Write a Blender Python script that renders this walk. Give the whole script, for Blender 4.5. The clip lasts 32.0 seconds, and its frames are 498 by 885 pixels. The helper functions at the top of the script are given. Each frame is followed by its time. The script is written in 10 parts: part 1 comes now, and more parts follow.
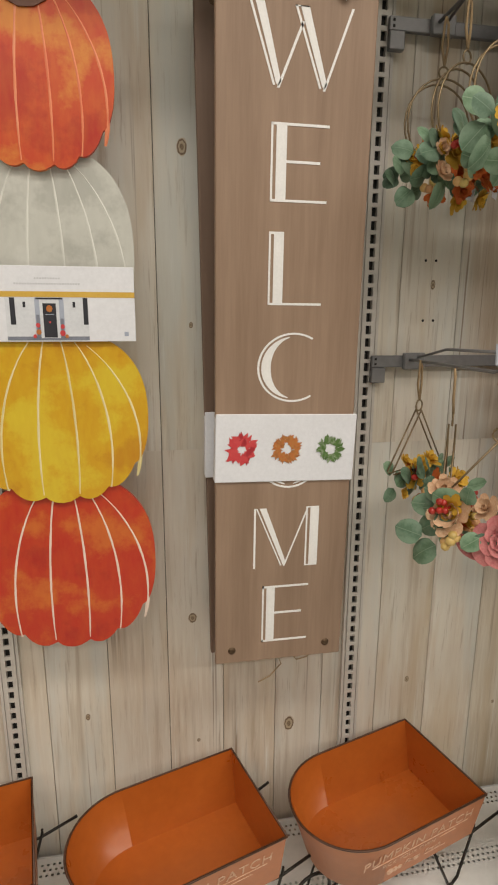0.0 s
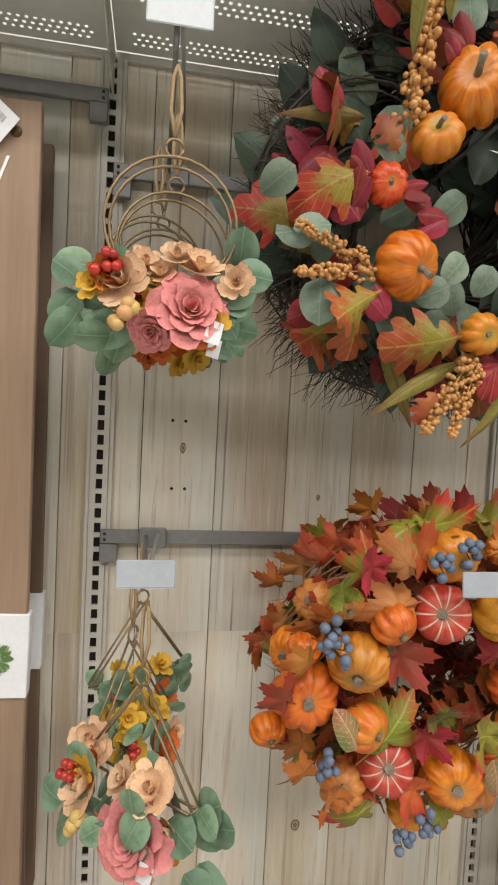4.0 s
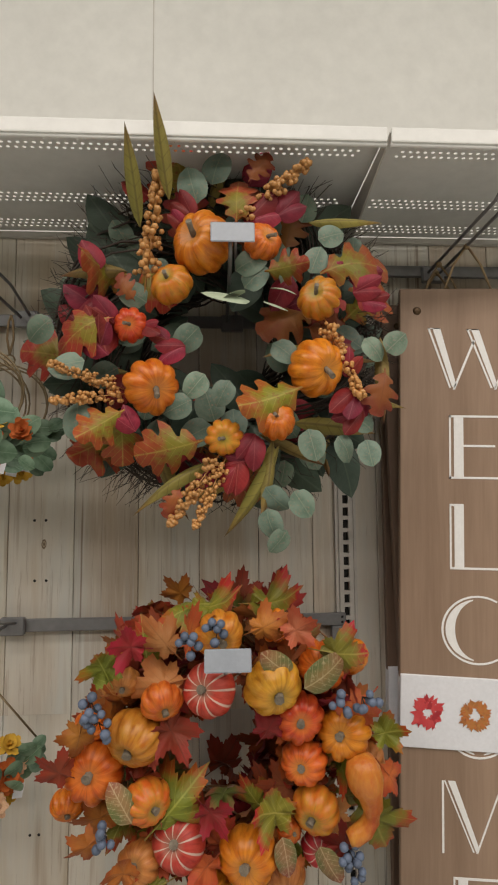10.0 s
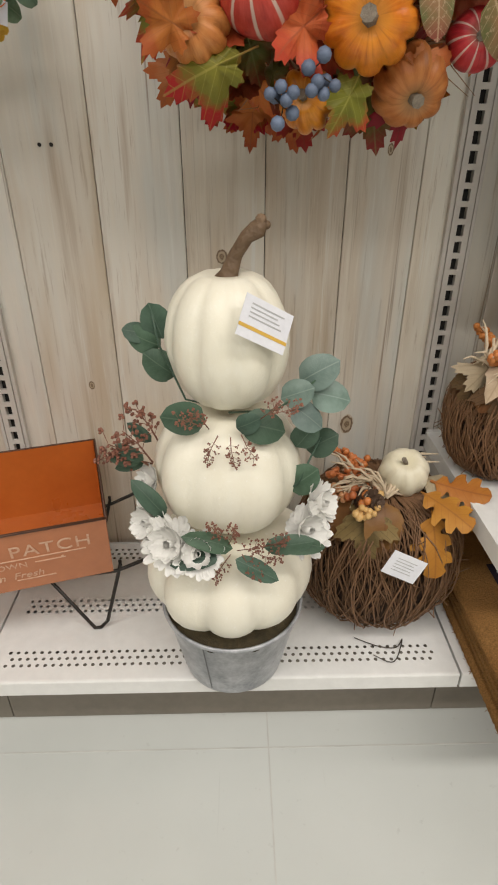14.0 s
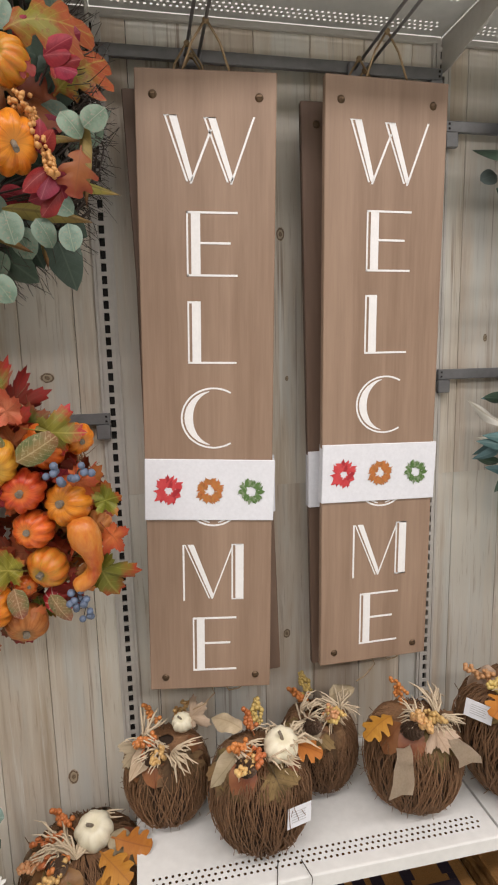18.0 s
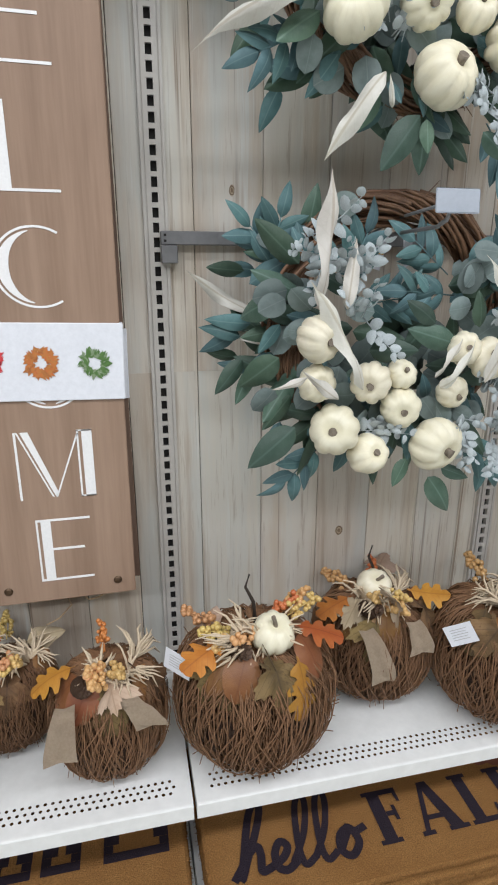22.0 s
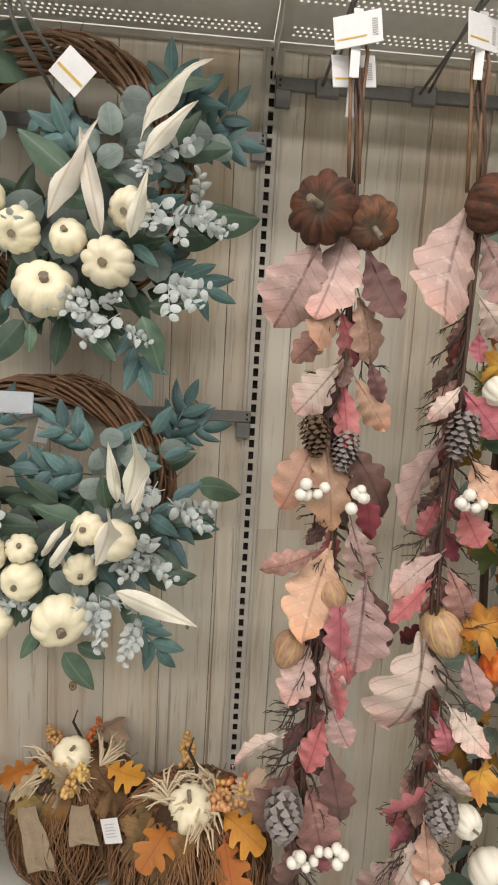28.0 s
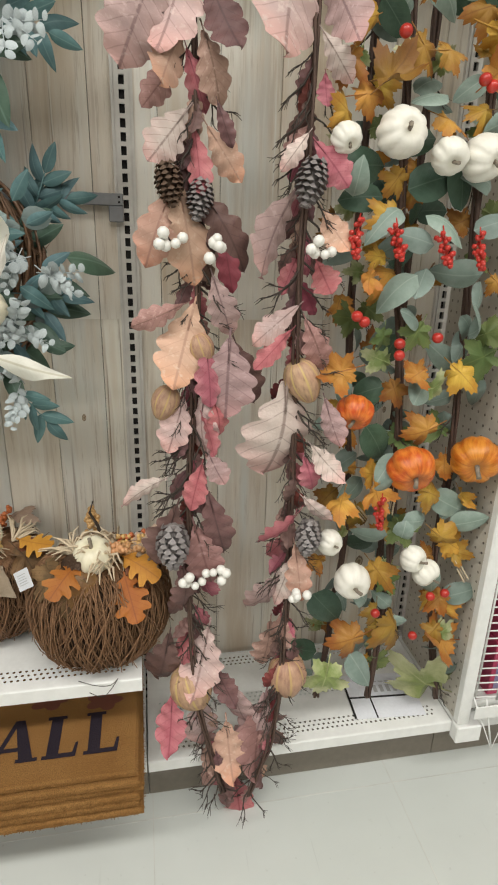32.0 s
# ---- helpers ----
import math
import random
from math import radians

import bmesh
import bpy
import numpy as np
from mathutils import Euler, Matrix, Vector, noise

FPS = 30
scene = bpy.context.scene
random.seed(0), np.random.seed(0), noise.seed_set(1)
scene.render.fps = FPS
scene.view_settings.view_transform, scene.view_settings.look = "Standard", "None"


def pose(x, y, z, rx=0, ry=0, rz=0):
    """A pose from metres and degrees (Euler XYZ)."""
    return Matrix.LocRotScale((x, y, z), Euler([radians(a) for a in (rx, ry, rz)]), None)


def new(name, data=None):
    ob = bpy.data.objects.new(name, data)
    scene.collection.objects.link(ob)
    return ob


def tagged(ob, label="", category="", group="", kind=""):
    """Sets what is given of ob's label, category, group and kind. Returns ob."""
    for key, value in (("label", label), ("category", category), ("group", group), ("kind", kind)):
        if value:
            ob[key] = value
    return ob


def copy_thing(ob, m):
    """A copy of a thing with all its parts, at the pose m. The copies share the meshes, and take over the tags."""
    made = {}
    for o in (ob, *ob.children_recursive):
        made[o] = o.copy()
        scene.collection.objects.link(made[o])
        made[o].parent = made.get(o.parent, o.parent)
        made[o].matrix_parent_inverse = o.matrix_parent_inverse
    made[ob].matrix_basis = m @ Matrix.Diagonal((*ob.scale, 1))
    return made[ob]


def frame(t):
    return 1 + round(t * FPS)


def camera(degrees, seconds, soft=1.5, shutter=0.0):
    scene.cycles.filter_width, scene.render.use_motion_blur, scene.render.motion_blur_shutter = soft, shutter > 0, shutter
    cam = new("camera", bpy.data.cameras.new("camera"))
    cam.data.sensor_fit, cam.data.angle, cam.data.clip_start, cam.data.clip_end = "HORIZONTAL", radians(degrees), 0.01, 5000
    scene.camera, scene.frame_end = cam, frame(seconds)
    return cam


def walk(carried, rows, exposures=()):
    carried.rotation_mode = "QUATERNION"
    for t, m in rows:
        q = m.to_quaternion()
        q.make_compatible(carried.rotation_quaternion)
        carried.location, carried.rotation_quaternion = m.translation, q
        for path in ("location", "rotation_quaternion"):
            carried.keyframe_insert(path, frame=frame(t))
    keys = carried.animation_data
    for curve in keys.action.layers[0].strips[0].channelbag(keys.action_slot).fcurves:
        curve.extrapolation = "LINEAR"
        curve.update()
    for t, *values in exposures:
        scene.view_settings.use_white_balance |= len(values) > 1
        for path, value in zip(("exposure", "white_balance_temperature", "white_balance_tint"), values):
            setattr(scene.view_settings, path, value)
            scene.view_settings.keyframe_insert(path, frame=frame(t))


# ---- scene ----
cam = camera(48.0, 32.0, soft=2.0)
METRES, EYE, TILT, LEAN, TURN = 5.78, 1.41, 1.2, 0.0, -10.6
ROWS = [
    (0.0, 0.0, 0.0, 0.0, 0.07, -14.2, -0.29),
    (0.5, 0.0087, -0.0182, 0.0077, -0.3, -11.78, -0.98),
    (1.0, 0.0156, -0.0291, 0.0108, 0.17, -10.93, -1.88),
    (1.5, 0.02, -0.0297, 0.0106, 0.58, -10.93, -2.01),
    (2.0, 0.0224, -0.0257, 0.0088, 0.83, -10.86, -1.88),
    (2.5, 0.028, -0.0162, 0.0045, 0.99, -12.09, -2.82),
    (3.0, 0.0491, 0.0068, 0.0018, 0.88, -12.1, -2.63),
    (3.5, 0.0704, 0.0292, 0.0093, 1.08, -12.06, -2.79),
    (4.0, 0.0888, 0.039, 0.0216, 1.04, -4.31, -2.91),
    (4.5, 0.1043, 0.0443, 0.0263, 6.05, -3.51, -3.98),
    (6.5, 0.1228, 0.0242, 0.0101, 7.98, -2.85, -5.43),
    (7.0, 0.1408, 0.0195, 0.0052, 8.38, -2.93, -3.59),
    (7.5, 0.1478, 0.0206, 0.0025, 8.52, -4.89, -3.0),
    (8.0, 0.1517, 0.0148, 0.0049, 8.41, -4.96, -3.09),
    (8.5, 0.1585, 0.0215, 0.0174, 7.88, -5.0, -1.38),
    (9.0, 0.1625, 0.0243, 0.0316, 7.25, 0.82, 0.01),
    (9.5, 0.1641, 0.0252, 0.037, 7.3, 4.06, -0.02),
    (10.0, 0.1634, 0.0224, 0.0281, 7.39, 3.73, 0.61),
    (10.5, 0.1612, 0.0185, 0.0137, 7.18, -0.43, 0.19),
    (11.0, 0.1567, 0.0184, -0.0032, 7.07, -6.72, 1.15),
    (11.5, 0.1542, 0.0194, -0.0166, 7.57, -9.39, -0.17),
    (12.0, 0.1499, 0.0236, -0.0374, 9.73, -12.53, -0.48),
    (12.5, 0.1451, 0.0381, -0.0572, 9.96, -18.06, -0.09),
    (13.0, 0.1415, 0.0512, -0.0742, 9.95, -24.09, -0.16),
    (13.5, 0.1394, 0.0593, -0.0839, 9.7, -29.03, -0.08),
    (15.5, 0.1681, 0.0628, -0.0717, 8.35, -31.77, 0.6),
    (16.0, 0.1859, 0.0604, -0.0508, 9.32, -29.49, -0.94),
    (16.5, 0.201, 0.0571, -0.0258, 4.0, -26.0, 1.66),
    (17.0, 0.2037, 0.0464, -0.0058, 0.09, -20.14, 2.58),
    (17.5, 0.2111, 0.031, 0.0066, 0.56, -13.82, 1.59),
    (18.0, 0.2212, 0.0169, 0.0072, -0.67, -10.58, 1.32),
    (18.5, 0.2284, 0.0109, 0.004, -0.64, -10.45, 0.84),
    (19.0, 0.2344, 0.0097, 0.0017, -0.32, -13.19, 0.61),
    (19.5, 0.2438, 0.0096, 0.0016, -2.13, -13.81, 0.81),
    (20.0, 0.2487, 0.0141, -0.0016, -4.26, -14.81, 0.85),
    (20.5, 0.2508, 0.0175, -0.0008, -6.1, -15.69, 1.62),
    (21.0, 0.2643, 0.0242, -0.0022, -3.52, -13.2, 0.13),
    (21.5, 0.2921, 0.0446, -0.0106, -3.17, -13.41, -0.07),
    (22.0, 0.3239, 0.0631, -0.015, -1.84, -18.42, -0.05),
    (22.5, 0.3583, 0.06, -0.0144, 5.63, -18.57, 0.91),
    (23.0, 0.3858, 0.0585, -0.0031, 11.07, -18.6, -0.47),
    (23.5, 0.398, 0.0596, 0.0094, 11.72, -14.06, -0.14),
    (24.0, 0.4097, 0.0517, 0.0154, 11.48, -9.35, 0.91),
    (24.5, 0.4191, 0.0448, 0.0205, 12.86, -6.41, 1.15),
    (26.5, 0.3994, 0.1059, 0.0016, 10.29, -9.47, 0.91),
    (27.0, 0.4075, 0.1012, 0.0032, 9.75, -10.56, 0.45),
    (27.5, 0.4301, 0.0852, 0.0079, 10.0, -10.41, -1.68),
    (28.0, 0.4545, 0.0718, 0.012, 7.59, -8.8, -3.12),
    (28.5, 0.472, 0.0666, 0.018, 5.3, -8.1, -2.37),
    (29.0, 0.4832, 0.061, 0.0205, 3.09, -6.48, -1.0),
    (29.5, 0.4846, 0.0561, 0.015, 0.98, -5.71, -0.76),
    (30.0, 0.4854, 0.0615, 0.0086, 0.38, -9.22, -0.44),
    (30.5, 0.4843, 0.0608, 0.003, 0.07, -11.61, -0.6),
    (31.0, 0.4827, 0.0576, -0.0063, 0.06, -15.13, -0.83),
    (31.5, 0.4804, 0.0561, -0.0143, 0.1, -17.99, -0.98),
    (32.0, 0.4764, 0.0533, -0.0194, 0.27, -20.72, -1.5),
]
walk(cam, [(t, pose(0, 0, EYE, TILT, LEAN, TURN) @ pose(METRES * x, METRES * y, METRES * z, 90 + pitch, roll, yaw)) for t, x, y, z, yaw, pitch, roll in ROWS],
     [(0.0, -0.34, 6800, 13), (1.0, -0.18, 6700, 12), (2.5, -0.13, 6600, 12), (4.0, 0.1, 6500, 11), (7.0, 0.26, 6300, 9), (8.0, 0.27, 6400, 10), (8.5, 0.23, 6400, 11), (9.0, -0.12, 6450, 12), (9.7, -0.45, 6600, 13), (10.5, -0.50, 6650, 14), (11.0, -0.12, 6500, 12), (12.0, 0.10, 6250, 11), (13.0, 0.0, 6300, 12), (16.0, -0.28, 6650, 15), (18.0, -0.06, 6350, 17), (19.0, 0.0, 5850, 13), (22.0, -0.02, 5700, 12), (24.5, 0.06, 5750, 12), (27.0, 0.05, 6600, 14), (29.0, 0.05, 6650, 12), (32.0, 0.05, 6250, 9)])

# ---- world and light: a windowless shop floor under rows of ceiling strip lights ----
world = bpy.data.worlds.new("shop_world")
world.use_nodes = True
world.node_tree.nodes["Background"].inputs[0].default_value = (0.9, 0.93, 1.0, 1)
world.node_tree.nodes["Background"].inputs[1].default_value = 0.02
scene.world = world
CEILING_Z = 3.9
LIGHT_ROWS = [(-0.95, 195), (-3.3, 200)]


def lamp_strip(y, watts):
    data = bpy.data.lights.new("strip_lamp", "AREA")
    data.shape, data.size, data.size_y = "RECTANGLE", 9.0, 0.5
    data.energy, data.color = watts, (1.0, 0.955, 0.88)
    ob = new("strip_lamp", data)
    ob.matrix_world = pose(1.6, y, CEILING_Z - 0.12)


for row_y, row_w in LIGHT_ROWS:
    lamp_strip(row_y, row_w)

# ---- materials ----


def nt(name, rough=0.5, metal=0.0, spec=0.5):
    m = bpy.data.materials.new(name)
    m.use_nodes = True
    b = m.node_tree.nodes["Principled BSDF"]
    b.inputs["Roughness"].default_value = rough
    b.inputs["Metallic"].default_value = metal
    b.inputs["Specular IOR Level"].default_value = spec
    return m, m.node_tree.nodes, m.node_tree.links, b


def coords(N, L, scale=(1, 1, 1), shift=True):
    """Object coordinates, shifted for each piece, so that alike pieces differ."""
    c = N.new("ShaderNodeTexCoord")
    mp = N.new("ShaderNodeMapping")
    mp.inputs["Scale"].default_value = scale
    L.new(c.outputs["Object"], mp.inputs["Vector"])
    if shift:
        info = N.new("ShaderNodeObjectInfo")
        mul = N.new("ShaderNodeMath")
        mul.operation, mul.inputs[1].default_value = "MULTIPLY", 37.0
        comb = N.new("ShaderNodeCombineXYZ")
        L.new(info.outputs["Random"], mul.inputs[0])
        for k in range(3):
            L.new(mul.outputs[0], comb.inputs[k])
        L.new(comb.outputs[0], mp.inputs["Location"])
    return mp.outputs[0]


def noise_tex(N, L, vec, scale, detail=4, rough=0.55):
    n = N.new("ShaderNodeTexNoise")
    n.inputs["Scale"].default_value, n.inputs["Detail"].default_value, n.inputs["Roughness"].default_value = scale, detail, rough
    L.new(vec, n.inputs["Vector"])
    return n.outputs["Fac"]


def ramp(N, L, fac, stops):
    r = N.new("ShaderNodeValToRGB")
    while len(r.color_ramp.elements) < len(stops):
        r.color_ramp.elements.new(0.5)
    for e, (p, c) in zip(r.color_ramp.elements, stops):
        e.position, e.color = p, (*c, 1)
    L.new(fac, r.inputs[0])
    return r.outputs[0]


def mixc(N, L, fac, a, b, mode="MIX"):
    m = N.new("ShaderNodeMix")
    m.data_type, m.blend_type = "RGBA", mode
    for val, idx in ((fac, 0), (a, 6), (b, 7)):
        if isinstance(val, (int, float)):
            m.inputs[idx].default_value = val
        elif isinstance(val, tuple):
            m.inputs[idx].default_value = (*val, 1)
        else:
            L.new(val, m.inputs[idx])
    return m.outputs[2]


def bump(N, L, b, fac, strength=0.2, dist=0.002):
    n = N.new("ShaderNodeBump")
    n.inputs["Strength"].default_value, n.inputs["Distance"].default_value = strength, dist
    L.new(fac, n.inputs["Height"])
    L.new(n.outputs[0], b.inputs["Normal"])


def vary(N, L, colour, hue=0.02, val=0.25):
    """Shifts hue and value from piece to piece."""
    info = N.new("ShaderNodeObjectInfo")
    hs = N.new("ShaderNodeHueSaturation")
    for out, lo, hi in (("Hue", 0.5 - hue, 0.5 + hue), ("Value", 1 - val, 1 + val)):
        mr = N.new("ShaderNodeMapRange")
        mr.inputs[3].default_value, mr.inputs[4].default_value = lo, hi
        if out == "Value":
            f = N.new("ShaderNodeMath")
            f.operation, f.inputs[1].default_value = "MULTIPLY", 7.31
            g = N.new("ShaderNodeMath")
            g.operation = "FRACT"
            L.new(info.outputs["Random"], f.inputs[0])
            L.new(f.outputs[0], g.inputs[0])
            L.new(g.outputs[0], mr.inputs[0])
        else:
            L.new(info.outputs["Random"], mr.inputs[0])
        L.new(mr.outputs[0], hs.inputs[out])
    L.new(colour, hs.inputs["Color"])
    return hs.outputs[0]


def simple(name, c1, c2, rough=0.5, metal=0.0, scale=30, relief=0.1, dist=0.001, hue=0.0, val=0.0, spec=0.5, squash=(1, 1, 1)):
    """A surface of two tones at two scales, with fine relief."""
    m, N, L, b = nt(name, rough, metal, spec)
    v = coords(N, L, squash)
    big = noise_tex(N, L, v, scale, 5, 0.6)
    fine = noise_tex(N, L, v, scale * 7, 3, 0.6)
    col = ramp(N, L, big, [(0.3, c1), (0.7, c2)])
    col = mixc(N, L, 0.25, col, ramp(N, L, fine, [(0.3, tuple(k * 0.75 for k in c1)), (0.7, c2)]))
    if hue or val:
        col = vary(N, L, col, hue, val)
    L.new(col, b.inputs["Base Color"])
    rr = N.new("ShaderNodeMapRange")
    rr.inputs[3].default_value, rr.inputs[4].default_value = max(0.05, rough - 0.1), min(1, rough + 0.1)
    L.new(big, rr.inputs[0])
    L.new(rr.outputs[0], b.inputs["Roughness"])
    if relief:
        bump(N, L, b, fine, relief, dist)
    return m


def plank_material():
    """Whitewashed boards: long grain, grey and blue-white washes, brown streaks, a knot here and there."""
    m, N, L, b = nt("whitewashed_board", 0.55)
    v = coords(N, L, (1, 1, 1))
    vs = coords(N, L, (1, 1, 0.045))
    vm = coords(N, L, (1, 1, 0.12))
    wash = noise_tex(N, L, vm, 6, 4, 0.6)
    tone = noise_tex(N, L, coords(N, L, (1, 1, 0.35)), 4.5, 3, 0.55)
    vw = N.new("ShaderNodeVectorMath")
    vw.operation = "ADD"
    warp = N.new("ShaderNodeTexNoise")
    warp.inputs["Scale"].default_value, warp.inputs["Detail"].default_value = 3.0, 1
    L.new(coords(N, L, (1, 1, 0.5)), warp.inputs["Vector"])
    sc = N.new("ShaderNodeVectorMath")
    sc.operation, sc.inputs[1].default_value = "MULTIPLY", (0.016, 0.0, 0.0)
    L.new(warp.outputs["Color"], sc.inputs[0])
    L.new(vs, vw.inputs[0])
    L.new(sc.outputs[0], vw.inputs[1])
    grain = noise_tex(N, L, vw.outputs[0], 120, 5, 0.7)
    streak = noise_tex(N, L, vw.outputs[0], 30, 4, 0.65)
    col = ramp(N, L, wash, [(0.32, (0.48, 0.385, 0.28)), (0.45, (0.60, 0.515, 0.405)), (0.56, (0.68, 0.625, 0.53)), (0.68, (0.71, 0.69, 0.625))])
    col = mixc(N, L, ramp(N, L, tone, [(0.42, (0, 0, 0)), (0.62, (0.7, 0.7, 0.7))]), col, (0.72, 0.695, 0.62))
    col = mixc(N, L, ramp(N, L, grain, [(0.50, (0, 0, 0)), (0.62, (0.5, 0.5, 0.5))]), col, (0.74, 0.69, 0.59))
    col = mixc(N, L, ramp(N, L, grain, [(0.34, (0.5, 0.5, 0.5)), (0.42, (0, 0, 0))]), col, (0.36, 0.275, 0.185))
    col = mixc(N, L, ramp(N, L, streak, [(0.57, (0, 0, 0)), (0.68, (0.6, 0.6, 0.6))]), col, (0.36, 0.265, 0.17))
    cool = noise_tex(N, L, coords(N, L, (1.6, 1, 0.22)), 5.2, 4, 0.6)
    col = mixc(N, L, ramp(N, L, cool, [(0.54, (0, 0, 0)), (0.66, (0.6, 0.6, 0.6))]), col, (0.60, 0.63, 0.60))
    col = mixc(N, L, ramp(N, L, cool, [(0.34, (0.55, 0.55, 0.55)), (0.45, (0, 0, 0))]), col, (0.56, 0.44, 0.29))
    # sparse long dark grain lines and pale whitewash flecks
    line = noise_tex(N, L, coords(N, L, (1, 1, 0.012)), 90, 3, 0.6)
    gate = noise_tex(N, L, coords(N, L, (1, 1, 0.3)), 7, 2, 0.5)
    lines = mixc(N, L, 1.0, ramp(N, L, line, [(0.60, (0, 0, 0)), (0.68, (1, 1, 1))]), ramp(N, L, gate, [(0.45, (0, 0, 0)), (0.62, (0.75, 0.75, 0.75))]), "MULTIPLY")
    col = mixc(N, L, lines, col, (0.20, 0.13, 0.075))
    fleck = noise_tex(N, L, coords(N, L, (1, 1, 0.03)), 60, 4, 0.75)
    col = mixc(N, L, ramp(N, L, fleck, [(0.60, (0, 0, 0)), (0.70, (0.55, 0.55, 0.55))]), col, (0.76, 0.77, 0.73))
    col = vary(N, L, col, 0.006, 0.07)
    L.new(col, b.inputs["Base Color"])
    bump(N, L, b, grain, 0.12, 0.001)
    return m


def floor_material():
    m, N, L, b = nt("shop_floor", 0.28)
    v = coords(N, L, (1, 1, 1), False)
    big = noise_tex(N, L, v, 2.2, 4)
    fine = noise_tex(N, L, v, 60, 4)
    col = ramp(N, L, big, [(0.3, (0.53, 0.55, 0.52)), (0.7, (0.59, 0.61, 0.58))])
    col = mixc(N, L, ramp(N, L, fine, [(0.66, (0, 0, 0)), (0.8, (0.4, 0.4, 0.4))]), col, (0.3, 0.3, 0.28))
    scr = noise_tex(N, L, coords(N, L, (30, 1.2, 1), False), 3.0, 2)
    col = mixc(N, L, ramp(N, L, scr, [(0.7, (0, 0, 0)), (0.76, (0.25, 0.25, 0.25))]), col, (0.35, 0.35, 0.33))
    L.new(col, b.inputs["Base Color"])
    bump(N, L, b, big, 0.05, 0.002)
    return m


M_plank = plank_material()
M_floor = floor_material()
M_white = simple("white_enamel", (0.74, 0.74, 0.71), (0.80, 0.80, 0.775), 0.38, 0, 6, 0.03)
M_upright = simple("cream_enamel_steel", (0.55, 0.52, 0.47), (0.62, 0.59, 0.54), 0.4, 0, 9, 0.03)
M_kick = simple("taupe_kick_panel", (0.19, 0.165, 0.13), (0.24, 0.21, 0.17), 0.5, 0, 8, 0.05)
M_rail = simple("grey_steel", (0.20, 0.20, 0.205), (0.26, 0.26, 0.265), 0.42, 0.35, 12, 0.06)
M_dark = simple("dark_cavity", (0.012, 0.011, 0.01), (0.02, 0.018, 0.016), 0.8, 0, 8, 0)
M_wallpaint = simple("white_wall_paint", (0.76, 0.76, 0.72), (0.81, 0.81, 0.77), 0.7, 0, 3, 0.04)
M_cream = simple("cream_wall_paint", (0.78, 0.72, 0.58), (0.82, 0.76, 0.62), 0.7, 0, 3, 0.04)
M_ceiling = simple("ceiling_tile", (0.60, 0.60, 0.58), (0.68, 0.68, 0.66), 0.9, 0, 60, 0.2)
M_peg = simple("cream_pegboard", (0.50, 0.46, 0.39), (0.56, 0.52, 0.45), 0.5, 0, 9, 0.03)
M_signwood = simple("taupe_painted_board", (0.225, 0.142, 0.092), (0.350, 0.238, 0.165), 0.55, 0, 16, 0.25, 0.0008, squash=(1, 1, 0.06))
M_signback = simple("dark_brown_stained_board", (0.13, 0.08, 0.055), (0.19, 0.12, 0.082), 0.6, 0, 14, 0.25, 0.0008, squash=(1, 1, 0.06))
M_letter = simple("white_sign_paint", (0.82, 0.81, 0.80), (0.87, 0.86, 0.85), 0.6, 0, 40, 0.08)
M_card = simple("white_card", (0.74, 0.75, 0.79), (0.78, 0.79, 0.83), 0.5, 0, 20, 0.02)
M_ticket = simple("blue_grey_price_ticket", (0.34, 0.37, 0.42), (0.40, 0.43, 0.48), 0.35, 0, 20, 0.02)
M_ticket_pale = simple("pale_blue_grey_ticket", (0.46, 0.49, 0.54), (0.52, 0.55, 0.60), 0.35, 0, 20, 0.02)
M_print = simple("grey_print", (0.42, 0.42, 0.42), (0.50, 0.50, 0.50), 0.6, 0, 40, 0)
M_print_pale = simple("pale_grey_print", (0.52, 0.53, 0.56), (0.60, 0.61, 0.64), 0.6, 0, 40, 0)
M_gold = simple("ochre_print", (0.62, 0.38, 0.05), (0.68, 0.43, 0.08), 0.5, 0, 40, 0)
M_twine = simple("jute_twine", (0.30, 0.20, 0.10), (0.42, 0.30, 0.17), 0.85, 0, 300, 0.4)
M_screw = simple("bronze_screw", (0.08, 0.05, 0.03), (0.14, 0.09, 0.05), 0.45, 0.7, 60, 0.1)
M_orange_tin = simple("orange_enamel_tin", (0.44, 0.105, 0.016), (0.50, 0.13, 0.022), 0.30, 0, 7, 0.03)
M_pale_tin = simple("pale_orange_enamel_tin", (0.46, 0.165, 0.068), (0.52, 0.20, 0.088), 0.45, 0, 7, 0.04)
M_blackwire = simple("black_wire", (0.02, 0.016, 0.013), (0.035, 0.03, 0.024), 0.45, 0.4, 60, 0.05)

# ---- mesh helpers ----


def part(name, bm, material, parent=None, label=""):
    me = bpy.data.meshes.new(name)
    bm.to_mesh(me)
    bm.free()
    me.materials.append(material)
    ob = new(name, me)
    if parent:
        ob.parent = parent
    if label:
        ob["label"] = label
    return ob


def piece(name, me, parent, m):
    """A piece that shares its mesh with alike pieces."""
    ob = new(name, me)
    ob.parent = parent
    ob.matrix_basis = m
    return ob


def mesh_of(bm, name, *materials):
    me = bpy.data.meshes.new(name)
    bm.to_mesh(me)
    bm.free()
    for mt in materials:
        me.materials.append(mt)
    return me


def thing(name, at, label, category, group="", kind=""):
    ob = new(name)
    ob.empty_display_size = 0.05
    ob.matrix_basis = at if isinstance(at, Matrix) else Matrix.Translation(at)
    return tagged(ob, label, category, group, kind)


def smooth(bm):
    for f in bm.faces:
        f.smooth = True
    return bm


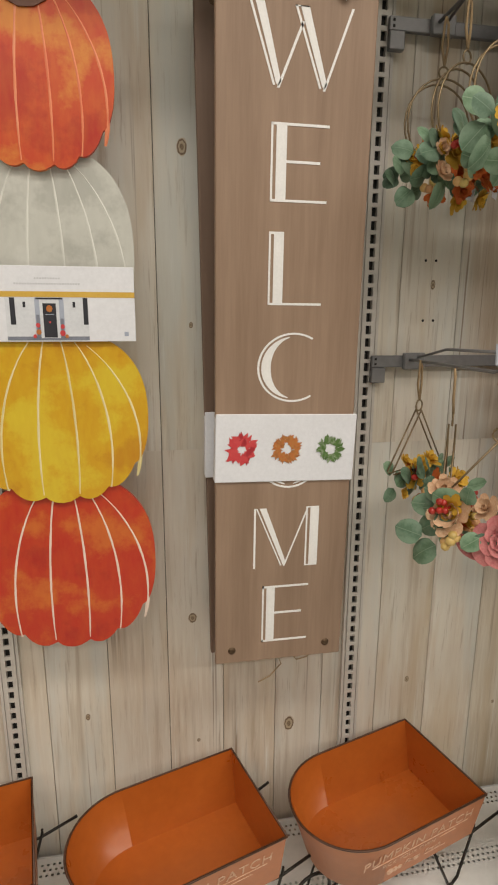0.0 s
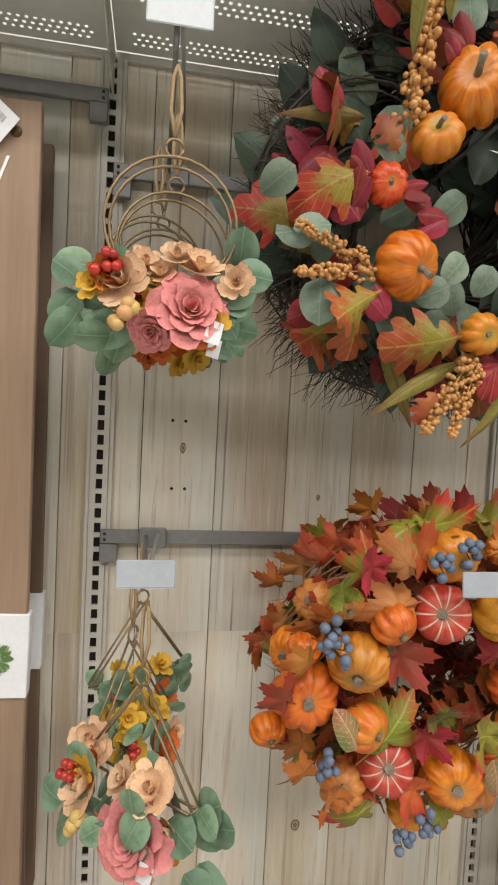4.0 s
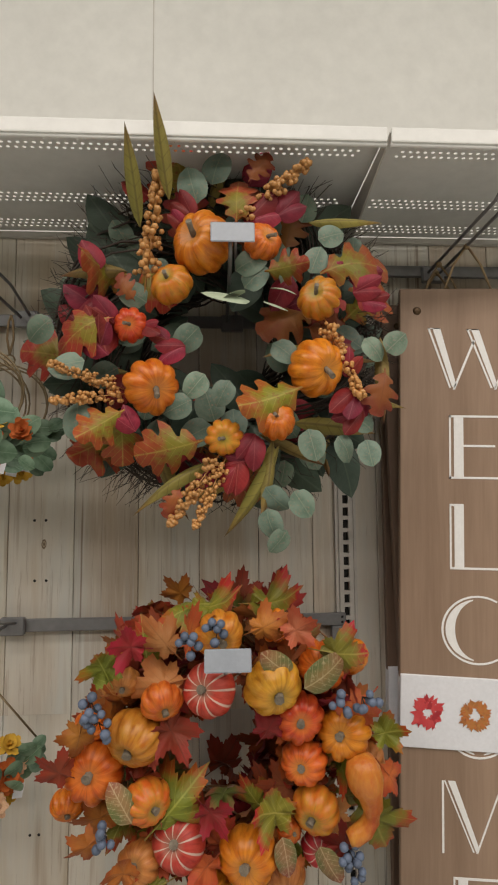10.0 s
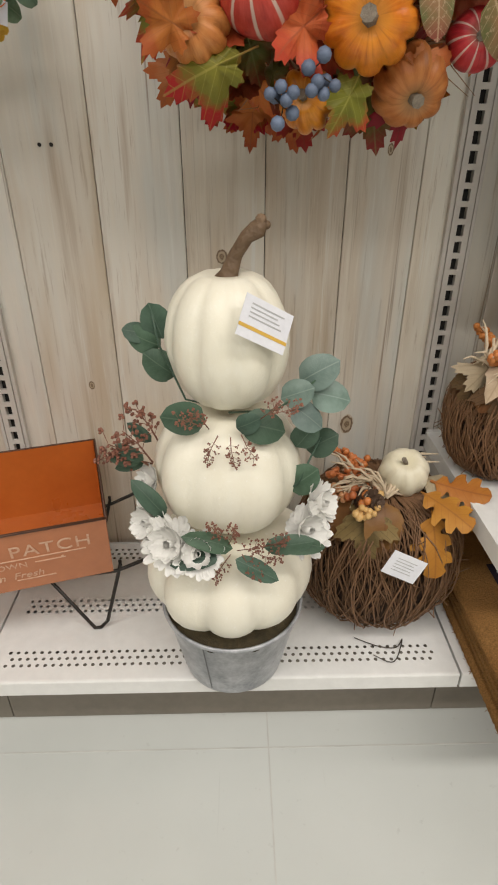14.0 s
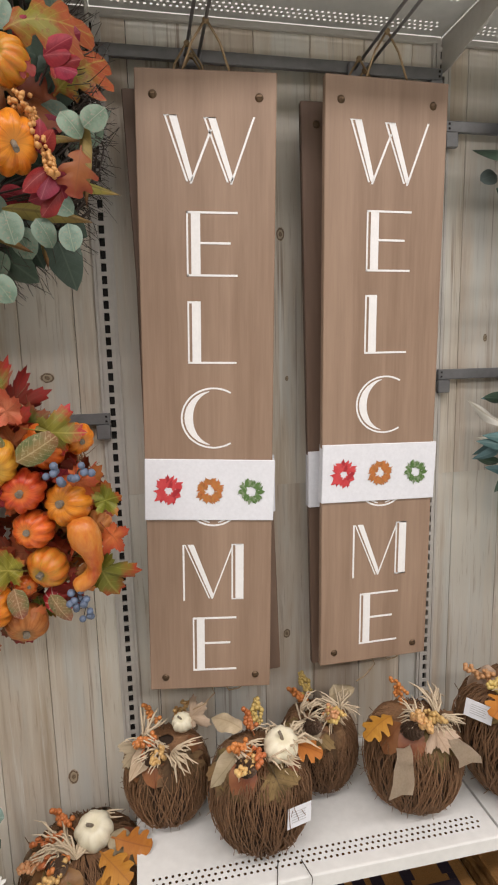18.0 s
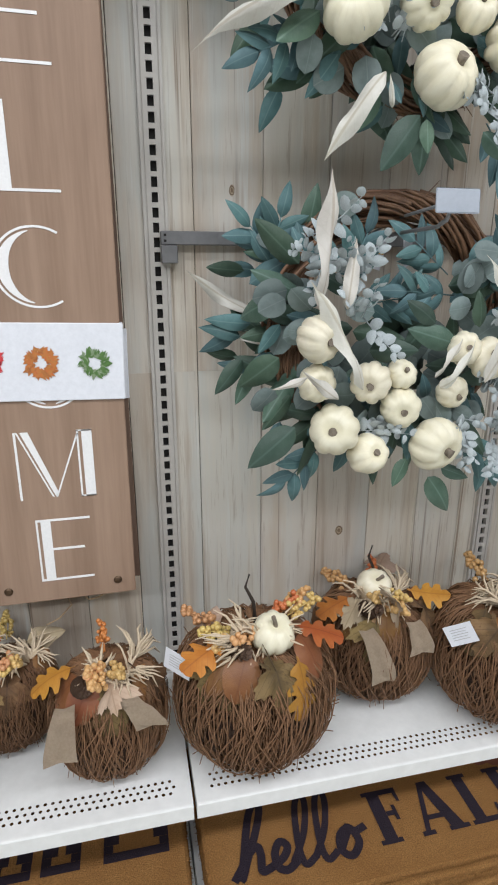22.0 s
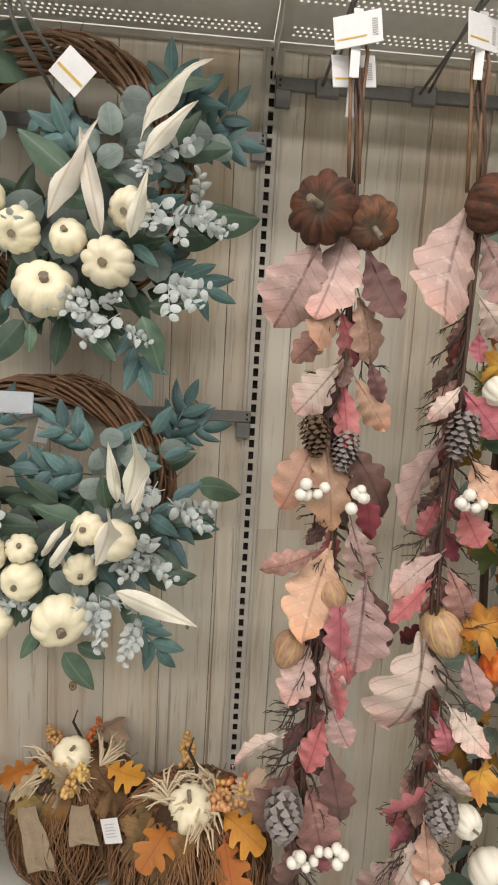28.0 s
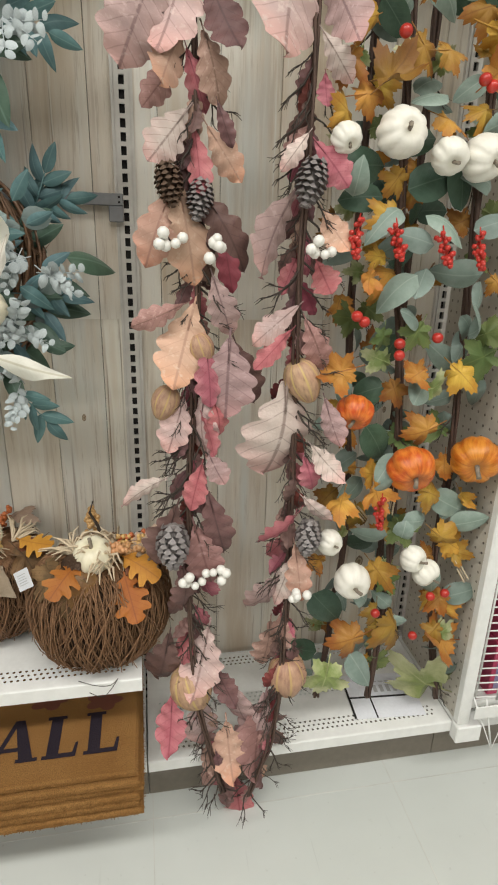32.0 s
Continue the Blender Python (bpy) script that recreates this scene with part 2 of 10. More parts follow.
def add_box(bm, lo, hi):
    v = [bm.verts.new((x, y, z)) for x in (lo[0], hi[0]) for y in (lo[1], hi[1]) for z in (lo[2], hi[2])]
    for q in ((0, 1, 3, 2), (4, 6, 7, 5), (0, 4, 5, 1), (2, 3, 7, 6), (0, 2, 6, 4), (1, 5, 7, 3)):
        bm.faces.new([v[i] for i in q])
    return bm


def box(lo, hi, bevel=0.0, seg=1):
    bm = add_box(bmesh.new(), lo, hi)
    if bevel:
        bmesh.ops.bevel(bm, geom=bm.edges[:], offset=bevel, segments=seg, profile=0.6, affect="EDGES")
    return bm


def add_tube(bm, pts, radii, seg=8, cap=True):
    """A round tube through points; radii: one number or one for each point."""
    pts = [Vector(p) for p in pts]
    if isinstance(radii, (int, float)):
        radii = [radii] * len(pts)
    rings, up = [], Vector((0.13, 0.21, 1)).normalized()
    for i, p in enumerate(pts):
        d = (pts[min(i + 1, len(pts) - 1)] - pts[max(i - 1, 0)]).normalized()
        if abs(d.dot(up)) > 0.98:
            up = Vector((1, 0.2, 0.1)).normalized()
        a = d.cross(up).normalized()
        c = a.cross(d).normalized()
        rings.append([bm.verts.new(p + radii[i] * (math.cos(2 * math.pi * k / seg) * a + math.sin(2 * math.pi * k / seg) * c)) for k in range(seg)])
    for r0, r1 in zip(rings, rings[1:]):
        for k in range(seg):
            bm.faces.new((r0[k], r0[(k + 1) % seg], r1[(k + 1) % seg], r1[k])).smooth = True
    if cap and seg > 2:
        bm.faces.new(rings[0][::-1])
        bm.faces.new(rings[-1])
    return bm


def tube(pts, radii, seg=8):
    return add_tube(bmesh.new(), pts, radii, seg)


def add_ball(bm, c, r, seg=8, rings=5, sz=1.0):
    c = Vector(c)
    top, bot = bm.verts.new(c + Vector((0, 0, r * sz))), bm.verts.new(c - Vector((0, 0, r * sz)))
    rows = []
    for i in range(1, rings):
        th = math.pi * i / rings
        rows.append([bm.verts.new(c + Vector((r * math.sin(th) * math.cos(2 * math.pi * k / seg), r * math.sin(th) * math.sin(2 * math.pi * k / seg), r * sz * math.cos(th)))) for k in range(seg)])
    for k in range(seg):
        j = (k + 1) % seg
        bm.faces.new((top, rows[0][k], rows[0][j])).smooth = True
        bm.faces.new((bot, rows[-1][j], rows[-1][k])).smooth = True
        for a, b2 in zip(rows, rows[1:]):
            bm.faces.new((a[k], b2[k], b2[j], a[j])).smooth = True
    return bm


def lathe(profile, seg=32, wave=None):
    """A turned shape round z; profile: (radius, z) from the bottom up."""
    bm = bmesh.new()
    rows = []
    for r, z in profile:
        rows.append([bm.verts.new(((r + (wave(2 * math.pi * k / seg, z) if wave else 0)) * math.cos(2 * math.pi * k / seg), (r + (wave(2 * math.pi * k / seg, z) if wave else 0)) * math.sin(2 * math.pi * k / seg), z)) for k in range(seg)])
    for a, b2 in zip(rows, rows[1:]):
        for k in range(seg):
            j = (k + 1) % seg
            bm.faces.new((a[k], a[j], b2[j], b2[k])).smooth = True
    return bm


def prism(outline, y0, y1):
    """A flat shape in the xz plane, given thickness from y0 (front) to y1 (back)."""
    bm = bmesh.new()
    f = [bm.verts.new((x, y0, z)) for x, z in outline]
    g = [bm.verts.new((x, y1, z)) for x, z in outline]
    n = len(outline)
    bm.faces.new(f)
    bm.faces.new(g[::-1])
    for i in range(n):
        j = (i + 1) % n
        bm.faces.new((f[j], f[i], g[i], g[j]))
    bmesh.ops.recalc_face_normals(bm, faces=bm.faces[:])
    return bm


def text_mesh(words, size, material, depth=0.0008, shear=0.0, spacing=1.0):
    cu = bpy.data.curves.new("words", "FONT")
    cu.body, cu.size, cu.extrude, cu.shear, cu.space_character = words, size, depth, shear, spacing
    cu.align_x = "CENTER"
    ob = bpy.data.objects.new("words", cu)
    scene.collection.objects.link(ob)
    bpy.context.view_layer.update()
    me = bpy.data.meshes.new_from_object(ob.evaluated_get(bpy.context.evaluated_depsgraph_get()))
    bpy.data.objects.remove(ob)
    me.materials.clear()
    me.materials.append(material)
    return me


# ---- the shop: floor, walls, ceiling ----
WALL_Y = 1.122
BAY = 0.760
U0 = 0.457
UPRIGHTS = [U0 + BAY * k for k in range(-2, 6)]
DECK_Z, DECK_Y = 0.180, 0.785
SHELF_Z, SHELF_Y = 0.437, 0.768
TOP_Z = 2.112
CANOPY_Z, CANOPY_Y = 2.128, 0.762

tagged(part("floor", box((-6, -6, -0.1), (9, 3.2, 0)), M_floor), "pale grey sealed shop floor with scuffs", "floor", kind="structure")
JOINTS = bmesh.new()
for k in range(-9, 14):
    add_box(JOINTS, (0.305 + 0.61 * k - 0.0012, -6, 0.0), (0.305 + 0.61 * k + 0.0012, 0.86, 0.0006))
for k in range(0, 11):
    add_box(JOINTS, (-6, 0.78 - 0.61 * k - 0.0012, 0.0), (9, 0.78 - 0.61 * k + 0.0012, 0.0007))
tagged(part("floor_joint", JOINTS, simple("floor_joint_grime", (0.46, 0.46, 0.43), (0.64, 0.64, 0.60), 0.6, 0, 4, 0)), "thin grimy joints between floor tiles", "floor joint", kind="structure")
tagged(part("wall_north", box((-6, 1.30, 0), (3.42, 1.42, CEILING_Z)), M_wallpaint), "white painted shop wall above the shelving", "wall", kind="structure")
tagged(part("wall_north_east", box((3.42, 1.297, 0), (9, 1.42, CEILING_Z)), M_cream), "cream painted shop wall", "wall", kind="structure")
# the south wall is never in view; its taupe holds down bounced light
tagged(part("wall_south", box((-6, -6.1, 0), (9, -6, CEILING_Z)), M_kick), "unseen taupe wall closing the aisle, kept dark to cut fill light", "wall", kind="structure")
tagged(part("wall_west", box((-6.1, -6, 0), (-6, 1.42, CEILING_Z)), M_wallpaint), "white painted shop wall", "wall", kind="structure")
tagged(part("wall_east", box((9, -6, 0), (9.1, 1.42, CEILING_Z)), M_wallpaint), "white painted shop wall", "wall", kind="structure")
tagged(part("ceiling", box((-6, -6, CEILING_Z), (9, 1.42, CEILING_Z + 0.1)), M_ceiling), "off-white suspended ceiling", "ceiling", kind="structure")

# ---- shelving ----


def upright_mesh():
    """A slotted steel strip, 44 mm wide, with a slot every 25.4 mm."""
    bm = bmesh.new()
    h = TOP_Z - 0.02
    for x0, x1, y0 in ((-0.022, -0.0165, 0.0), (-0.0165, -0.0145, 0.003), (-0.0145, -0.0056, -0.001), (0.0056, 0.0145, -0.001), (0.0145, 0.0165, 0.003), (0.0165, 0.022, 0.0)):
        add_box(bm, (x0, y0, 0), (x1, 0.012, h))
    z = 0.02
    while z < h:
        add_box(bm, (-0.0056, -0.001, z), (0.0056, 0.004, z + 0.0082))
        z += 0.0254
    return mesh_of(bm, "upright", M_upright)


UP_ME = upright_mesh()
# strip behind the slots, the darkness inside them put into its colour
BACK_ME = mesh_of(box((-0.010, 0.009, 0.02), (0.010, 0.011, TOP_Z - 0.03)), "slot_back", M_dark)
for ux in UPRIGHTS:
    t = thing("shelving_upright", (ux, WALL_Y - 0.010, 0.02), "cream enamelled steel upright with a row of slots", "shelving upright", "slotted uprights")
    piece("strip", UP_ME, t, Matrix())
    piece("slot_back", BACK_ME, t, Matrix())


def welded(name, verts, faces, material):
    me = bpy.data.meshes.new(name)
    me.from_pydata(verts, [], faces)
    bm = bmesh.new()
    bm.from_mesh(me)
    bmesh.ops.remove_doubles(bm, verts=bm.verts[:], dist=0.0002)
    bm.to_mesh(me)
    bm.free()
    me.materials.append(material)
    return me


def perforated(w, strips, depth, lip, thick=0.0015):
    """A steel shelf, front at y=0, top at z=0: plain bands and bands of round holes, with turned-down front and sides."""
    verts, faces = [], []

    def quad(a, b, c, d):
        i = len(verts)
        verts.extend((a, b, c, d))
        faces.append((i, i + 1, i + 2, i + 3))

    def flat(x0, x1, y0, y1):
        quad((x0, y0, 0), (x1, y0, 0), (x1, y1, 0), (x0, y1, 0))

    e = 0.024
    y = 0.0
    pitch, r = 0.0127, 0.0031
    n = int((w - 2 * e) / pitch)
    x0s = -n * pitch / 2
    for s in list(strips) + [None]:
        y1 = s - 1.5 * pitch if s is not None else depth
        flat(-w / 2, w / 2, y, y1)
        if s is None:
            break
        flat(-w / 2, x0s, y1, y1 + 3 * pitch)
        flat(-x0s, w / 2, y1, y1 + 3 * pitch)
        for row in range(3):
            for k in range(n):
                cx, cy = x0s + (k + 0.5) * pitch, y1 + (row + 0.5) * pitch
                sh = 0.25 * pitch * (1 if row % 2 else -1)
                i = len(verts)
                sq = [(-.5, -.5), (0, -.5), (.5, -.5), (.5, 0), (.5, .5), (0, .5), (-.5, .5), (-.5, 0)]
                for q in sq:
                    verts.append((cx + q[0] * pitch, cy + q[1] * pitch, 0))
                for q in sq:
                    d = math.hypot(*q)
                    verts.append((cx + sh + q[0] / d * r, cy + q[1] / d * r, 0))
                for j in range(8):
                    faces.append((i + j, i + (j + 1) % 8, i + 8 + (j + 1) % 8, i + 8 + j))
        y = y1 + 3 * pitch
    # turned-down front lip with a rolled top edge, and the two sides
    prof = [(0, 0), (-0.003, -0.0008), (-0.0045, -0.003), (-0.0045, -lip), (0.004, -lip - 0.003)]
    for (ya, za), (yb, zb) in zip(prof, prof[1:]):
        quad((-w / 2, yb, zb), (w / 2, yb, zb), (w / 2, ya, za), (-w / 2, ya, za))
    for sx in (-1, 1):
        quad((sx * w / 2, -0.0045, 0), (sx * w / 2, depth, 0), (sx * w / 2, depth, -lip), (sx * w / 2, -0.0045, -lip))
    quad((-w / 2, depth, 0), (w / 2, depth, 0), (w / 2, depth, 0.006), (-w / 2, depth, 0.006))
    return welded("shelf_plate", verts, faces, M_white)


DECK_ME = perforated(BAY - 0.004, (0.040, 0.155, 0.295), WALL_Y - 0.012 - DECK_Y, 0.030)
SHELF_ME = perforated(BAY - 0.006, (0.040, 0.300), WALL_Y - 0.012 - SHELF_Y, 0.032)
CANOPY_ME = perforated(BAY - 0.006, (0.048, 0.215, 0.318), WALL_Y - 0.006 - CANOPY_Y, 0.003)
CANOPY_LIP = mesh_of(box((-BAY / 2 + 0.003, -0.0105, -0.021), (BAY / 2 - 0.003, -0.0048, 0.003), 0.0024, 2), "front_lip", M_white)
CANOPY_ROLL = mesh_of(tube([(-BAY / 2 + 0.003, 0, 0), (BAY / 2 - 0.003, 0, 0)], 0.0038, 8), "rolled_edge", M_white)
SIDE_ME = mesh_of(prism([(0, 0), (0.34, 0), (0.34, -0.075), (0.30, -0.075), (0.03, -0.022), (0, -0.018)], -0.0015, 0.0015), "bracket_arm", M_upright)
TURN_SIDE = Matrix(((0, -1, 0, 0), (1, 0, 0, 0), (0, 0, 1, 0), (0, 0, 0, 1)))
for k, ux in enumerate(UPRIGHTS[:-1]):
    cx = ux + BAY / 2
    d = thing("base_deck", (cx, DECK_Y, DECK_Z), "white enamelled steel base shelf with bands of small holes", "shelf", "base shelves")
    piece("plate", DECK_ME, d, Matrix())
    part("kick_panel", box((-BAY / 2 + 0.001, 0.062, -DECK_Z + 0.001), (BAY / 2 - 0.001, 0.066, -0.012)), M_kick, d, "taupe kick panel")
    c = thing("canopy_shelf", (cx, CANOPY_Y, CANOPY_Z), "white perforated steel shelf across the top", "shelf", "top shelves")
    piece("plate", CANOPY_ME, c, Matrix())
    piece("front_lip", CANOPY_LIP, c, Matrix())
    piece("rolled_edge", CANOPY_ROLL, c, Matrix.Translation((0, -0.004, -0.0225)))
for ux in UPRIGHTS:
    t = thing("canopy_bracket", (ux, CANOPY_Y + 0.012, CANOPY_Z - 0.003), "cream steel bracket under the top shelf", "bracket", "top shelf brackets")
    piece("bracket_arm", SIDE_ME, t, TURN_SIDE)
for ux in UPRIGHTS[3:5]:
    cx = ux + BAY / 2
    s = thing("display_shelf", (cx, SHELF_Y, SHELF_Z), "white steel shelf with bands of small holes", "shelf", "display shelves")
    piece("plate", SHELF_ME, s, Matrix())
    for sx in (-1, 1):
        piece("bracket_arm", SIDE_ME, s, Matrix.Translation((sx * (BAY / 2 - 0.007), 0.004, -0.003)) @ TURN_SIDE)

# ---- back boards: separate planks, in two rows ----
SEAMS = [0.0, 0.070, 0.202, 0.332, 0.456, 0.579, 0.692, BAY]
PANEL_JOINT = 1.136


def plank_mesh(w, h):
    bm = box((0.0006, 0, 0.0001), (w - 0.0006, 0.012, h - 0.0001))
    bmesh.ops.bevel(bm, geom=[e for e in bm.edges if all(v.co.y < 0.001 for v in e.verts) and abs(e.verts[0].co.x - e.verts[1].co.x) < 0.0001], offset=0.0011, segments=1, affect="EDGES")
    return mesh_of(bm, "plank", M_plank)


PLANKS = thing("wall_boards", (0, WALL_Y, 0), "whitewashed wooden back boards with dark joints", "wall", kind="structure")
for h0, h1 in ((0.02, PANEL_JOINT), (PANEL_JOINT, TOP_Z)):
    kinds = [plank_mesh(b2 - a, h1 - h0) for a, b2 in zip(SEAMS, SEAMS[1:])]
    for ux in UPRIGHTS[:-1]:
        for me, a in zip(kinds, SEAMS):
            piece("plank", me, PLANKS, Matrix.Translation((ux + a, 0, h0)))
tagged(part("joint_backing", box((UPRIGHTS[0], WALL_Y + 0.0065, 0.02), (UPRIGHTS[-1], WALL_Y + 0.020, TOP_Z)), M_dark), "dark backing behind the board joints", "wall", kind="structure")
tagged(part("trim", box((UPRIGHTS[0], WALL_Y - 0.008, TOP_Z), (UPRIGHTS[-1], WALL_Y + 0.02, TOP_Z + 0.014), 0.002), M_upright), "cream metal trim along the top of the boards", "trim", kind="structure")

# small hook holes in the boards: flat discs, the shade inside painted near-black
HOLE_ME = mesh_of(lathe([(0.0, 0.0), (0.0029, 0.0)], 12), "hook_hole", M_dark)
for x, z in ((0.579, 1.518), (0.602, 1.518), (0.582, 1.397), (0.605, 1.397), (0.585, 0.911), (0.602, 0.911), (1.345, 1.518), (1.365, 1.518)):
    piece("hook_hole", HOLE_ME, PLANKS, PLANKS.matrix_basis.inverted() @ Matrix.Translation((x, WALL_Y - 0.0008, z)) @ pose(0, 0, 0, 90, 0, 0))

# knots, at the same spots in every board panel


def knot_material():
    m, N, L, b = nt("board_knot", 0.55)
    tc = N.new("ShaderNodeTexCoord")
    ln = N.new("ShaderNodeVectorMath")
    ln.operation = "LENGTH"
    wob = noise_tex(N, L, coords(N, L), 2.6, 3, 0.6)
    ad = N.new("ShaderNodeMath")
    ad.operation = "MULTIPLY_ADD"
    ad.inputs[1].default_value, ad.inputs[2].default_value = 0.5, -0.25
    L.new(wob, ad.inputs[0])
    sm = N.new("ShaderNodeMath")
    sm.operation = "ADD"
    L.new(tc.outputs["Object"], ln.inputs[0])
    L.new(ln.outputs["Value"], sm.inputs[0])
    L.new(ad.outputs[0], sm.inputs[1])
    L.new(ramp(N, L, sm.outputs[0], [(0.0, (0.07, 0.045, 0.025)), (0.12, (0.30, 0.21, 0.13)), (0.28, (0.13, 0.085, 0.05)), (0.40, (0.42, 0.33, 0.22)), (0.60, (0.46, 0.37, 0.26)), (0.74, (0.14, 0.09, 0.05)), (0.86, (0.20, 0.135, 0.08)), (0.95, (0.56, 0.48, 0.37))]), b.inputs["Base Color"])
    return m


M_knot = knot_material()


def knot_mesh(seed):
    rnd = random.Random(seed)
    ph = [rnd.uniform(0, 6.28) for _ in range(3)]
    bm = bmesh.new()
    c = bm.verts.new((0, 0, 0))
    rim = [bm.verts.new(((1 + 0.06 * math.sin(2 * a + ph[0]) + 0.05 * math.sin(3 * a + ph[1])) * math.cos(a), 0, (1 + 0.06 * math.sin(2 * a + ph[0]) + 0.05 * math.sin(5 * a + ph[2])) * math.sin(a))) for a in [k * 0.2618 for k in range(24)]]
    for k in range(24):
        bm.faces.new((c, rim[k], rim[(k + 1) % 24]))
    bmesh.ops.recalc_face_normals(bm, faces=bm.faces[:])
    return mesh_of(bm, "knot", M_knot)


KNOT_ME = [knot_mesh(k) for k in range(3)]
KNOTS = [(0.385, 1.706, 0.010, 0.015), (0.388, 0.753, 0.0095, 0.0125), (0.614, 0.450, 0.0125, 0.0200), (0.152, 0.533, 0.0055, 0.0085), (0.397, 0.436, 0.0040, 0.0050), (0.396, 1.387, 0.0042, 0.0062), (0.142, 1.470, 0.0055, 0.0100), (0.628, 1.405, 0.0150, 0.0115), (0.640, 0.905, 0.0050, 0.0090)]
for ux in UPRIGHTS[:-1]:
    for k, (u, z, rx, rz) in enumerate(KNOTS):
        piece("knot", KNOT_ME[k % 3], PLANKS, Matrix.Translation((ux + u, -0.0006, z)) @ Matrix.Diagonal((rx, 1, rz, 1)))

# faint sheet joints in the wall above the shelving
for x in (-1.65, -0.43, 0.79, 2.01, 3.23):
    tagged(part("trim", box((x, 1.2985, 2.13), (x + 0.0025, 1.3005, CEILING_Z)), M_upright), "faint joint between wall sheets", "wall joint", kind="structure")

# ---- leaf, pumpkin and berry library ----


def leaf_paint(name, mid, edge, vein, rough=0.55, hue=0.02, val=0.18, tip=None, speck=None, by_radius=False, veins=0.3, rim=(0.18, 0.52)):
    """Cloth leaf: one tone along the rib, one at the edge, veins, blotches."""
    m, N, L, b = nt(name, rough, 0, 0.3)
    tc = N.new("ShaderNodeTexCoord")
    sep = N.new("ShaderNodeSeparateXYZ")
    L.new(tc.outputs["Object"], sep.inputs[0])
    ab = N.new("ShaderNodeMath")
    ab.operation = "ABSOLUTE"
    L.new(sep.outputs[0], ab.inputs[0])
    v = coords(N, L)
    blot = noise_tex(N, L, v, 3.5, 4, 0.6)
    if by_radius:
        d = N.new("ShaderNodeVectorMath")
        d.operation = "DISTANCE"
        d.inputs[1].default_value = (0, 0.42, 0)
        L.new(tc.outputs["Object"], d.inputs[0])
        way = d.outputs["Value"]
        lo, hi = rim
    else:
        way, lo, hi = ab.outputs[0], 0.02, 0.30
    ad = N.new("ShaderNodeMath")
    ad.operation = "ADD"
    mr = N.new("ShaderNodeMapRange")
    mr.inputs[1].default_value, mr.inputs[2].default_value, mr.inputs[3].default_value, mr.inputs[4].default_value = 0.3, 0.7, -0.16, 0.16
    L.new(blot, mr.inputs[0])
    L.new(way, ad.inputs[0])
    L.new(mr.outputs[0], ad.inputs[1])
    col = ramp(N, L, ad.outputs[0], [(lo, mid), (hi, edge)])
    if tip:
        ty = N.new("ShaderNodeMapRange")
        ty.inputs[1].default_value, ty.inputs[2].default_value = 0.65, 1.0
        L.new(sep.outputs[1], ty.inputs[0])
        col = mixc(N, L, ty.outputs[0], col, tip)
    # side veins slanting from the rib
    mx = N.new("ShaderNodeMath")
    mx.operation, mx.inputs[1].default_value = "MULTIPLY", 0.8
    L.new(ab.outputs[0], mx.inputs[0])
    sb = N.new("ShaderNodeMath")
    sb.operation = "SUBTRACT"
    L.new(sep.outputs[1], sb.inputs[0])
    L.new(mx.outputs[0], sb.inputs[1])
    fr = N.new("ShaderNodeMath")
    fr.operation, fr.inputs[1].default_value = "MULTIPLY", 7.5
    L.new(sb.outputs[0], fr.inputs[0])
    pp = N.new("ShaderNodeMath")
    pp.operation, pp.inputs[1].default_value = "PINGPONG", 0.5
    L.new(fr.outputs[0], pp.inputs[0])
    side = ramp(N, L, pp.outputs[0], [(0.0, (veins, veins, veins)), (0.07, (0, 0, 0))])
    rib = ramp(N, L, ab.outputs[0], [(0.008, (0.55, 0.55, 0.55)), (0.018, (0, 0, 0))])
    col = mixc(N, L, side, col, vein)
    col = mixc(N, L, rib, col, vein)
    if speck:
        sp = noise_tex(N, L, v, 14, 3, 0.6)
        col = mixc(N, L, ramp(N, L, sp, [(0.56, (0, 0, 0)), (0.68, (0.6, 0.6, 0.6))]), col, speck)
    col = vary(N, L, col, hue, val)
    L.new(col, b.inputs["Base Color"])
    fine = noise_tex(N, L, v, 40, 3)
    bump(N, L, b, fine, 0.12, 0.02)
    b.inputs["Sheen Weight"].default_value = 0.05
    return m


def leaf(outline, n, fold=0.12, curl=0.15, twist=0.0, material=None, name="leaf", ripple=0.0):
    """A leaf of unit length along y, its face to +z; outline(t) gives half its width."""
    bm = bmesh.new()
    rows = []
    for i in range(n + 1):
        t = i / n
        w = outline(t)
        z = -curl * (t - 0.25) ** 2 * 1.4
        a = twist * (t - 0.5)
        row = []
        for s in ((-1, -0.5, 0, 0.5, 1) if n < 12 else (-1, 0, 1)):
            x = s * w
            zz = z - fold * abs(x) * abs(s) + ripple * math.sin(9 * t + s) * abs(s) * w
            row.append(bm.verts.new((x * math.cos(a), t, zz + x * math.sin(a))))
        rows.append(row)
    for a, b2 in zip(rows, rows[1:]):
        for k in range(len(a) - 1):
            bm.faces.new((a[k], a[k + 1], b2[k + 1], b2[k])).smooth = True
    bmesh.ops.remove_doubles(bm, verts=bm.verts[:], dist=0.0005)
    return mesh_of(bm, name, material)


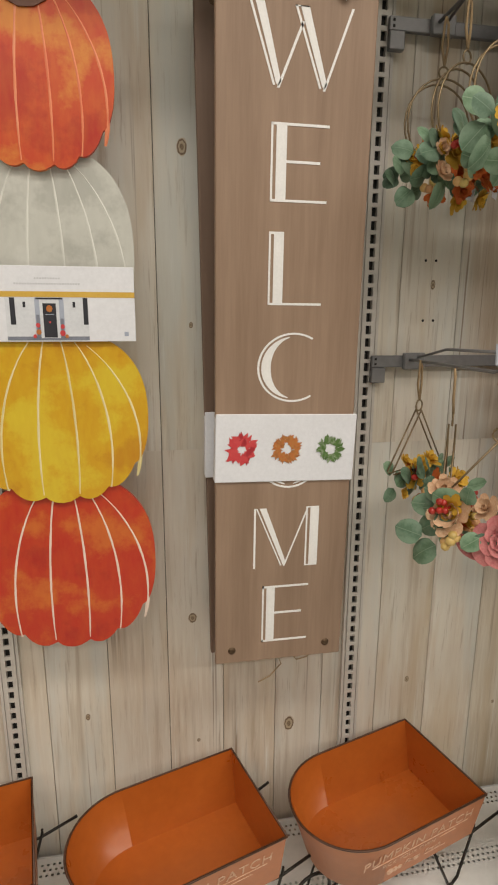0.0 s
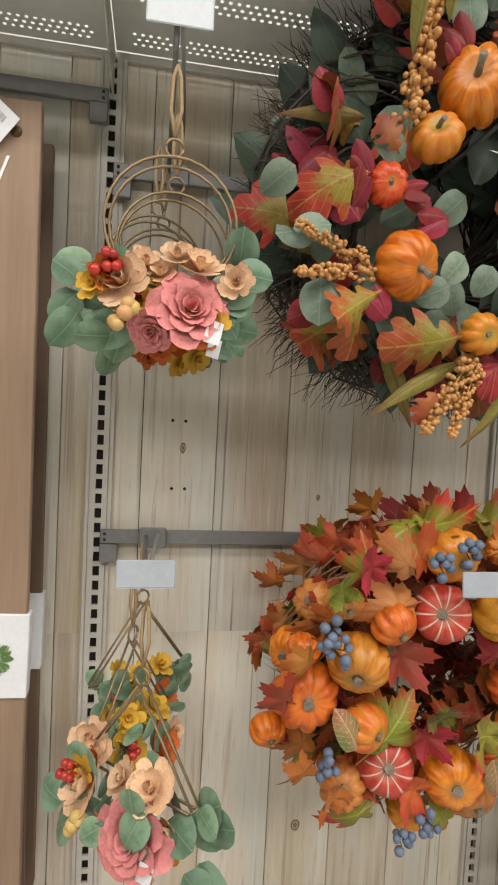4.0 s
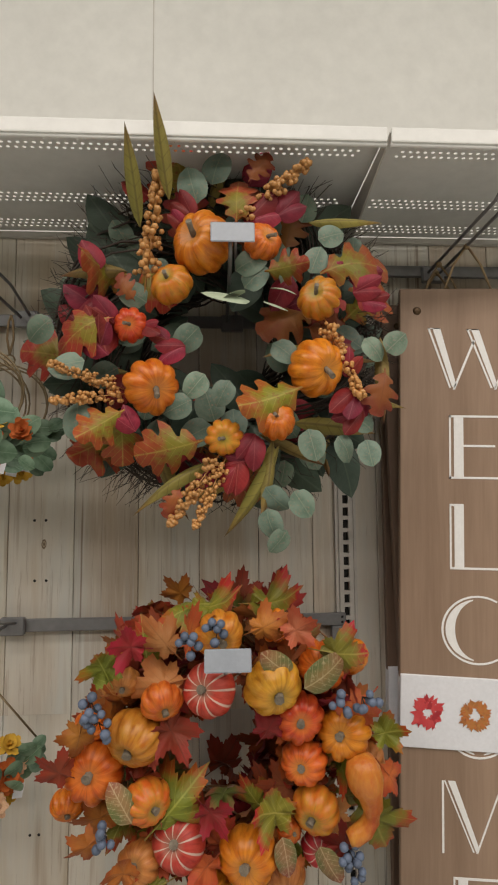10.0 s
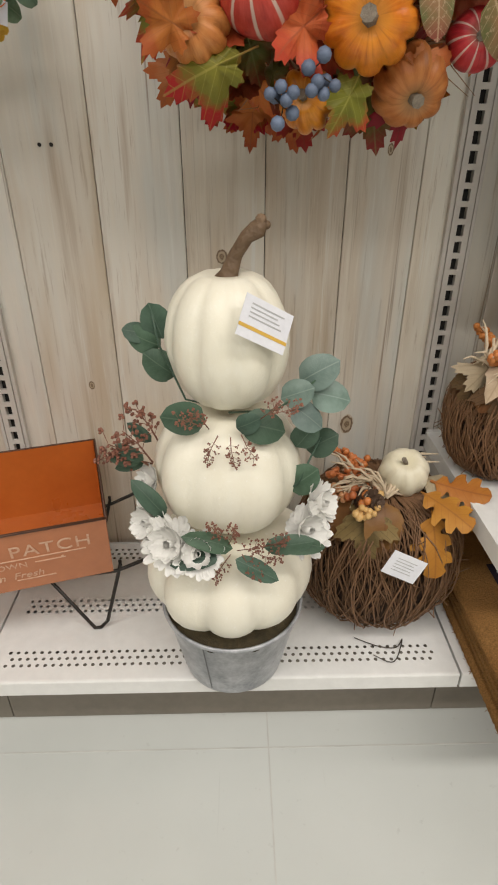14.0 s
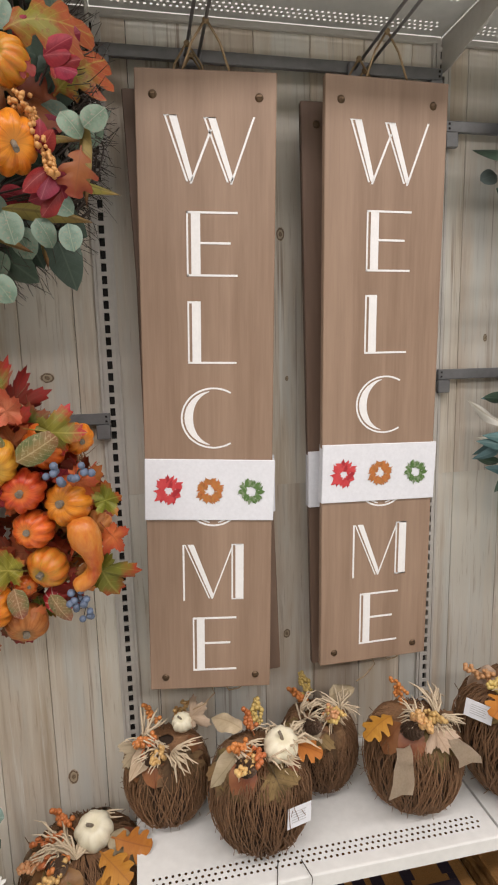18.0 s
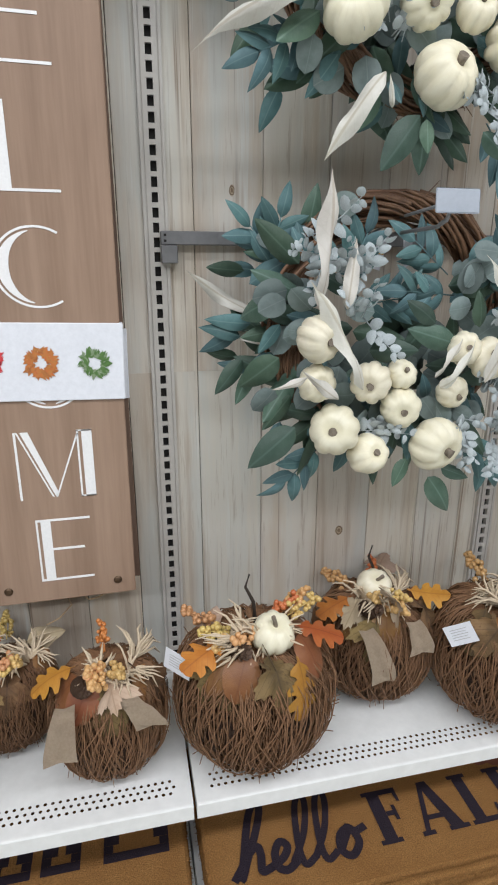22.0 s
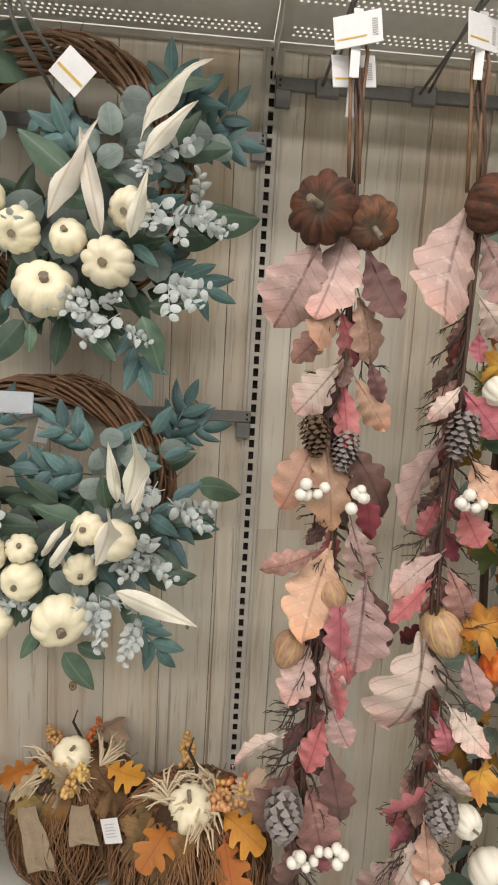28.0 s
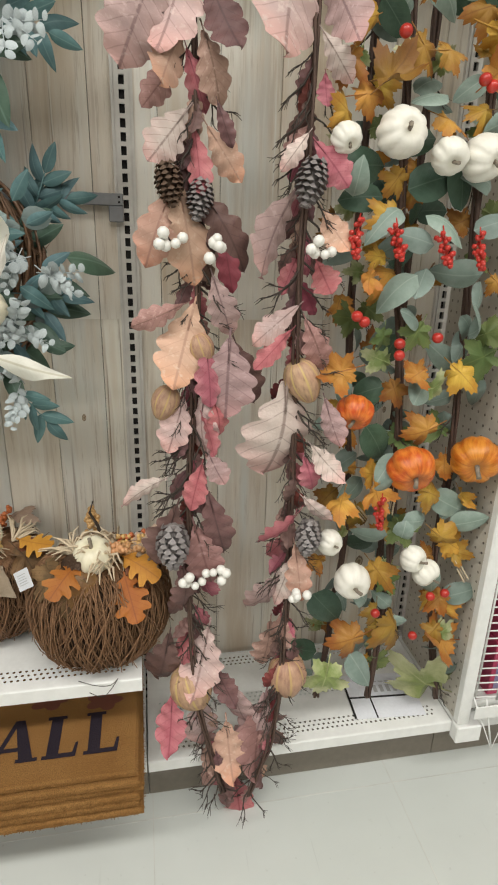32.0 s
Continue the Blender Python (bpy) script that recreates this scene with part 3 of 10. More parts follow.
def maple(material, fold=0.1, curl=0.2, seed=0):
    """A five-lobed leaf of unit length, toothed."""
    rnd = random.Random(seed)
    bm = bmesh.new()
    c = bm.verts.new((0, 0.42, 0.03))
    lobes = [(-2.35, 0.40), (-1.12, 0.60), (0.0, 0.66), (1.12, 0.60), (2.35, 0.40)]
    ring = []
    pts = []
    for j, (a, r) in enumerate(lobes):
        r *= rnd.uniform(0.93, 1.07)
        for da, k in ((-0.46, 0.66), (-0.36, 0.64), (-0.26, 0.86), (-0.13, 0.83), (0.0, 1.0), (0.13, 0.83), (0.26, 0.86), (0.36, 0.64), (0.46, 0.66)):
            pts.append((a + da, r * k))
        if j < 4:
            pts.append(((a + lobes[j + 1][0]) / 2, 0.33))
    pts = [(-math.pi + 0.25, 0.30)] + pts + [(math.pi - 0.25, 0.30)]
    inner = []
    for a, r in pts:
        x, y = r * math.sin(a), 0.42 + r * math.cos(a)
        z = -curl * (x * x + (y - 0.42) ** 2) + 0.10 * math.sin(2 * a + seed) + 0.055 * math.sin(5 * a + seed)
        ring.append(bm.verts.new((x, y, z)))
        inner.append(bm.verts.new((x * 0.5, 0.42 + (y - 0.42) * 0.5, z * 0.3 + 0.009 * math.cos(5.6 * a))))
    base = bm.verts.new((0, 0.10, 0))
    n = len(ring)
    for i in range(n - 1):
        bm.faces.new((inner[i], inner[i + 1], ring[i + 1], ring[i])).smooth = True
        bm.faces.new((c, inner[i + 1], inner[i])).smooth = True
    bm.faces.new((inner[-1], base, ring[-1]))
    bm.faces.new((inner[0], ring[0], base))
    bm.faces.new((c, inner[0], base))
    bm.faces.new((c, base, inner[-1]))
    add_tube(bm, [(0, -0.12, -0.02), (0, 0.1, 0), (0, 0.4, 0.03)], [0.014, 0.012, 0.006], 4)
    bmesh.ops.recalc_face_normals(bm, faces=bm.faces[:])
    return mesh_of(bm, "maple_leaf", material)


def oval(w):
    return lambda t: w * math.sqrt(max(0.0, math.sin(math.pi * min(1, t ** 0.85)))) if 0 < t < 1 else 0.0


def lance(w, sharp=1.0):
    return lambda t: w * max(0.0, math.sin(math.pi * t ** 0.75)) ** sharp + 0.004 * (1 - t)


OAK_SIDE = [(0.014, 0.0), (0.018, 0.10), (0.09, 0.14), (0.17, 0.19), (0.19, 0.26), (0.10, 0.31), (0.10, 0.35), (0.22, 0.40), (0.32, 0.47), (0.33, 0.55), (0.18, 0.56), (0.15, 0.60), (0.24, 0.66), (0.30, 0.74), (0.27, 0.81), (0.15, 0.80), (0.13, 0.84), (0.15, 0.92), (0.09, 0.98), (0.0, 1.0)]


def oak_leaf(material, curl=0.2, wide=1.0, fold=0.2, seed=0, name="oak_leaf", shallow=0.0):
    """An oak leaf of unit length with rounded lobes."""
    rnd = random.Random(seed)
    bm = bmesh.new()
    n = len(OAK_SIDE)
    mids = []
    for i, (x, y) in enumerate(OAK_SIDE):
        t = i / (n - 1)
        mids.append(bm.verts.new((0, 0.02 + 0.96 * t if 0 < i < n - 1 else y, -curl * (t - 0.25) ** 2)))
    for s in (-1, 1):
        prev = None
        for i, (x, y) in enumerate(OAK_SIDE):
            x2 = (x * (1 - shallow) + shallow * 0.31 * math.sin(math.pi * min(1, y) ** 1.15) ** 0.8) * wide * rnd.uniform(0.9, 1.1)
            half = bm.verts.new((s * x2 * 0.5, (y + mids[i].co.y) / 2, -curl * (y - 0.25) ** 2 - fold * x2 * 0.35))
            v = bm.verts.new((s * x2, y, -curl * (y - 0.25) ** 2 - fold * x2 + 0.02 * math.sin(9 * y + s + seed)))
            if prev:
                for q in ((mids[i - 1], mids[i], half, prev[0]), (prev[0], half, v, prev[1])):
                    bm.faces.new(q if s > 0 else q[::-1]).smooth = True
            prev = (half, v)
    bmesh.ops.remove_doubles(bm, verts=bm.verts[:], dist=0.0008)
    bmesh.ops.recalc_face_normals(bm, faces=bm.faces[:])
    return mesh_of(bm, name, material)


def broad_oak(material, curl, fold, seed):
    """An oak leaf of unit length, broad past the middle, with shallow round lobes."""
    rnd = random.Random(seed)
    bm = bmesh.new()
    n = 27
    ph = [rnd.uniform(-0.25, 0.25) for _ in range(2)]
    rows = []
    for i in range(n):
        y = i / (n - 1)
        env = math.sin(math.pi * min(1.0, 0.012 + y ** 1.45)) ** 0.72 if y < 1 else 0.0
        row = []
        for s in (-1, -0.5, 0, 0.5, 1):
            lobe = 0.66 + 0.34 * abs(math.sin(math.pi * 4.6 * y + ph[s > 0] + 0.5)) ** 0.6
            x = 0.30 * s * max(0.012, env * (lobe if abs(s) == 1 else 0.86))
            lift = 0.032 * math.sin(2 * math.pi * 4.6 * y + 2 * s + seed) * abs(s) + 0.03 * s * math.sin(5 * y + seed)
            row.append(bm.verts.new((x, y - 0.04 * abs(s) * (1 - y) * env, -curl * (y - 0.3) ** 2 - fold * abs(x) ** 1.3 + lift)))
        rows.append(row)
    for p, q in zip(rows, rows[1:]):
        for k in range(4):
            bm.faces.new((p[k], p[k + 1], q[k + 1], q[k])).smooth = True
    add_tube(bm, [(0, -0.13, -0.01), (0, 0.02, 0), (0, 0.3, 0.006)], [0.013, 0.012, 0.006], 4)
    return mesh_of(bm, "oak_leaf", material)


def fit_frame(p, d, n, size, wide=1.0):
    """A pose with y along d and z near n."""
    y = Vector(d).normalized()
    z = Vector(n) - y * Vector(n).dot(y)
    z = z.normalized() if z.length > 1e-4 else y.orthogonal().normalized()
    x = y.cross(z)
    m = Matrix((x * size * wide, y * size, z * size)).transposed().to_4x4()
    m.translation = Vector(p)
    return m


def pumpkin_mesh(lobes, flat, material, seed=0, dent=0.32, depth=0.15, seg=6, rings=12, waist=0.0):
    """A ribbed pumpkin of unit radius with its axis along z."""
    rnd = random.Random(seed)
    bm = bmesh.new()
    n = lobes * seg
    amp = [rnd.uniform(0.94, 1.05) for _ in range(lobes)]
    rows = []
    for i in range(1, rings):
        th = math.pi * i / rings
        row = []
        for k in range(n):
            a = 2 * math.pi * k / n
            u = (k % seg) / seg
            rib = 1 - depth * (1 - math.sin(math.pi * u) ** 0.7) * (0.35 + 0.65 * math.sin(th))
            r = math.sin(th) ** 0.78 * rib * (1 + (amp[k // seg] - 1) * math.sin(math.pi * u))
            z = math.cos(th) * flat
            z -= math.copysign(dent * flat * max(0.0, 1 - r * 1.9) ** 1.5, z)
            r *= 1 - waist * (math.cos(th) > 0) * math.cos(th)
            row.append(bm.verts.new((r * math.cos(a), r * math.sin(a), z)))
        rows.append(row)
    top = bm.verts.new((0, 0, flat * (1 - dent) * 0.93))
    bot = bm.verts.new((0, 0, -flat * (1 - dent) * 0.93))
    for k in range(n):
        j = (k + 1) % n
        bm.faces.new((top, rows[0][k], rows[0][j])).smooth = True
        bm.faces.new((bot, rows[-1][j], rows[-1][k])).smooth = True
        for a, b2 in zip(rows, rows[1:]):
            bm.faces.new((a[k], b2[k], b2[j], a[j])).smooth = True
    return mesh_of(bm, "pumpkin", material)


def stem_mesh(material, h=0.42, r=0.13, bend=0.15, seed=0):
    bm = bmesh.new()
    pts = [(0, 0, -0.12), (0.01, 0, 0.05), (bend * 0.4, 0, h * 0.55), (bend, 0.02, h)]
    add_tube(bm, pts, [r * 1.7, r * 1.05, r * 0.8, r * 0.95], 7)
    return mesh_of(bm, "stem", material)


def skin(name, base, patch, crown, rough=0.45, stripes=None, hue=0.012, val=0.12, spec=0.4, lobes=10, streak=0.6):
    """Painted pumpkin skin: patches, a paler or greener crown, optional pale stripes along the ribs."""
    m, N, L, b = nt(name, rough, 0, spec)
    tc = N.new("ShaderNodeTexCoord")
    v = coords(N, L)
    big = noise_tex(N, L, v, 2.2, 4, 0.55)
    fine = noise_tex(N, L, v, 22, 4, 0.6)
    col = ramp(N, L, big, [(0.35, base), (0.68, patch)])
    sep = N.new("ShaderNodeSeparateXYZ")
    L.new(tc.outputs["Object"], sep.inputs[0])
    ln = N.new("ShaderNodeVectorMath")
    ln.operation = "LENGTH"
    cb = N.new("ShaderNodeCombineXYZ")
    L.new(sep.outputs[0], cb.inputs[0])
    L.new(sep.outputs[1], cb.inputs[1])
    L.new(cb.outputs[0], ln.inputs[0])
    at = N.new("ShaderNodeMath")
    at.operation = "ARCTAN2"
    L.new(sep.outputs[1], at.inputs[0])
    L.new(sep.outputs[0], at.inputs[1])
    turn = N.new("ShaderNodeCombineXYZ")
    tz = N.new("ShaderNodeMath")
    tz.operation, tz.inputs[1].default_value = "MULTIPLY", 0.35
    info = N.new("ShaderNodeObjectInfo")
    L.new(sep.outputs[2], tz.inputs[0])
    L.new(at.outputs[0], turn.inputs[0])
    L.new(tz.outputs[0], turn.inputs[1])
    L.new(info.outputs["Random"], turn.inputs[2])
    wash = noise_tex(N, L, turn.outputs[0], 5.5, 3, 0.6)
    col = mixc(N, L, ramp(N, L, wash, [(0.50, (0, 0, 0)), (0.66, (streak, streak, streak))]), col, tuple(min(0.85, k * 1.15 + 0.012) for k in patch))
    col = mixc(N, L, ramp(N, L, wash, [(0.34, (streak, streak, streak)), (0.46, (0, 0, 0))]), col, tuple(k * 0.62 for k in base))
    col = mixc(N, L, ramp(N, L, ln.outputs["Value"], [(0.12, (0.8, 0.8, 0.8)), (0.5, (0, 0, 0))]), col, crown)
    if stripes:
        mu = N.new("ShaderNodeMath")
        mu.operation, mu.inputs[1].default_value = "MULTIPLY", lobes / (2 * math.pi)
        L.new(at.outputs[0], mu.inputs[0])
        pg = N.new("ShaderNodeMath")
        pg.operation, pg.inputs[1].default_value = "PINGPONG", 0.5
        L.new(mu.outputs[0], pg.inputs[0])
        col = mixc(N, L, ramp(N, L, pg.outputs[0], [(0.05, (0.9, 0.9, 0.9)), (0.10, (0, 0, 0))]), col, stripes)
    col = mixc(N, L, ramp(N, L, fine, [(0.62, (0, 0, 0)), (0.75, (0.3, 0.3, 0.3))]), col, tuple(min(1, k * 1.6 + 0.03) for k in base))
    col = vary(N, L, col, hue, val)
    L.new(col, b.inputs["Base Color"])
    bump(N, L, b, fine, 0.08, 0.02)
    return m


P_orange = skin("orange_pumpkin_skin", (0.55, 0.115, 0.008), (0.68, 0.215, 0.018), (0.54, 0.21, 0.04), 0.30)
P_red = skin("red_orange_pumpkin_skin", (0.50, 0.055, 0.012), (0.62, 0.13, 0.02), (0.58, 0.22, 0.04), 0.32)
P_ochre = skin("ochre_pumpkin_skin", (0.48, 0.15, 0.012), (0.56, 0.26, 0.028), (0.34, 0.20, 0.03), 0.34)
P_yellow = skin("yellow_orange_pumpkin_skin", (0.60, 0.24, 0.025), (0.58, 0.12, 0.015), (0.34, 0.30, 0.05), 0.34)
P_stripe = skin("red_pumpkin_skin_with_pale_stripes", (0.42, 0.035, 0.022), (0.48, 0.06, 0.035), (0.35, 0.2, 0.13), stripes=(0.62, 0.48, 0.40))
P_tan = skin("tan_pumpkin_skin", (0.44, 0.14, 0.03), (0.50, 0.20, 0.05), (0.40, 0.24, 0.10))
P_cream = skin("cream_pumpkin_skin", (0.74, 0.68, 0.50), (0.78, 0.73, 0.57), (0.70, 0.64, 0.44), 0.36, hue=0.005, val=0.05, streak=0.12)
P_white = skin("white_pumpkin_skin", (0.78, 0.75, 0.66), (0.82, 0.79, 0.71), (0.74, 0.70, 0.58), 0.36, hue=0.005, val=0.04, streak=0.1)
P_mauve = skin("dusky_brown_velvet_pumpkin_skin", (0.060, 0.040, 0.034), (0.15, 0.062, 0.036), (0.10, 0.085, 0.065), 0.7, val=0.3, spec=0.15)
M_stem = simple("grey_brown_stem", (0.11, 0.085, 0.060), (0.29, 0.245, 0.185), 0.7, 0, 6, 0.3, 0.03)
M_stem_dark = simple("dark_brown_stem", (0.10, 0.06, 0.03), (0.22, 0.14, 0.08), 0.7, 0, 6, 0.4, 0.03)
M_twig = simple("brown_twig", (0.145, 0.070, 0.031), (0.32, 0.170, 0.080), 0.7, 0, 30, 0.2, 0.002, val=0.2)
M_vine = simple("vine_wood", (0.11, 0.055, 0.028), (0.25, 0.14, 0.075), 0.5, 0, 40, 0.2, 0.002)
M_darktwig = simple("dark_twig", (0.028, 0.020, 0.015), (0.06, 0.043, 0.032), 0.75, 0, 40, 0.2, 0.002)
M_berry_tan = simple("tan_berry", (0.48, 0.215, 0.060), (0.62, 0.33, 0.115), 0.35, 0, 60, 0.05, val=0.15)
M_berry_blue = simple("dusty_blue_berry", (0.065, 0.09, 0.15), (0.16, 0.205, 0.29), 0.55, 0, 60, 0.1, val=0.2)
M_berry_red = simple("red_berry", (0.38, 0.018, 0.014), (0.48, 0.04, 0.025), 0.3, 0, 40, 0.03, val=0.15)
M_berry_white = simple("white_berry", (0.76, 0.74, 0.68), (0.82, 0.80, 0.75), 0.4, 0, 40, 0.03)
M_berry_mix = simple("yellow_berry", (0.54, 0.31, 0.10), (0.66, 0.44, 0.18), 0.4, 0, 40, 0.03, hue=0.03, val=0.15)
M_berry_rust = simple("rust_berry", (0.50, 0.14, 0.03), (0.60, 0.22, 0.07), 0.4, 0, 40, 0.03, hue=0.01, val=0.15)

LP_maple = [leaf_paint("green_maple_with_red_edge", (0.175, 0.175, 0.016), (0.38, 0.045, 0.012), (0.36, 0.33, 0.07), 0.45, by_radius=True, hue=0.025, veins=0.45, rim=(0.32, 0.60)),
            leaf_paint("orange_maple", (0.46, 0.125, 0.025), (0.36, 0.06, 0.014), (0.26, 0.07, 0.02), by_radius=True, veins=0.4),
            leaf_paint("red_maple", (0.20, 0.028, 0.012), (0.27, 0.018, 0.010), (0.12, 0.025, 0.012), by_radius=True, veins=0.4),
            leaf_paint("peach_maple", (0.44, 0.155, 0.060), (0.40, 0.095, 0.028), (0.28, 0.09, 0.035), by_radius=True, veins=0.45),
            leaf_paint("dark_green_maple", (0.10, 0.105, 0.018), (0.19, 0.035, 0.014), (0.17, 0.15, 0.05), by_radius=True, veins=0.4)]
ME_maple = [[maple(mt, seed=s, curl=c) for s, c in enumerate((0.6, 1.4, -0.9))] for mt in LP_maple]
LP_euc = leaf_paint("dusty_eucalyptus", (0.105, 0.16, 0.115), (0.17, 0.235, 0.18), (0.24, 0.27, 0.20), 0.5, speck=(0.30, 0.19, 0.14), veins=0.12, hue=0.03)
LP_pale = leaf_paint("pale_sage_leaf", (0.34, 0.40, 0.28), (0.42, 0.47, 0.35), (0.3, 0.34, 0.24), 0.6)
LP_burg = leaf_paint("burgundy_leaf", (0.17, 0.010, 0.018), (0.27, 0.020, 0.030), (0.34, 0.07, 0.07), 0.5, hue=0.012, val=0.25)
LP_husk = leaf_paint("olive_corn_husk", (0.24, 0.19, 0.045), (0.16, 0.13, 0.035), (0.09, 0.06, 0.02), 0.55, tip=(0.20, 0.085, 0.03), veins=0.5)
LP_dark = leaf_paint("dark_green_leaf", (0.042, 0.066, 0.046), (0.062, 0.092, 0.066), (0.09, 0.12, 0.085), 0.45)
LP_oakfall = leaf_paint("autumn_oak_leaf", (0.20, 0.165, 0.018), (0.30, 0.050, 0.016), (0.36, 0.27, 0.06), 0.45, hue=0.02, by_radius=True, rim=(0.17, 0.40), veins=0.5, speck=(0.20, 0.035, 0.014))
LP_oakrust = leaf_paint("rust_oak_leaf", (0.26, 0.075, 0.02), (0.21, 0.034, 0.016), (0.2, 0.06, 0.02), 0.45, by_radius=True, veins=0.4)
LP_varieg = leaf_paint("variegated_oval_leaf", (0.24, 0.15, 0.06), (0.115, 0.125, 0.04), (0.46, 0.36, 0.20), 0.45, tip=(0.22, 0.06, 0.03), veins=0.6, speck=(0.44, 0.33, 0.19))
ME_euc = [leaf(oval(0.42), 8, 0.12, c, material=LP_euc, name="eucalyptus_leaf") for c in (0.1, 0.25, 0.4)]
ME_pale = [leaf(oval(0.34), 8, 0.12, c, material=LP_pale, name="sage_leaf") for c in (0.1, 0.3)]
ME_burg = [leaf(lance(0.36, 0.62), 8, 0.45, c, material=LP_burg, name="burgundy_leaf") for c in (0.15, 0.4)]
ME_husk = [leaf(lance(0.10), 10, 0.7, c, tw, material=LP_husk, name="husk_leaf") for c, tw in ((0.15, 0.3), (0.4, -0.5))]
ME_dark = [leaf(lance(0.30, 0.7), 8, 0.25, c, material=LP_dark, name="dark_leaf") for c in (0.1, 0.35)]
ME_oakfall = [oak_leaf(LP_oakfall, c, 1.5, f, s, shallow=0.10) for s, c, f in ((7, 0.6, 0.45), (8, 1.0, 0.30), (9, -0.5, 0.6))]
ME_oakrust = [oak_leaf(LP_oakrust, c, 1.4, 0.3, s) for s, c in ((5, 0.3), (6, 0.7))]
ME_varieg = [leaf(oval(0.30), 8, 0.2, c, material=LP_varieg, name="variegated_leaf") for c in (0.2, 0.4)]
ME_stem = stem_mesh(M_stem)
ME_stem_thin = stem_mesh(M_stem, 0.5, 0.09, 0.2)
PK = {n: [pumpkin_mesh(lb, fl, mt, sd) for lb, fl, sd in ((9, 0.74, 1), (10, 0.82, 2))] for n, mt in
      dict(o=P_orange, r=P_red, y=P_ochre, g=P_yellow, t=P_tan, c=P_cream, w=P_white, m=P_mauve).items()}
PK["c"] = [pumpkin_mesh(lb, fl, P_cream, sd, depth=0.115, dent=0.28) for lb, fl, sd in ((9, 0.76, 1), (10, 0.84, 2), (8, 0.88, 3))]
PK["w"] = [pumpkin_mesh(lb, fl, P_white, sd, depth=0.085, dent=0.28) for lb, fl, sd in ((9, 0.80, 1), (10, 0.86, 2))]
ME_stub = stem_mesh(M_stem, 0.26, 0.15, 0.06)
PK["s"] = [pumpkin_mesh(10, 0.86, P_stripe, 3, depth=0.06)]


def put_pumpkin(parent, kind, p, r, axis, rnd, stem=None, label=""):
    z = Vector(axis).normalized()
    x = z.orthogonal().normalized()
    y = z.cross(x)
    m = Matrix((x, y, z)).transposed().to_4x4() @ Matrix.Rotation(rnd.uniform(0, 6.28), 4, "Z") @ Matrix.Scale(r, 4)
    m.translation = Vector(p)
    me = rnd.choice(PK[kind])
    ob = piece("pumpkin", me, parent, m)
    piece("stem", stem or ME_stem, ob, Matrix.Translation((0, 0, 0.46)) @ Matrix.Scale(1.2, 4))
    if label:
        ob["label"] = label
    return ob


def put_leaf(parent, meshes, p, d, n, size, rnd, wide=1.0):
    jit = Vector((rnd.uniform(-1, 1), rnd.uniform(-1, 1), rnd.uniform(-1, 1))) * 0.36
    me = rnd.choice(meshes)
    return piece(me.name.split(".")[0], me, parent, fit_frame(p, d, Vector(n) + jit, size, wide))


def berry_spray(material, count, length, r, seed, spread=0.22, name="berry_spray"):
    """Berries crowded along a thin stalk, tapering to the tip; the stalk along y."""
    rnd = random.Random(seed)
    bm = bmesh.new()
    for i in range(count):
        t = rnd.random() ** 0.8
        a = rnd.uniform(0, 6.283)
        q = spread * length * (1 - 0.6 * t) * rnd.uniform(0.3, 1)
        add_ball(bm, (q * math.cos(a), t * length, q * math.sin(a)), r * rnd.uniform(0.75, 1.15), 6, 4)
    add_tube(bm, [(0, -0.2 * length, 0), (0, length * 0.95, 0)], r * 0.25, 4)
    return mesh_of(bm, name, material)


def berry_sprig(material, seed, n=6, r=0.011, size=0.05):
    """A loose bunch of berries on forked stalks: the stalks, one berry, and where the berries sit."""
    rnd = random.Random(seed)
    bm = bmesh.new()
    spots = []
    for i in range(n):
        a = rnd.uniform(0, 6.283)
        q = size * rnd.uniform(0.35, 1.0)
        c = Vector((q * math.cos(a), q * math.sin(a), rnd.uniform(0, 0.6) * size))
        spots.append((c, r * rnd.uniform(0.85, 1.1)))
        add_tube(bm, [(0, 0, -0.01), c * 0.5 + Vector((0, 0, 0.002)), c], r * 0.12, 3, False)
    return mesh_of(bm, "berry_stalk", M_darktwig), mesh_of(add_ball(bmesh.new(), (0, 0, 0), 1.0, 9, 6), "berry", material), spots


def put_sprig(parent, made, m):
    stalk, ball, spots = made
    ob = piece("berry_sprig", stalk, parent, m)
    for c, r in spots:
        piece("berry", ball, ob, Matrix.Translation(c) @ Matrix.Scale(r, 4))
    return ob


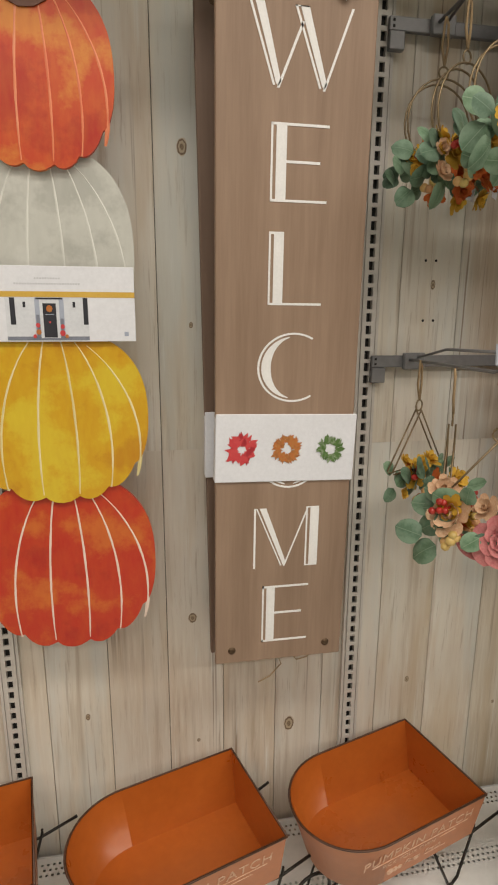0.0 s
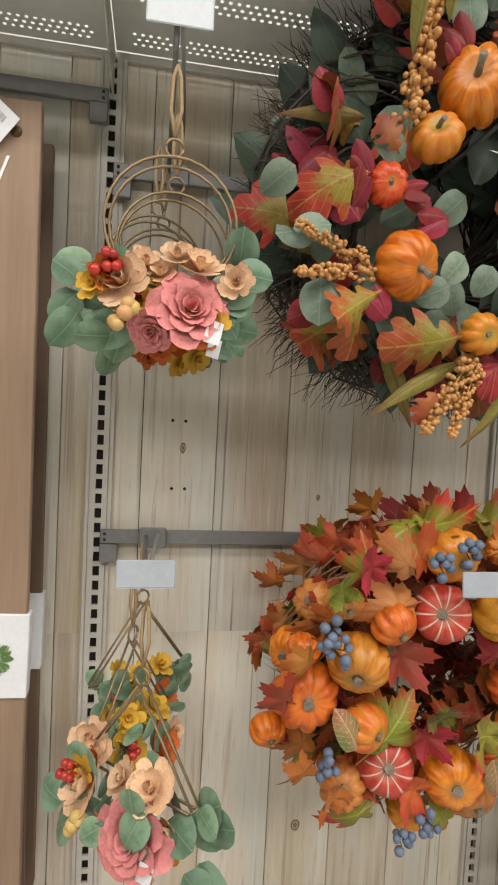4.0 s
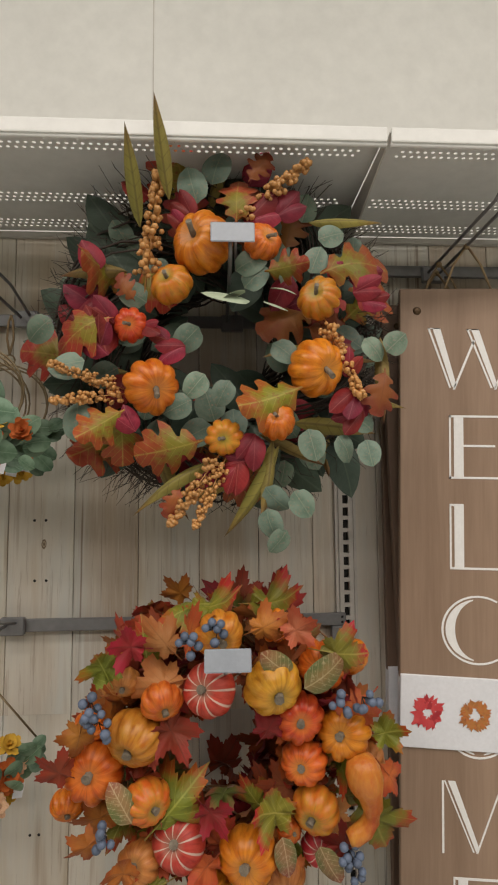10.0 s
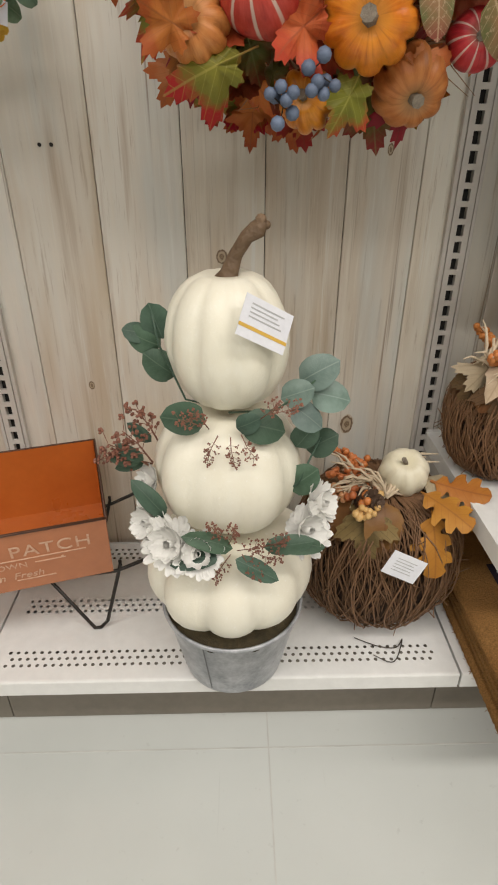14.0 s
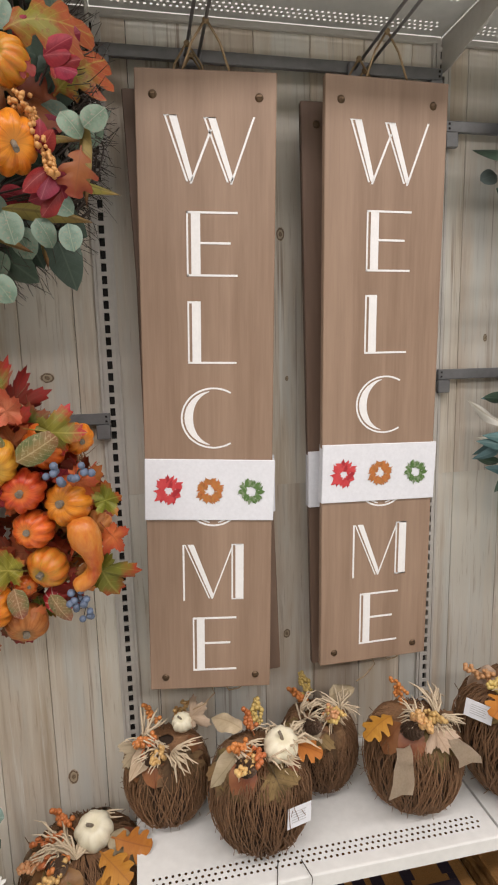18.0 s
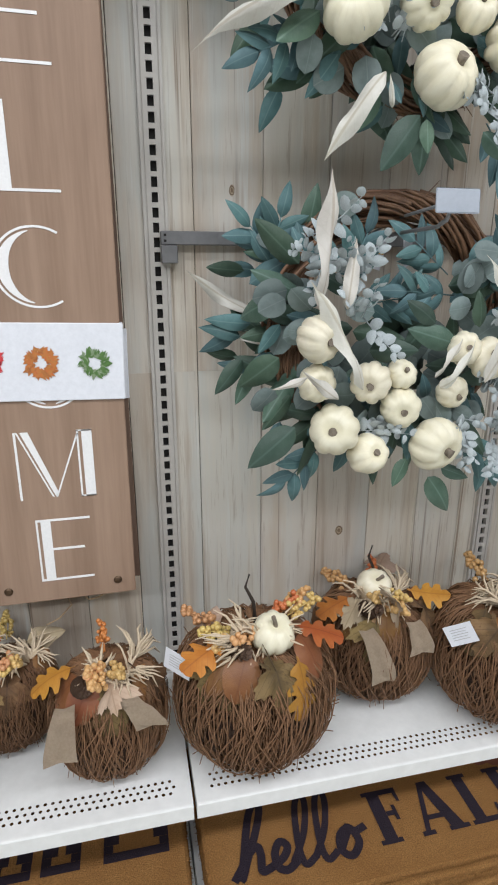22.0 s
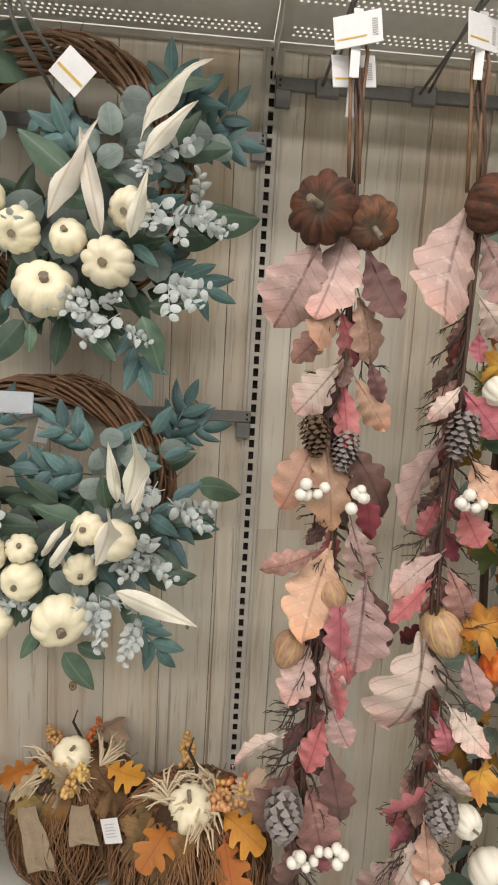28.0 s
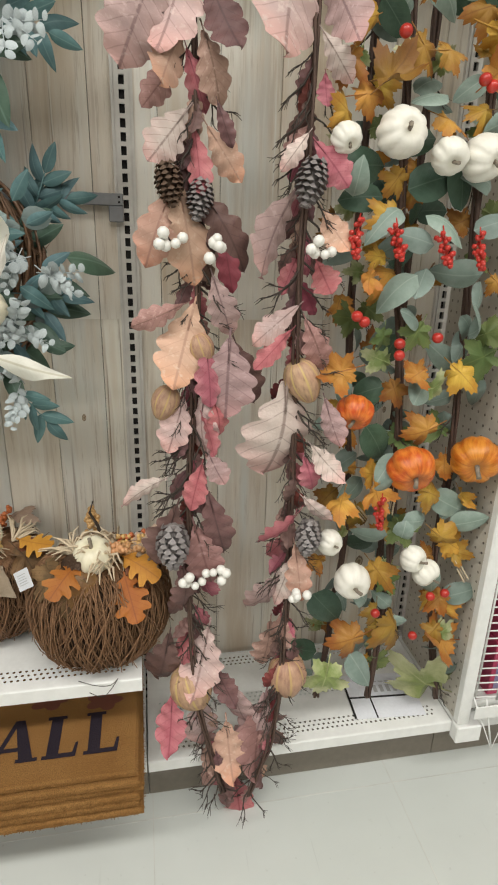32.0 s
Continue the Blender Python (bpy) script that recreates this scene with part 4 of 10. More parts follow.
def twig_ring(R, thick, count, seed, material, flat=1.0, wild=0.35, r=0.0016, turns=1.15, hair=0):
    """A wreath base of bent twigs in the xz plane."""
    rnd = random.Random(seed)
    bm = bmesh.new()
    for i in range(count):
        a0, span = rnd.uniform(0, 6.283), rnd.uniform(1.2, 6.283 * turns * 0.6)
        ph, q = rnd.uniform(0, 6.283), thick * math.sqrt(rnd.random())
        n = max(6, int(span * 5))
        pts = []
        for k in range(n + 1):
            a = a0 + span * k / n
            tw = ph + 2.2 * a
            rr = R + q * math.cos(tw) + wild * thick * (k / n - 0.5) ** 2 * rnd.uniform(0.5, 2)
            pts.append((rr * math.cos(a), flat * q * math.sin(tw), rr * math.sin(a)))
        add_tube(bm, pts, r * rnd.uniform(0.6, 1.4), 4, False)
    for i in range(hair):
        a = rnd.uniform(0, 6.283)
        d = Vector((math.cos(a + rnd.uniform(-0.9, 0.9)), rnd.uniform(-0.3, 0.3), math.sin(a + rnd.uniform(-0.9, 0.9))))
        p = Vector((R * math.cos(a), rnd.uniform(-1, 1) * thick * flat, R * math.sin(a))) + d * thick * 0.5
        ln = rnd.uniform(0.2, 0.95) * thick
        bend = Vector((rnd.uniform(-1, 1), rnd.uniform(-1, 1), rnd.uniform(-1, 1))) * ln * 0.3
        add_tube(bm, [p, p + d * ln * 0.55 + bend, p + d * ln], [r * 0.5, r * 0.4, r * 0.2], 3, False)
    return bm

# ---- steel cross bars, hooks and price tickets ----


def cross_bar(x0, x1, z):
    t = thing("cross_bar", ((x0 + x1) / 2, WALL_Y - 0.024, z), "grey steel cross bar clipped between two uprights", "cross bar", "grey cross bars")
    w = (x1 - x0) / 2 - 0.006
    part("bar", box((-w, 0, -0.024), (w, 0.010, 0), 0.0015), M_rail, t)
    for s in (-1, 1):
        e = part("end_bracket", box((min(s * w, s * (w - 0.030)), -0.003, -0.056), (max(s * w, s * (w - 0.030)), 0.011, -0.0245), 0.0015), M_rail, t)
        for hz in (-0.007, -0.017):
            part("rivet", box((s * (w - 0.008) - 0.0022, -0.0012, hz - 0.0022), (s * (w - 0.008) + 0.0022, 0.0, hz + 0.0022)), M_dark, t)
    return t


for k, zs in ((1, (2.056,)), (2, (1.940, 1.326)), (3, (2.056,)), (4, (1.951, 1.397)), (5, (2.056,))):
    for z in zs:
        cross_bar(UPRIGHTS[k], UPRIGHTS[k + 1], z)

ROD_ME = mesh_of(tube([(0, 0.0, 0), (0, -0.30, 0.004), (0, -0.325, 0.012), (0, -0.332, 0.026)], 0.0032, 8), "rod", M_rail)
ARM_ME = mesh_of(tube([(0.018, 0.0, 0.002), (0.018, -0.12, 0.028), (0.006, -0.34, 0.036)], 0.0028, 8), "ticket_arm", M_rail)
CLAMP_ME = mesh_of(box((-0.012, -0.010, -0.018), (0.034, 0.004, 0.016), 0.002), "clamp", M_rail)
TICKET_ME = mesh_of(box((-0.033, -0.002, -0.016), (0.033, 0.0, 0.016), 0.0015), "ticket", M_ticket)
TICKET_W_ME = mesh_of(box((-0.036, -0.002, -0.018), (0.036, 0.0, 0.018), 0.0015), "ticket", M_ticket_pale)


def display_hook(x, z, ticket=True, white=False, tz=0.026, twin=False):
    t = thing("display_hook", (x, WALL_Y - 0.026, z), "grey steel display hook with a price ticket" if ticket else "grey steel display hook clamped to a cross bar", "hook", "display hooks")
    piece("clamp", CLAMP_ME, t, Matrix.Translation((0, -0.002, -0.002)))
    piece("rod", ROD_ME, t, Matrix())
    if twin:
        piece("rod", ROD_ME, t, Matrix.Translation((0.026, 0, 0)))
    if ticket:
        piece("ticket_arm", ARM_ME, t, Matrix())
        piece("ticket", TICKET_W_ME if white else TICKET_ME, t, Matrix.Translation((0.003, -0.342, tz + 0.008)) @ pose(0, 0, 0, -6, 0, 0))
    return t


display_hook(0.238, 2.036, False, twin=True)
display_hook(-0.185, 2.036, False, twin=True)
display_hook(0.553, 1.930, True, True)
display_hook(0.972, 1.925)
display_hook(0.541, 1.318)
display_hook(0.962, 1.305)
display_hook(1.402, 2.036, False, twin=True)
display_hook(1.760, 2.036, False, twin=True)
display_hook(2.353, 1.935)
display_hook(2.356, 1.385)
for x in (2.833, 3.026, 3.214, 3.405):
    display_hook(x, 2.040, True, True, tz=0.012)

# ---- welcome signs ----


def add_poly(bm, pts, y0=-0.0009, y1=0.0002):
    f = [bm.verts.new((x, y0, z)) for x, z in pts]
    g = [bm.verts.new((x, y1, z)) for x, z in pts]
    bm.faces.new(f)
    for i in range(len(pts)):
        j = (i + 1) % len(pts)
        bm.faces.new((f[j], f[i], g[i], g[j]))


def bar_pts(x0, x1, z0, z1):
    return [(x0, z0), (x1, z0), (x1, z1), (x0, z1)]


def slant(a, b, w):
    """A stroke from a (top) to b (bottom), w wide across."""
    return [(a[0], a[1]), (b[0], b[1]), (b[0] + w, b[1]), (a[0] + w, a[1])]


def letter_polys(ch):
    thin = 0.035
    if ch in "EL":
        p = [bar_pts(0, thin, 0, 1), bar_pts(0.09, 0.27, 0.03, 0.97), bar_pts(0, 1, 0, 0.033)]
        p.append(bar_pts(0, 0.27, 0.967, 1) if ch == "L" else bar_pts(0, 1, 0.967, 1))
        if ch == "E":
            p.append(bar_pts(0.27, 0.86, 0.50, 0.535))
        return p
    if ch == "W":
        return [slant((0, 1), (0.235, 0.03), 0.022), [(0.055, 1), (0.140, 1), (0.312, 0.08), (0.285, 0.02), (0.262, 0.06)], slant((0.50, 0.80), (0.272, 0.0), 0.026),
                slant((0.43, 0.98), (0.685, 0.03), 0.022), [(0.48, 0.98), (0.565, 0.98), (0.760, 0.08), (0.735, 0.02), (0.712, 0.06)], slant((0.975, 1), (0.722, 0.0), 0.024),
                bar_pts(0, 0.14, 0.985, 1), bar_pts(0.43, 0.565, 0.965, 0.98)]
    if ch == "M":
        return [bar_pts(0, 0.03, 0, 1), slant((0.03, 1), (0.42, 0.03), 0.022), [(0.085, 1), (0.185, 1), (0.500, 0.10), (0.475, 0.02), (0.455, 0.05)], slant((0.80, 0.95), (0.465, 0.02), 0.024),
                bar_pts(0.80, 0.825, 0, 1), bar_pts(0.865, 1, 0, 1), bar_pts(0.80, 1, 0.98, 1), bar_pts(0.80, 1, 0, 0.02)]
    out = []
    a0, a1, n = (58, 302, 30) if ch == "C" else (0, 360, 40)
    for i in range(n):
        a, b = [radians(a0 + (a1 - a0) * k / n) for k in (i, i + 1)]
        for q0, q1 in ((0.0, 0.028), (0.055, None)):
            def rim(t, q):
                return (0.5 + (0.5 - q) * math.cos(t), 0.5 + (0.5 - q) * math.sin(t))
            def deep(t):
                return 0.055 + 0.13 * max(0.0, -math.cos(t) if ch == "C" else abs(math.cos(t))) ** 1.3
            if q1 is None:
                if deep((a + b) / 2) < 0.066:
                    continue
                out.append([rim(a, q0), rim(b, q0), rim(b, deep(b)), rim(a, deep(a))])
            else:
                out.append([rim(a, q0), rim(b, q0), rim(b, q1), rim(a, q1)])
    return out


def letter_mesh(ch, w, h):
    bm = bmesh.new()
    for poly in letter_polys(ch):
        add_poly(bm, [((x - 0.5) * w, z * h) for x, z in poly])
    bmesh.ops.recalc_face_normals(bm, faces=bm.faces[:])
    return mesh_of(bm, "letter", M_letter)


M_pic = [simple("red_print", (0.55, 0.03, 0.04), (0.66, 0.08, 0.08), 0.5, 0, 80, 0), simple("orange_print", (0.55, 0.12, 0.03), (0.45, 0.22, 0.05), 0.5, 0, 200, 0), simple("green_print", (0.06, 0.14, 0.03), (0.12, 0.22, 0.06), 0.5, 0, 200, 0)]


M_pic_b = [simple("dark_red_print", (0.34, 0.01, 0.02), (0.45, 0.03, 0.04), 0.5, 0, 80, 0), simple("brown_orange_print", (0.26, 0.05, 0.015), (0.55, 0.25, 0.06), 0.5, 0, 200, 0), simple("pale_green_print", (0.16, 0.24, 0.12), (0.28, 0.34, 0.22), 0.5, 0, 200, 0)]


def picture_wreath(kind, seed):
    """A small printed wreath: a ragged ring of pointed dabs in two tones."""
    rnd = random.Random(seed)
    bm = bmesh.new()
    n = (22, 34, 44)[kind]
    for i in range(n * 3):
        a = 6.283 * i / n + rnd.uniform(-0.2, 0.2)
        R = rnd.uniform(0.0110, 0.0225)
        s = (0.0088, 0.0066, 0.0052)[kind] * rnd.uniform(0.7, 1.3)
        c = (R * math.cos(a), R * math.sin(a))
        y = -0.0004 - 0.000006 * i
        t = a + rnd.uniform(-0.9, 0.9)
        f = bm.faces.new([bm.verts.new((c[0] + s * k * math.cos(t + q * 1.5708), y, c[1] + s * k * math.sin(t + q * 1.5708))) for q, k in ((0, 1.25), (1, 0.5), (2, 0.7), (3, 0.5))])
        f.material_index = 1 if rnd.random() < 0.35 else 0
    return mesh_of(bm, "printed_wreath", M_pic[kind], M_pic_b[kind])


PIC_ME = [picture_wreath(k, 5 + k) for k in range(3)]
S_W, S_H = 0.256, 1.215
BOARD_ME = mesh_of(box((-S_W / 2, 0, 0), (S_W / 2, 0.016, S_H), 0.0015), "board", M_signwood)
LETTERS = [("W", 0.166, 1.023, 0.116, 0.006), ("E", 0.096, 0.858, 0.117, 0.009), ("L", 0.094, 0.694, 0.118, 0.008), ("C", 0.130, 0.526, 0.122, 0.010), ("O", 0.120, 0.364, 0.122, 0.009), ("M", 0.126, 0.203, 0.122, 0.007), ("E", 0.092, 0.042, 0.122, 0.009)]
LETTER_ME = {(c, w): letter_mesh(c, w, h) for c, w, z, h, dx in LETTERS}


# boards hanging behind: the front sign's shade is put into this darker brown
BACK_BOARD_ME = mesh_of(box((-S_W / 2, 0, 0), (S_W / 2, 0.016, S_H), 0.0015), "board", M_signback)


def screw_mesh():
    bm = lathe([(0.0, -0.0036), (0.0042, -0.0034), (0.0065, -0.0022), (0.0078, 0.0)], 14)
    add_box(bm, (-0.005, -0.0008, -0.0042), (0.005, 0.0008, -0.0034))
    return mesh_of(bm, "screw", M_screw)


SCREW_ME = screw_mesh()


def band_mesh():
    """A paper sleeve folded round the board."""
    w, h = S_W / 2 + 0.0025, 0.126
    return mesh_of(box((-w, -0.0045, 0), (w, 0.0185, h), 0.0012), "sleeve", M_card)


SLEEVE_ME = band_mesh()


def porch_sign(m, front=True, diamond=False):
    t = thing("porch_sign", m, "tall taupe wooden sign lettered WELCOME in white, with a paper sleeve" if front else "wooden sign hanging behind another sign, its shade painted as dark brown", "sign", "welcome signs")
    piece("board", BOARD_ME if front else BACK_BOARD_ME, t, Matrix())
    for c, w, z, h, dx in LETTERS:
        if front:
            piece("letter", LETTER_ME[(c, w)], t, Matrix.Translation((dx, 0, z)))
    for sx in (-0.096, 0.096):
        for z in (0.028, 1.172):
            if front or z > 1:
                piece("screw", SCREW_ME, t, Matrix.Translation((sx, 0, z)) @ pose(0, 0, 0, -90, 0, 0))
    s = piece("sleeve", SLEEVE_ME, t, Matrix.Translation((0, 0, 0.378)) @ pose(0, 0, 0, 0, 1.2, 0))
    s["label"] = "white paper sleeve with three printed wreaths"
    if front:
        for k in range(3):
            tagged(piece("printed_wreath", PIC_ME[k], s, Matrix.Translation((-0.083 + 0.083 * k, -0.0049, 0.062))), kind="stuff")
    for sx in (-0.045, 0.045):
        part("twine", tube([(sx, 0.008, S_H - 0.005), (sx * 0.55, 0.010, S_H + 0.05), (0.0, 0.012, 2.034 - 0.735 + 0.004)], 0.0022, 6), M_twine, t)
    if front:
        part("loose_twine", tube([(0.0, 0.012, 0.0), (0.008, 0.010, -0.02), (-0.016, 0.008, -0.045), (-0.040, 0.006, -0.055)], 0.0013, 5), M_twine, t)
        part("loose_twine", tube([(0.03, 0.012, 0.0), (0.04, 0.010, -0.014), (0.06, 0.010, -0.010), (0.075, 0.012, 0.0)], 0.0013, 5), M_twine, t)
    if diamond:
        d = part("price_tag", box((-0.024, -0.0006, -0.024), (0.024, 0.0002, 0.024)), M_card, t, "white card price tag turned on its corner")
        d.matrix_basis = Matrix.Translation((0.07, -0.010, 1.180)) @ pose(0, 0, 0, 0, 40, 0) @ pose(0, 0, 0, 8, 0, 0)
        bars = bmesh.new()
        for k in range(14):
            add_box(bars, (-0.012 + 0.0017 * k, -0.0011, 0.004), (-0.012 + 0.0017 * k + (0.0006 if k % 3 else 0.0011), -0.0007, 0.014))
        tagged(part("barcode", bars, M_print, d), kind="stuff")
    else:
        part("twine_knot", add_ball(bmesh.new(), (0, 0.012, 2.036 - 0.735), 0.006, 8, 5), M_twine, t)
    return t


# the front sign: x, y, base height, forward lean, side lean, yaw; then offset and side lean of the two behind it
for x, y, z, fore, lean, yaw, behind, last in ((0.246, 0.976, 0.730, 1.5, 0.25, 0.0, ((-0.003, -0.85), (0.004, -0.2)), True), (1.393, 0.965, 0.7355, 0.7, 1.55, -7.0, ((0.040, -1.5), (0.014, 0.2)), False), (1.771, 0.973, 0.7465, 0.9, 0.27, 1.0, ((-0.003, -0.95), (0.010, -0.2)), False)):
    porch_sign(pose(x, y, z, fore, lean, yaw), True, last)
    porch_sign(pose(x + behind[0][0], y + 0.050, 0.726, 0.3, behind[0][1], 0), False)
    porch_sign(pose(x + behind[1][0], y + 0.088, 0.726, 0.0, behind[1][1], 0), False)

# ---- flat wooden pumpkin stack ----


def paint(name, a, b, c, scale=5, edge=0.06):
    """Brushed paint: a ground tone with blotches of a lighter one, their edges ragged, and fine strokes."""
    m, N, L, bs = nt(name, 0.42)
    v = coords(N, L)
    big = noise_tex(N, L, v, scale, 2, 0.5)
    rag = noise_tex(N, L, v, scale * 9, 4, 0.65)
    f = N.new("ShaderNodeMath")
    f.operation = "MULTIPLY_ADD"
    f.inputs[1].default_value = 0.22
    L.new(rag, f.inputs[0])
    L.new(big, f.inputs[2])
    col = ramp(N, L, f.outputs[0], [(0.48, a), (0.57, b), (0.61 + edge * 0.5, b), (0.68 + edge, c)])
    col = mixc(N, L, 0.22, col, ramp(N, L, noise_tex(N, L, coords(N, L, (1, 1, 0.35)), 70, 3), [(0.3, a), (0.7, c)]))
    L.new(col, bs.inputs["Base Color"])
    return m


CUT_PAINT = [paint("painted_orange", (0.44, 0.022, 0.006), (0.56, 0.060, 0.012), (0.66, 0.23, 0.035), 9), paint("painted_white", (0.40, 0.40, 0.36), (0.54, 0.54, 0.49), (0.62, 0.62, 0.57), 8),
             paint("painted_yellow", (0.52, 0.22, 0.006), (0.62, 0.34, 0.010), (0.68, 0.50, 0.030), 8), paint("painted_red", (0.40, 0.012, 0.006), (0.50, 0.028, 0.008), (0.60, 0.14, 0.020), 9, 0.09)]
RIBS = (-0.98, -0.62, -0.22, 0.20, 0.58, 0.93)


def cut_outline(hw, h, n=120):
    """A pumpkin seen from the side: scalloped below, between the ends of its ribs."""
    pts = []
    ends = [-1.06] + [0.90 * r for r in RIBS] + [1.06]
    for i in range(n):
        a = 2 * math.pi * i / n
        x, z = math.sin(a), math.cos(a)
        x = math.copysign(abs(x) ** 0.84, x)
        z = math.copysign(abs(z) ** 0.80, z)
        if z < 0:
            x *= 1 - 0.10 * z * z
            for e0, e1 in zip(ends, ends[1:]):
                if e0 <= x < e1:
                    z += 0.085 * (1 - math.sin(math.pi * (x - e0) / (e1 - e0)) ** 0.6) * min(1, -z * 1.6)
        pts.append((x * hw, z * 0.5 * h + h / 2))
    return pts


RIB_PAINT = [paint("salmon_rib_paint", (0.70, 0.17, 0.07), (0.76, 0.24, 0.11), (0.78, 0.30, 0.16), 9), paint("grey_rib_paint", (0.62, 0.62, 0.57), (0.68, 0.68, 0.63), (0.72, 0.72, 0.67), 9), paint("cream_rib_paint", (0.70, 0.58, 0.26), (0.76, 0.66, 0.36), (0.8, 0.7, 0.42), 9), paint("peach_rib_paint", (0.76, 0.56, 0.44), (0.80, 0.64, 0.54), (0.82, 0.7, 0.6), 9)]
CUT = thing("pumpkin_stack_sign", (-0.152, 1.002, 0.778), "flat cut-out of four stacked painted pumpkins, orange, white, yellow and red", "sign")
for z, hw, h, y, mt in ((0.0, 0.160, 0.345, 0.012, 3), (0.296, 0.156, 0.309, 0.004, 2), (0.560, 0.142, 0.335, 0.012, 1), (0.850, 0.122, 0.277, 0.0, 0)):
    p = part("painted_pumpkin", prism(cut_outline(hw, h), y, y + 0.009), CUT_PAINT[mt], CUT)
    p.location.z = z
    for s in RIBS:
        if abs(s) > 0.95:
            continue
        # each rib springs from the stem, swells outwards and ends in a notch of the lower edge
        pts = []
        for k in range(17):
            t = k / 16
            pts.append((hw * min(0.90, max(-0.90, s)) * math.sin(math.pi * (0.06 + 0.58 * t)) ** 0.55, y - 0.0003, h * (0.965 - 0.06 * abs(s) - (0.918 - 0.06 * abs(s) - 0.115 * s * s) * t)))
        bm = bmesh.new()
        prev = None
        for k, q in enumerate(pts):
            w = 0.0022 + 0.0026 * math.sin(math.pi * (k + 0.6) / 17.2) + 0.0006 * math.sin(k * 1.7 + s * 9)
            cur = [bm.verts.new((q[0] - w, y + 0.001, q[2])), bm.verts.new((q[0], y - 0.0007, q[2])), bm.verts.new((q[0] + w, y + 0.001, q[2]))]
            if prev:
                for e in range(2):
                    bm.faces.new((prev[e], prev[e + 1], cur[e + 1], cur[e]))
            prev = cur
        bmesh.ops.recalc_face_normals(bm, faces=bm.faces[:])
        part("painted_rib", bm, RIB_PAINT[mt], p)
part("stem", prism([(-0.030, -0.008), (-0.012, -0.016), (0.010, -0.014), (0.028, -0.004), (0.016, 0.030), (0.016, 0.065), (0.026, 0.092), (0.020, 0.106), (0.006, 0.100), (-0.006, 0.066), (-0.014, 0.030)], -0.003, 0.006), paint("painted_brown", (0.075, 0.022, 0.012), (0.12, 0.04, 0.02), (0.17, 0.065, 0.03), 20), CUT, "brown painted stem").location = (0, 0, 1.090)
part("twine", tube([(-0.04, 0.012, 1.08), (-0.035, 0.012, 1.18), (-0.03, 0.012, 1.262), (0.02, 0.014, 1.17), (0.04, 0.012, 1.09)], 0.002, 6), M_twine, CUT)
wrap = part("paper_sleeve", box((-0.158, -0.004, 0.584), (0.140, -0.002, 0.706), 0.0006), M_card, CUT, "white paper sleeve with an ochre line and a picture of a porch")
part("ochre_line", box((-0.158, -0.0046, 0.6565), (0.140, -0.0040, 0.6655)), M_gold, wrap)
for k, (a, b_) in enumerate(((-0.020, 0.024), (-0.052, 0.055))):
    for q in range(int((b_ - a) / 0.0042)):
        part("printing", box((a + 0.0042 * q, -0.0043, 0.6850 - 0.0085 * k), (a + 0.0042 * q + 0.0028, -0.0040, 0.6876 - 0.0085 * k)), M_print_pale, wrap)
M_porch = [simple("porch_white_print", (0.62, 0.64, 0.68), (0.72, 0.74, 0.77), 0.5, 0, 30, 0), simple("porch_dark_print", (0.02, 0.022, 0.03), (0.03, 0.03, 0.04), 0.5, 0, 30, 0), simple("porch_slate_print", (0.16, 0.18, 0.23), (0.24, 0.26, 0.31), 0.5, 0, 30, 0), simple("porch_lilac_print", (0.34, 0.38, 0.48), (0.42, 0.46, 0.55), 0.5, 0, 30, 0)]
for x0, x1, z0, z1, k, c in ((-0.068, 0.063, 0.588, 0.6560, 1, 0), (-0.061, -0.053, 0.612, 0.6555, 2, 1), (0.055, 0.0625, 0.612, 0.6555, 2, 1), (-0.068, 0.063, 0.5865, 0.5925, 2, 2), (-0.022, 0.024, 0.590, 0.6555, 2, 3), (-0.0145, 0.0165, 0.590, 0.6525, 3, 0), (-0.0095, 0.0115, 0.591, 0.6465, 4, 1), (-0.020, 0.022, 0.6530, 0.6555, 4, 1),
                             (-0.0405, -0.0365, 0.640, 0.6490, 3, 1), (0.0385, 0.0425, 0.640, 0.6490, 3, 1), (-0.0205, -0.0155, 0.590, 0.628, 4, 2), (0.0175, 0.0225, 0.590, 0.622, 4, 2), (-0.006, 0.008, 0.628, 0.629, 5, 3), (0.121, 0.128, 0.593, 0.600, 1, 3)):
    part("print_patch", box((x0, -0.0042 - 0.0003 * k, z0), (x1, -0.0038, z1)), M_porch[c], wrap)
for a, b_, c, r in ((0.001, 0.638, 1, 0.0052), (-0.018, 0.600, 1, 0.0042), (-0.0185, 0.611, 0, 0.0036), (0.020, 0.598, 0, 0.0045), (0.0205, 0.609, 0, 0.0035), (0.0265, 0.593, 1, 0.0030), (-0.0245, 0.593, 0, 0.0030), (0.001, 0.616, 0, 0.0016)):
    part("print_dab", prism([(a + r * math.cos(q * 0.785), b_ + r * 1.1 * math.sin(q * 0.785)) for q in range(8)], -0.0063, -0.0056), M_pic[c], wrap)

# ---- orange tin wheelbarrow planters ----


M_print_cream = simple("worn_cream_lettering", (0.56, 0.27, 0.15), (0.72, 0.52, 0.38), 0.6, 0, 120, 0.05)
M_rim = simple("worn_dark_brown_rim", (0.05, 0.022, 0.012), (0.12, 0.05, 0.025), 0.5, 0.2, 60, 0.1)


